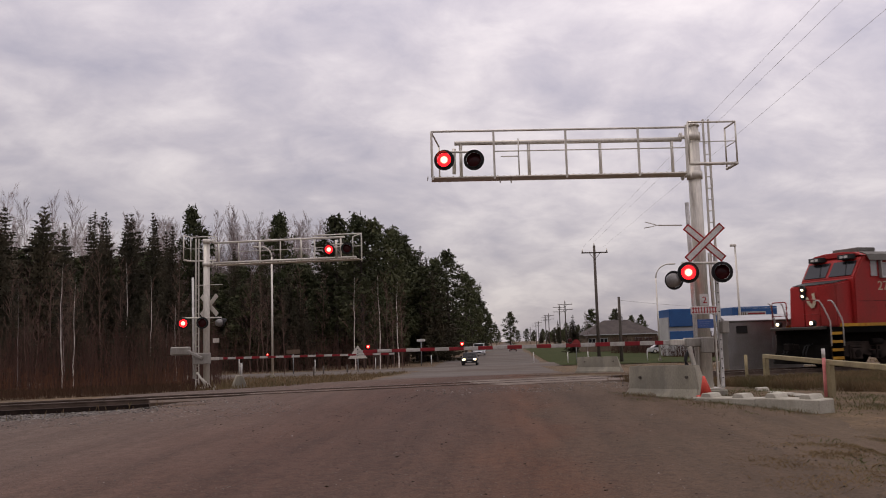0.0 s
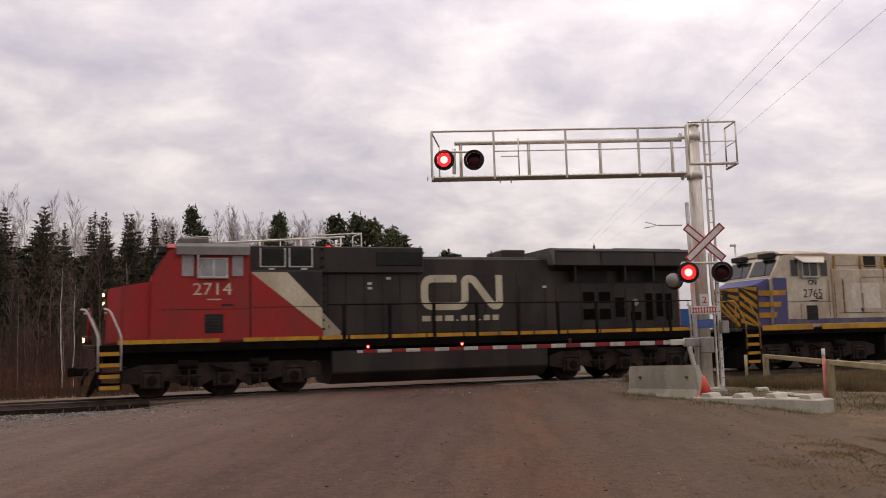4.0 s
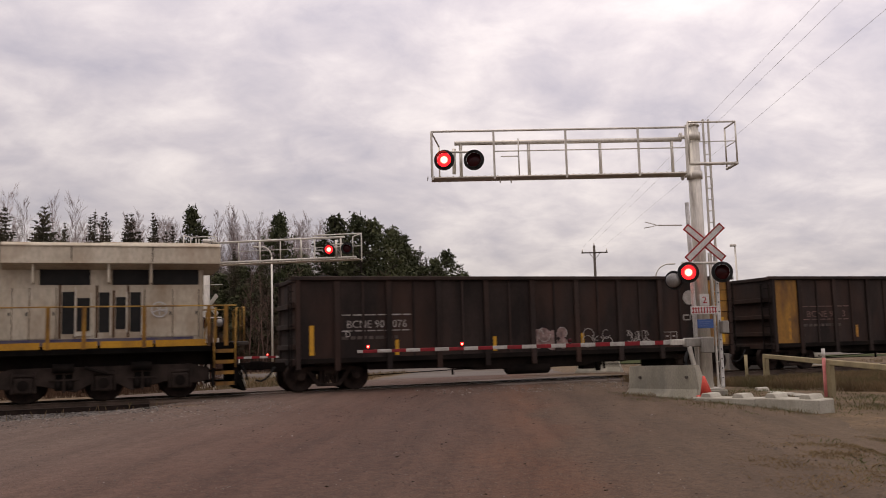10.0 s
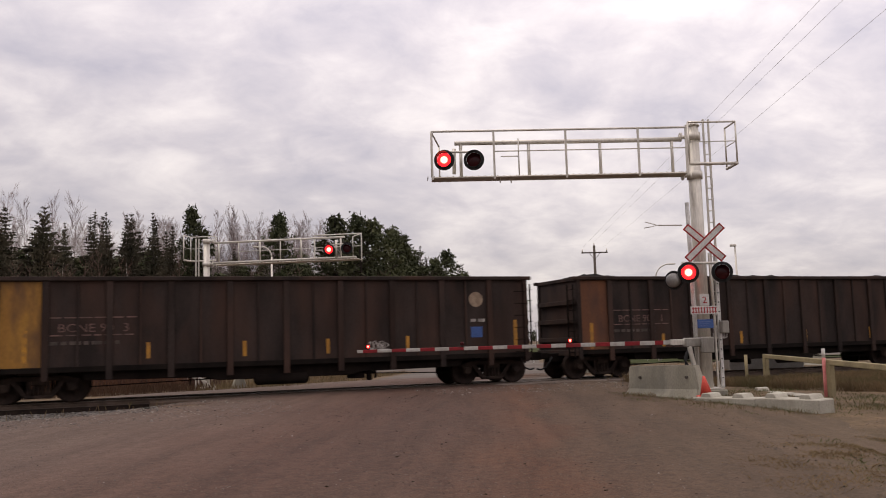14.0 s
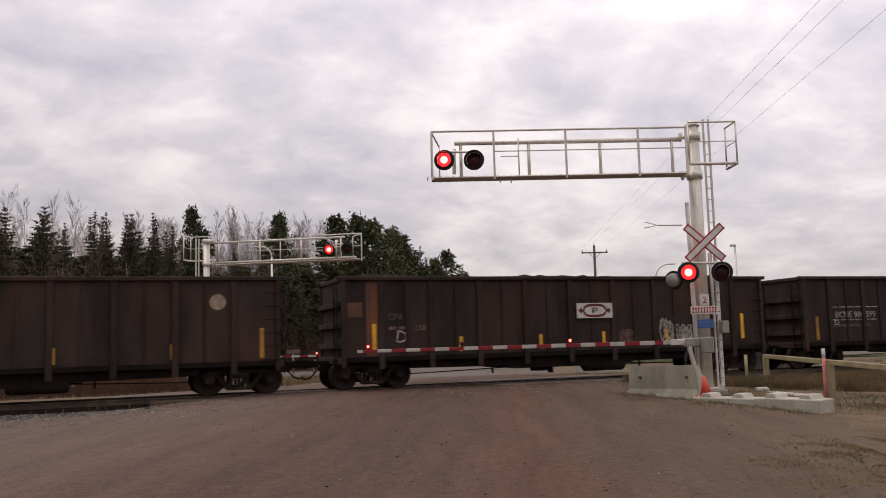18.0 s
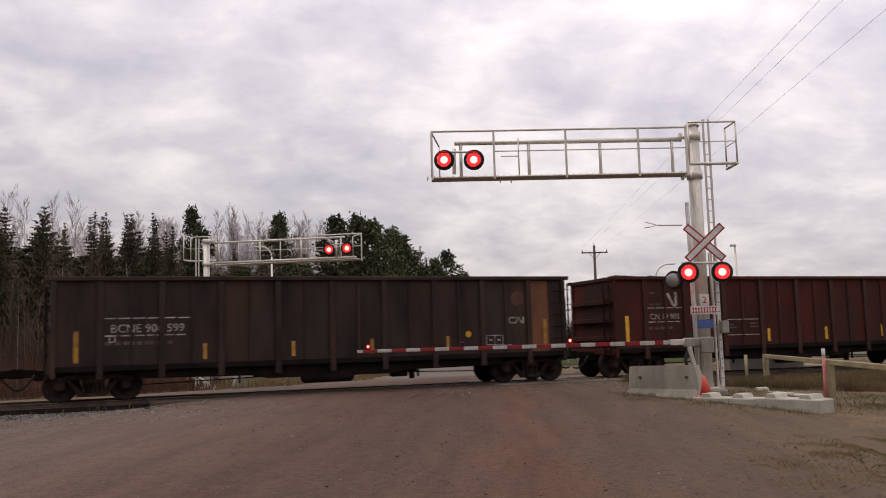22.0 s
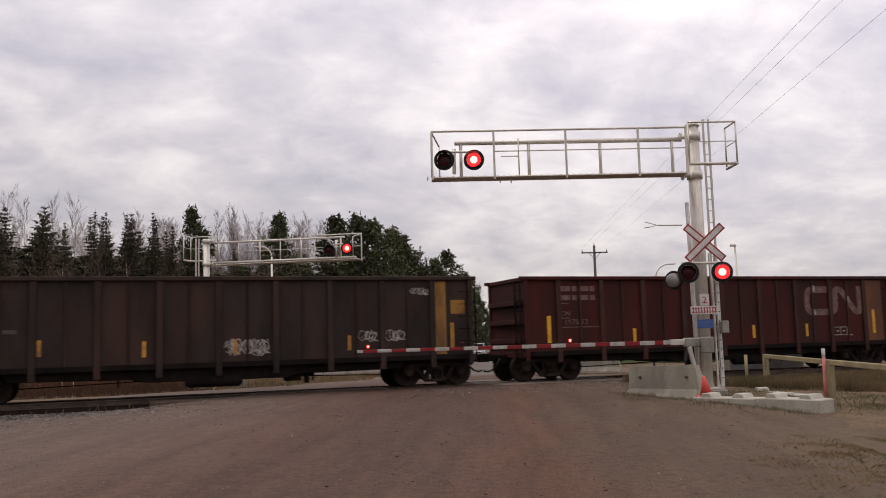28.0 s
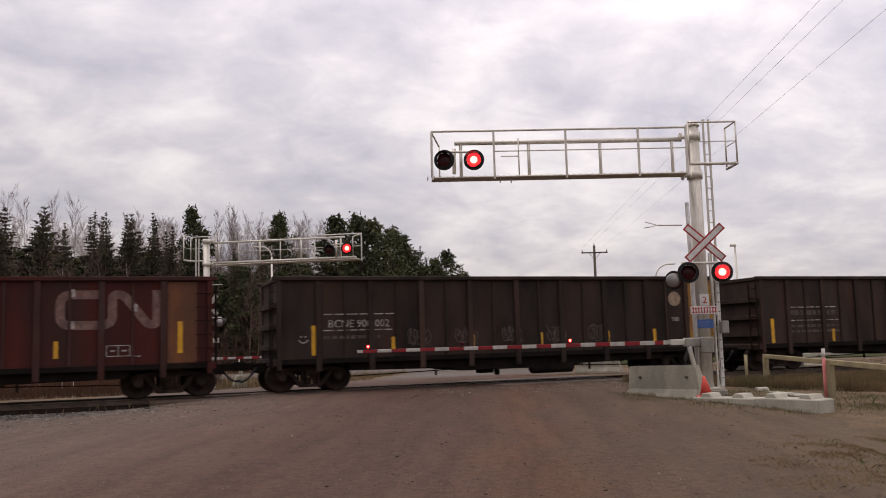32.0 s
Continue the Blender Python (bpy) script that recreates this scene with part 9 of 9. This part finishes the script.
for k, d in enumerate((212, 262, 318, 380, 450, 540, 650)):
    p = ROAD_AT + ROAD_DIR * d + ROAD_RIGHT * (15.0 + (k % 2) * 1.2)
    utility_pole(p.x, p.y, 13.0 + (k % 2), 2, "wooden utility pole with two crossarms beside the road", 2.0)


def wires():
    t = thing("overhead_wires", "three thin overhead power wires", "wires")
    start = Vector((51.1, 60.0, 11.8))
    for i, (end, off) in enumerate((((18.54, -9.76, 10.74), -1.1), ((19.14, -9.98, 10.72), 0.0), ((20.31, -10.38, 10.45), 1.1))):
        a = start + Vector((off, -0.35 * off, 0.5 if off == 0 else 0.0))
        e = Vector(end)
        b = a + (e - a) * 1.7
        pts = [a.lerp(b, k / 24) + Vector((0, 0, -0.1 * (k / 24) * (1 - k / 24))) for k in range(25)]
        bm = bmesh.new()
        tube(bm, pts, 0.007, 4)
        part("wire", bm, "wire", t)
    bm = bmesh.new()
    tube(bm, [Vector((52.5, 57.2, 5.6)).lerp(Vector((80.0, 60.0, 4.6)), k / 12) - Vector((0, 0, 1.6 * (k / 12) * (1 - k / 12))) for k in range(13)], 0.02, 5)
    part("wire", bm, "wire", t)
    return t


wires()
utility_pole(-3.5, -58.0, 10.5, 1)


def street_lamp(x, y, h, reach, turn, label="galvanised street lamp with a curved arm", r=0.1):
    t = thing("street_lamp", label, "street lamp", "street lamps", at=Matrix.Translation((x, y, land(x, y))) @ pose(0, 0, 0, 0, 0, turn))
    part("pole", rods(((0, 0, -0.1), (0, 0, h - reach), r, r * 0.75), n=12), "galvanised", t)
    bm = bmesh.new()
    pts = [(reach * (1 - math.cos(k * math.pi / 16)), 0, h - reach + reach * math.sin(k * math.pi / 16)) for k in range(9)]
    pipe(bm, pts, r * 0.65, 8)
    part("arm", bm, "galvanised", t)
    part("luminaire", boxes((reach, -0.14, h - 0.09, reach + 0.7, 0.14, h + 0.06)), "galvanised", t, bevel=0.04)
    part("base", boxes((-0.2, -0.2, -0.1, 0.2, 0.2, 0.25)), "concrete", t, bevel=0.02)
    return t


street_lamp(12.95, 50.6, 11.7, 1.0, 160, r=0.105)
street_lamp(56.4, 55.6, 10.7, 1.5, -30)
street_lamp(54.9, 121.5, 14.0, 2.0, -25, r=0.12)
t = thing("lamp_mast", "thin steel pole with a small floodlight", "lamp mast", at=Matrix.Translation((39.95, 21.2, land(39.95, 21.2))) @ pose(0, 0, 0, 0, -0.6, 0))
part("pole", rods(((0, 0, -0.2), (0, 0, 8.2), 0.09, 0.06), n=10), "galvanised", t)
part("floodlight", boxes((-0.36, -0.12, 8.12, 0.06, 0.12, 8.28)), "galvanised", t, bevel=0.03)


def sign(name, label, x, y, h, shape, material, turn=-20):
    t = thing(name, label, "road sign", at=Matrix.Translation((x, y, land(x, y))) @ pose(0, 0, 0, 0, 0, turn))
    part("post", rods(((0, 0.05, -0.2), (0, 0.05, h + 0.2), 0.05), n=8), "sign_grey", t)
    bm = bmesh.new()
    prism(bm, [(u, z + h) for u, z in shape], -0.012, 0.012)
    part("board", bm, material, t)
    return t


tri = [(-0.95, -0.55), (0.95, -0.55), (0.0, 0.75)]
sg = sign("warning_sign", "bare grey back of a triangular road sign", 22.5, 57.4, 1.9, tri, "galvanised")
part("sign_bar", boxes((-0.06, -0.03, 1.6, 0.06, -0.013, 2.3)), "black_paint", sg)
sign("information_sign", "weathered brown board sign beside the road", 16.1, 57.6, 2.2, [(-0.65, -0.22), (0.65, -0.22), (0.65, 0.22), (-0.65, 0.22)], "sign_brown")
octo = [(0.45 * math.cos(k * math.pi / 4 + math.pi / 8), 0.45 * math.sin(k * math.pi / 4 + math.pi / 8)) for k in range(8)]
sign("stop_sign", "red octagonal stop sign facing the side road", 48.2, 59.6, 2.2, octo, "stop_red")
sign("street_sign", "white blade sign on a thin post", 33.6, 70.5, 3.0, [(-0.5, -0.14), (0.5, -0.14), (0.5, 0.14), (-0.5, 0.14)], "white_paint")


# ---- vehicles on the far road ----
def car(name, label, category, paint, at, lights=False, length=4.4, height=1.35, width=1.76, van=False):
    t = thing(name, label, category, at=at)
    L, W, H = length, width / 2, height
    bm = bmesh.new()
    low = [(0, 0.28), (0, 0.62), (0.15, 0.74), (0.28 * L, 0.88), (0.82 * L, 0.92), (L - 0.05, 0.86), (L, 0.5), (L, 0.28)]
    prism(bm, low, -W, W)
    part("body", bm, paint, t, bevel=0.06, segments=2)
    bm = bmesh.new()
    top = [(0.27 * L, 0.86), (0.42 * L, H), (0.72 * L, H), (0.9 * L, 0.9)] if not van else [(0.22 * L, 0.86), (0.3 * L, H), (0.97 * L, H), (0.99 * L, 0.9)]
    prism(bm, top, -W + 0.12, W - 0.12)
    part("cabin", bm, paint, t, bevel=0.05)
    dx = (top[1][0] - top[0][0])
    bm = bmesh.new()
    e = 0.1
    v = [bm.verts.new((top[0][0] + dx * f - 0.015, y, 0.86 + (H - 0.86) * f + 0.015)) for f, y in ((e, -W + 0.2), (e, W - 0.2), (1 - e, W - 0.26), (1 - e, -W + 0.26))]
    bm.faces.new(v)
    bmesh.ops.solidify(bm, geom=bm.faces, thickness=0.01)
    part("windscreen", bm, "glass_dark", t)
    for s in (-1, 1):
        y0, y1 = sorted((s * (W - 0.12), s * (W - 0.105)))
        bm = bmesh.new()
        prism(bm, [(top[0][0] + 0.2, 0.92), (top[1][0] + 0.02, H - 0.07), (top[2][0] - 0.05, H - 0.07), (top[3][0] - 0.25, 0.92)], y0, y1)
        part("side_glass", bm, "glass_dark", t)
        for x in (0.18 * L, 0.8 * L):
            y0, y1 = s * (W - 0.2), s * (W + 0.01)
            w = part("wheel", rods(((x, y0, 0.31), (x, y1, 0.31), 0.31), n=20), "tyre", t)
            part("rim", rods(((x, y1, 0.31), (x, y1 + s * 0.01, 0.31), 0.19), n=14), "galvanised", w)
        h = part("headlight", boxes((-0.03, s * (W - 0.28) - 0.17, 0.58, 0.02, s * (W - 0.28) + 0.17, 0.74)), "glass_pale" if not lights else "headlight", t, "lit headlight" if lights else "headlight", bevel=0.01)
        part("mirror", boxes((0.33 * L, s * W - 0.02 if s > 0 else -W - 0.16, 0.92, 0.33 * L + 0.1, s * W + 0.16 if s > 0 else -W + 0.02, 1.05)), paint, t)
    part("grille", boxes((-0.02, -0.5, 0.42, 0.01, 0.5, 0.62)), "black_paint", t)
    part("plate", boxes((-0.035, -0.26, 0.36, -0.02, 0.26, 0.46)), "pale_wall", t)
    return t


road_turn = math.degrees(math.atan2(ROAD_DIR.y, ROAD_DIR.x))
black_car = car("car", "black saloon car with lit headlights turning at the junction", "car", "car_black", pose(36.4, 62.6, -1.16, 0, 0, road_turn), lights=True, height=1.4)
p = ROAD_AT + ROAD_DIR * 140 + ROAD_RIGHT * -6.3
truck = car("pickup_truck", "white pickup truck with a raised cab on the road", "truck", "car_white", pose(p.x, p.y, -1.16, 0, 0, road_turn), height=2.3, length=6.0, width=2.3, van=True)
p = ROAD_AT + ROAD_DIR * 186 + ROAD_RIGHT * 0.4
car("car", "dark red car driving away along the road", "car", "car_red", pose(p.x, p.y, -1.16, 0, 0, road_turn), height=1.5)
p = ROAD_AT + ROAD_DIR * 112 + ROAD_RIGHT * 26
car("car", "white car parked before the house", "car", "car_white", pose(p.x, p.y, -1.16, 0, 0, 160), height=1.45)
# the black car comes up the road and turns off to its left, behind the train
CAR_WAY = ((0.0, 36.6, 62.9, 0), (0.5, 36.75, 62.7, 4), (1.0, 37.1, 62.3, 11), (1.5, 37.86, 61.8, 22), (2.2, 39.6, 60.6, 42), (3.2, 44.5, 58.6, 75), (4.2, 52.0, 57.0, 102), (8.0, 100.0, 55.4, 114), (32.0, 190.0, 55.5, 114))
movers = [(black_car, [(t, pose(x, y, -1.16, 0, 0, road_turn + a)) for t, x, y, a in CAR_WAY])]


# ---- what moves ----
def motions():
    times = [0.5 * k for k in range(65)]
    for ob, s0 in train:
        walk(ob, [(t, pose(s0 - train_way(t), 0, 0)) for t in times])
    for ob, r, p, phase in wheelsets:
        walk(ob, [(0.1 * k, pose(p.x, p.y, p.z, 0, -math.degrees(train_way(0.1 * k) / r) - phase * 40, 0)) for k in range(321)])
    # flashers: each lamp face slides 6 cm forward to shine and back behind its dark lens
    for ob, side, first, period, way in flashers:
        rows, on, k, step = [], side == 0, 0, 1 / FPS
        rows.append((0.0, pose(0, 0 if on else 0.07 * way, 0)))
        while first + k * period / 2 < 31.96:
            t = math.floor((first + k * period / 2 + (0.0 if on else -0.02)) * FPS + 0.01) / FPS
            rows.append((t, pose(0, 0 if on else 0.07 * way, 0)))
            on = not on
            rows.append((t + step, pose(0, 0 if on else 0.07 * way, 0)))
            k += 1
        rows.append((32.0, pose(0, 0 if on else 0.07 * way, 0)))
        walk(ob, rows)
    for ob, rows in movers:
        walk(ob, rows)


motions()
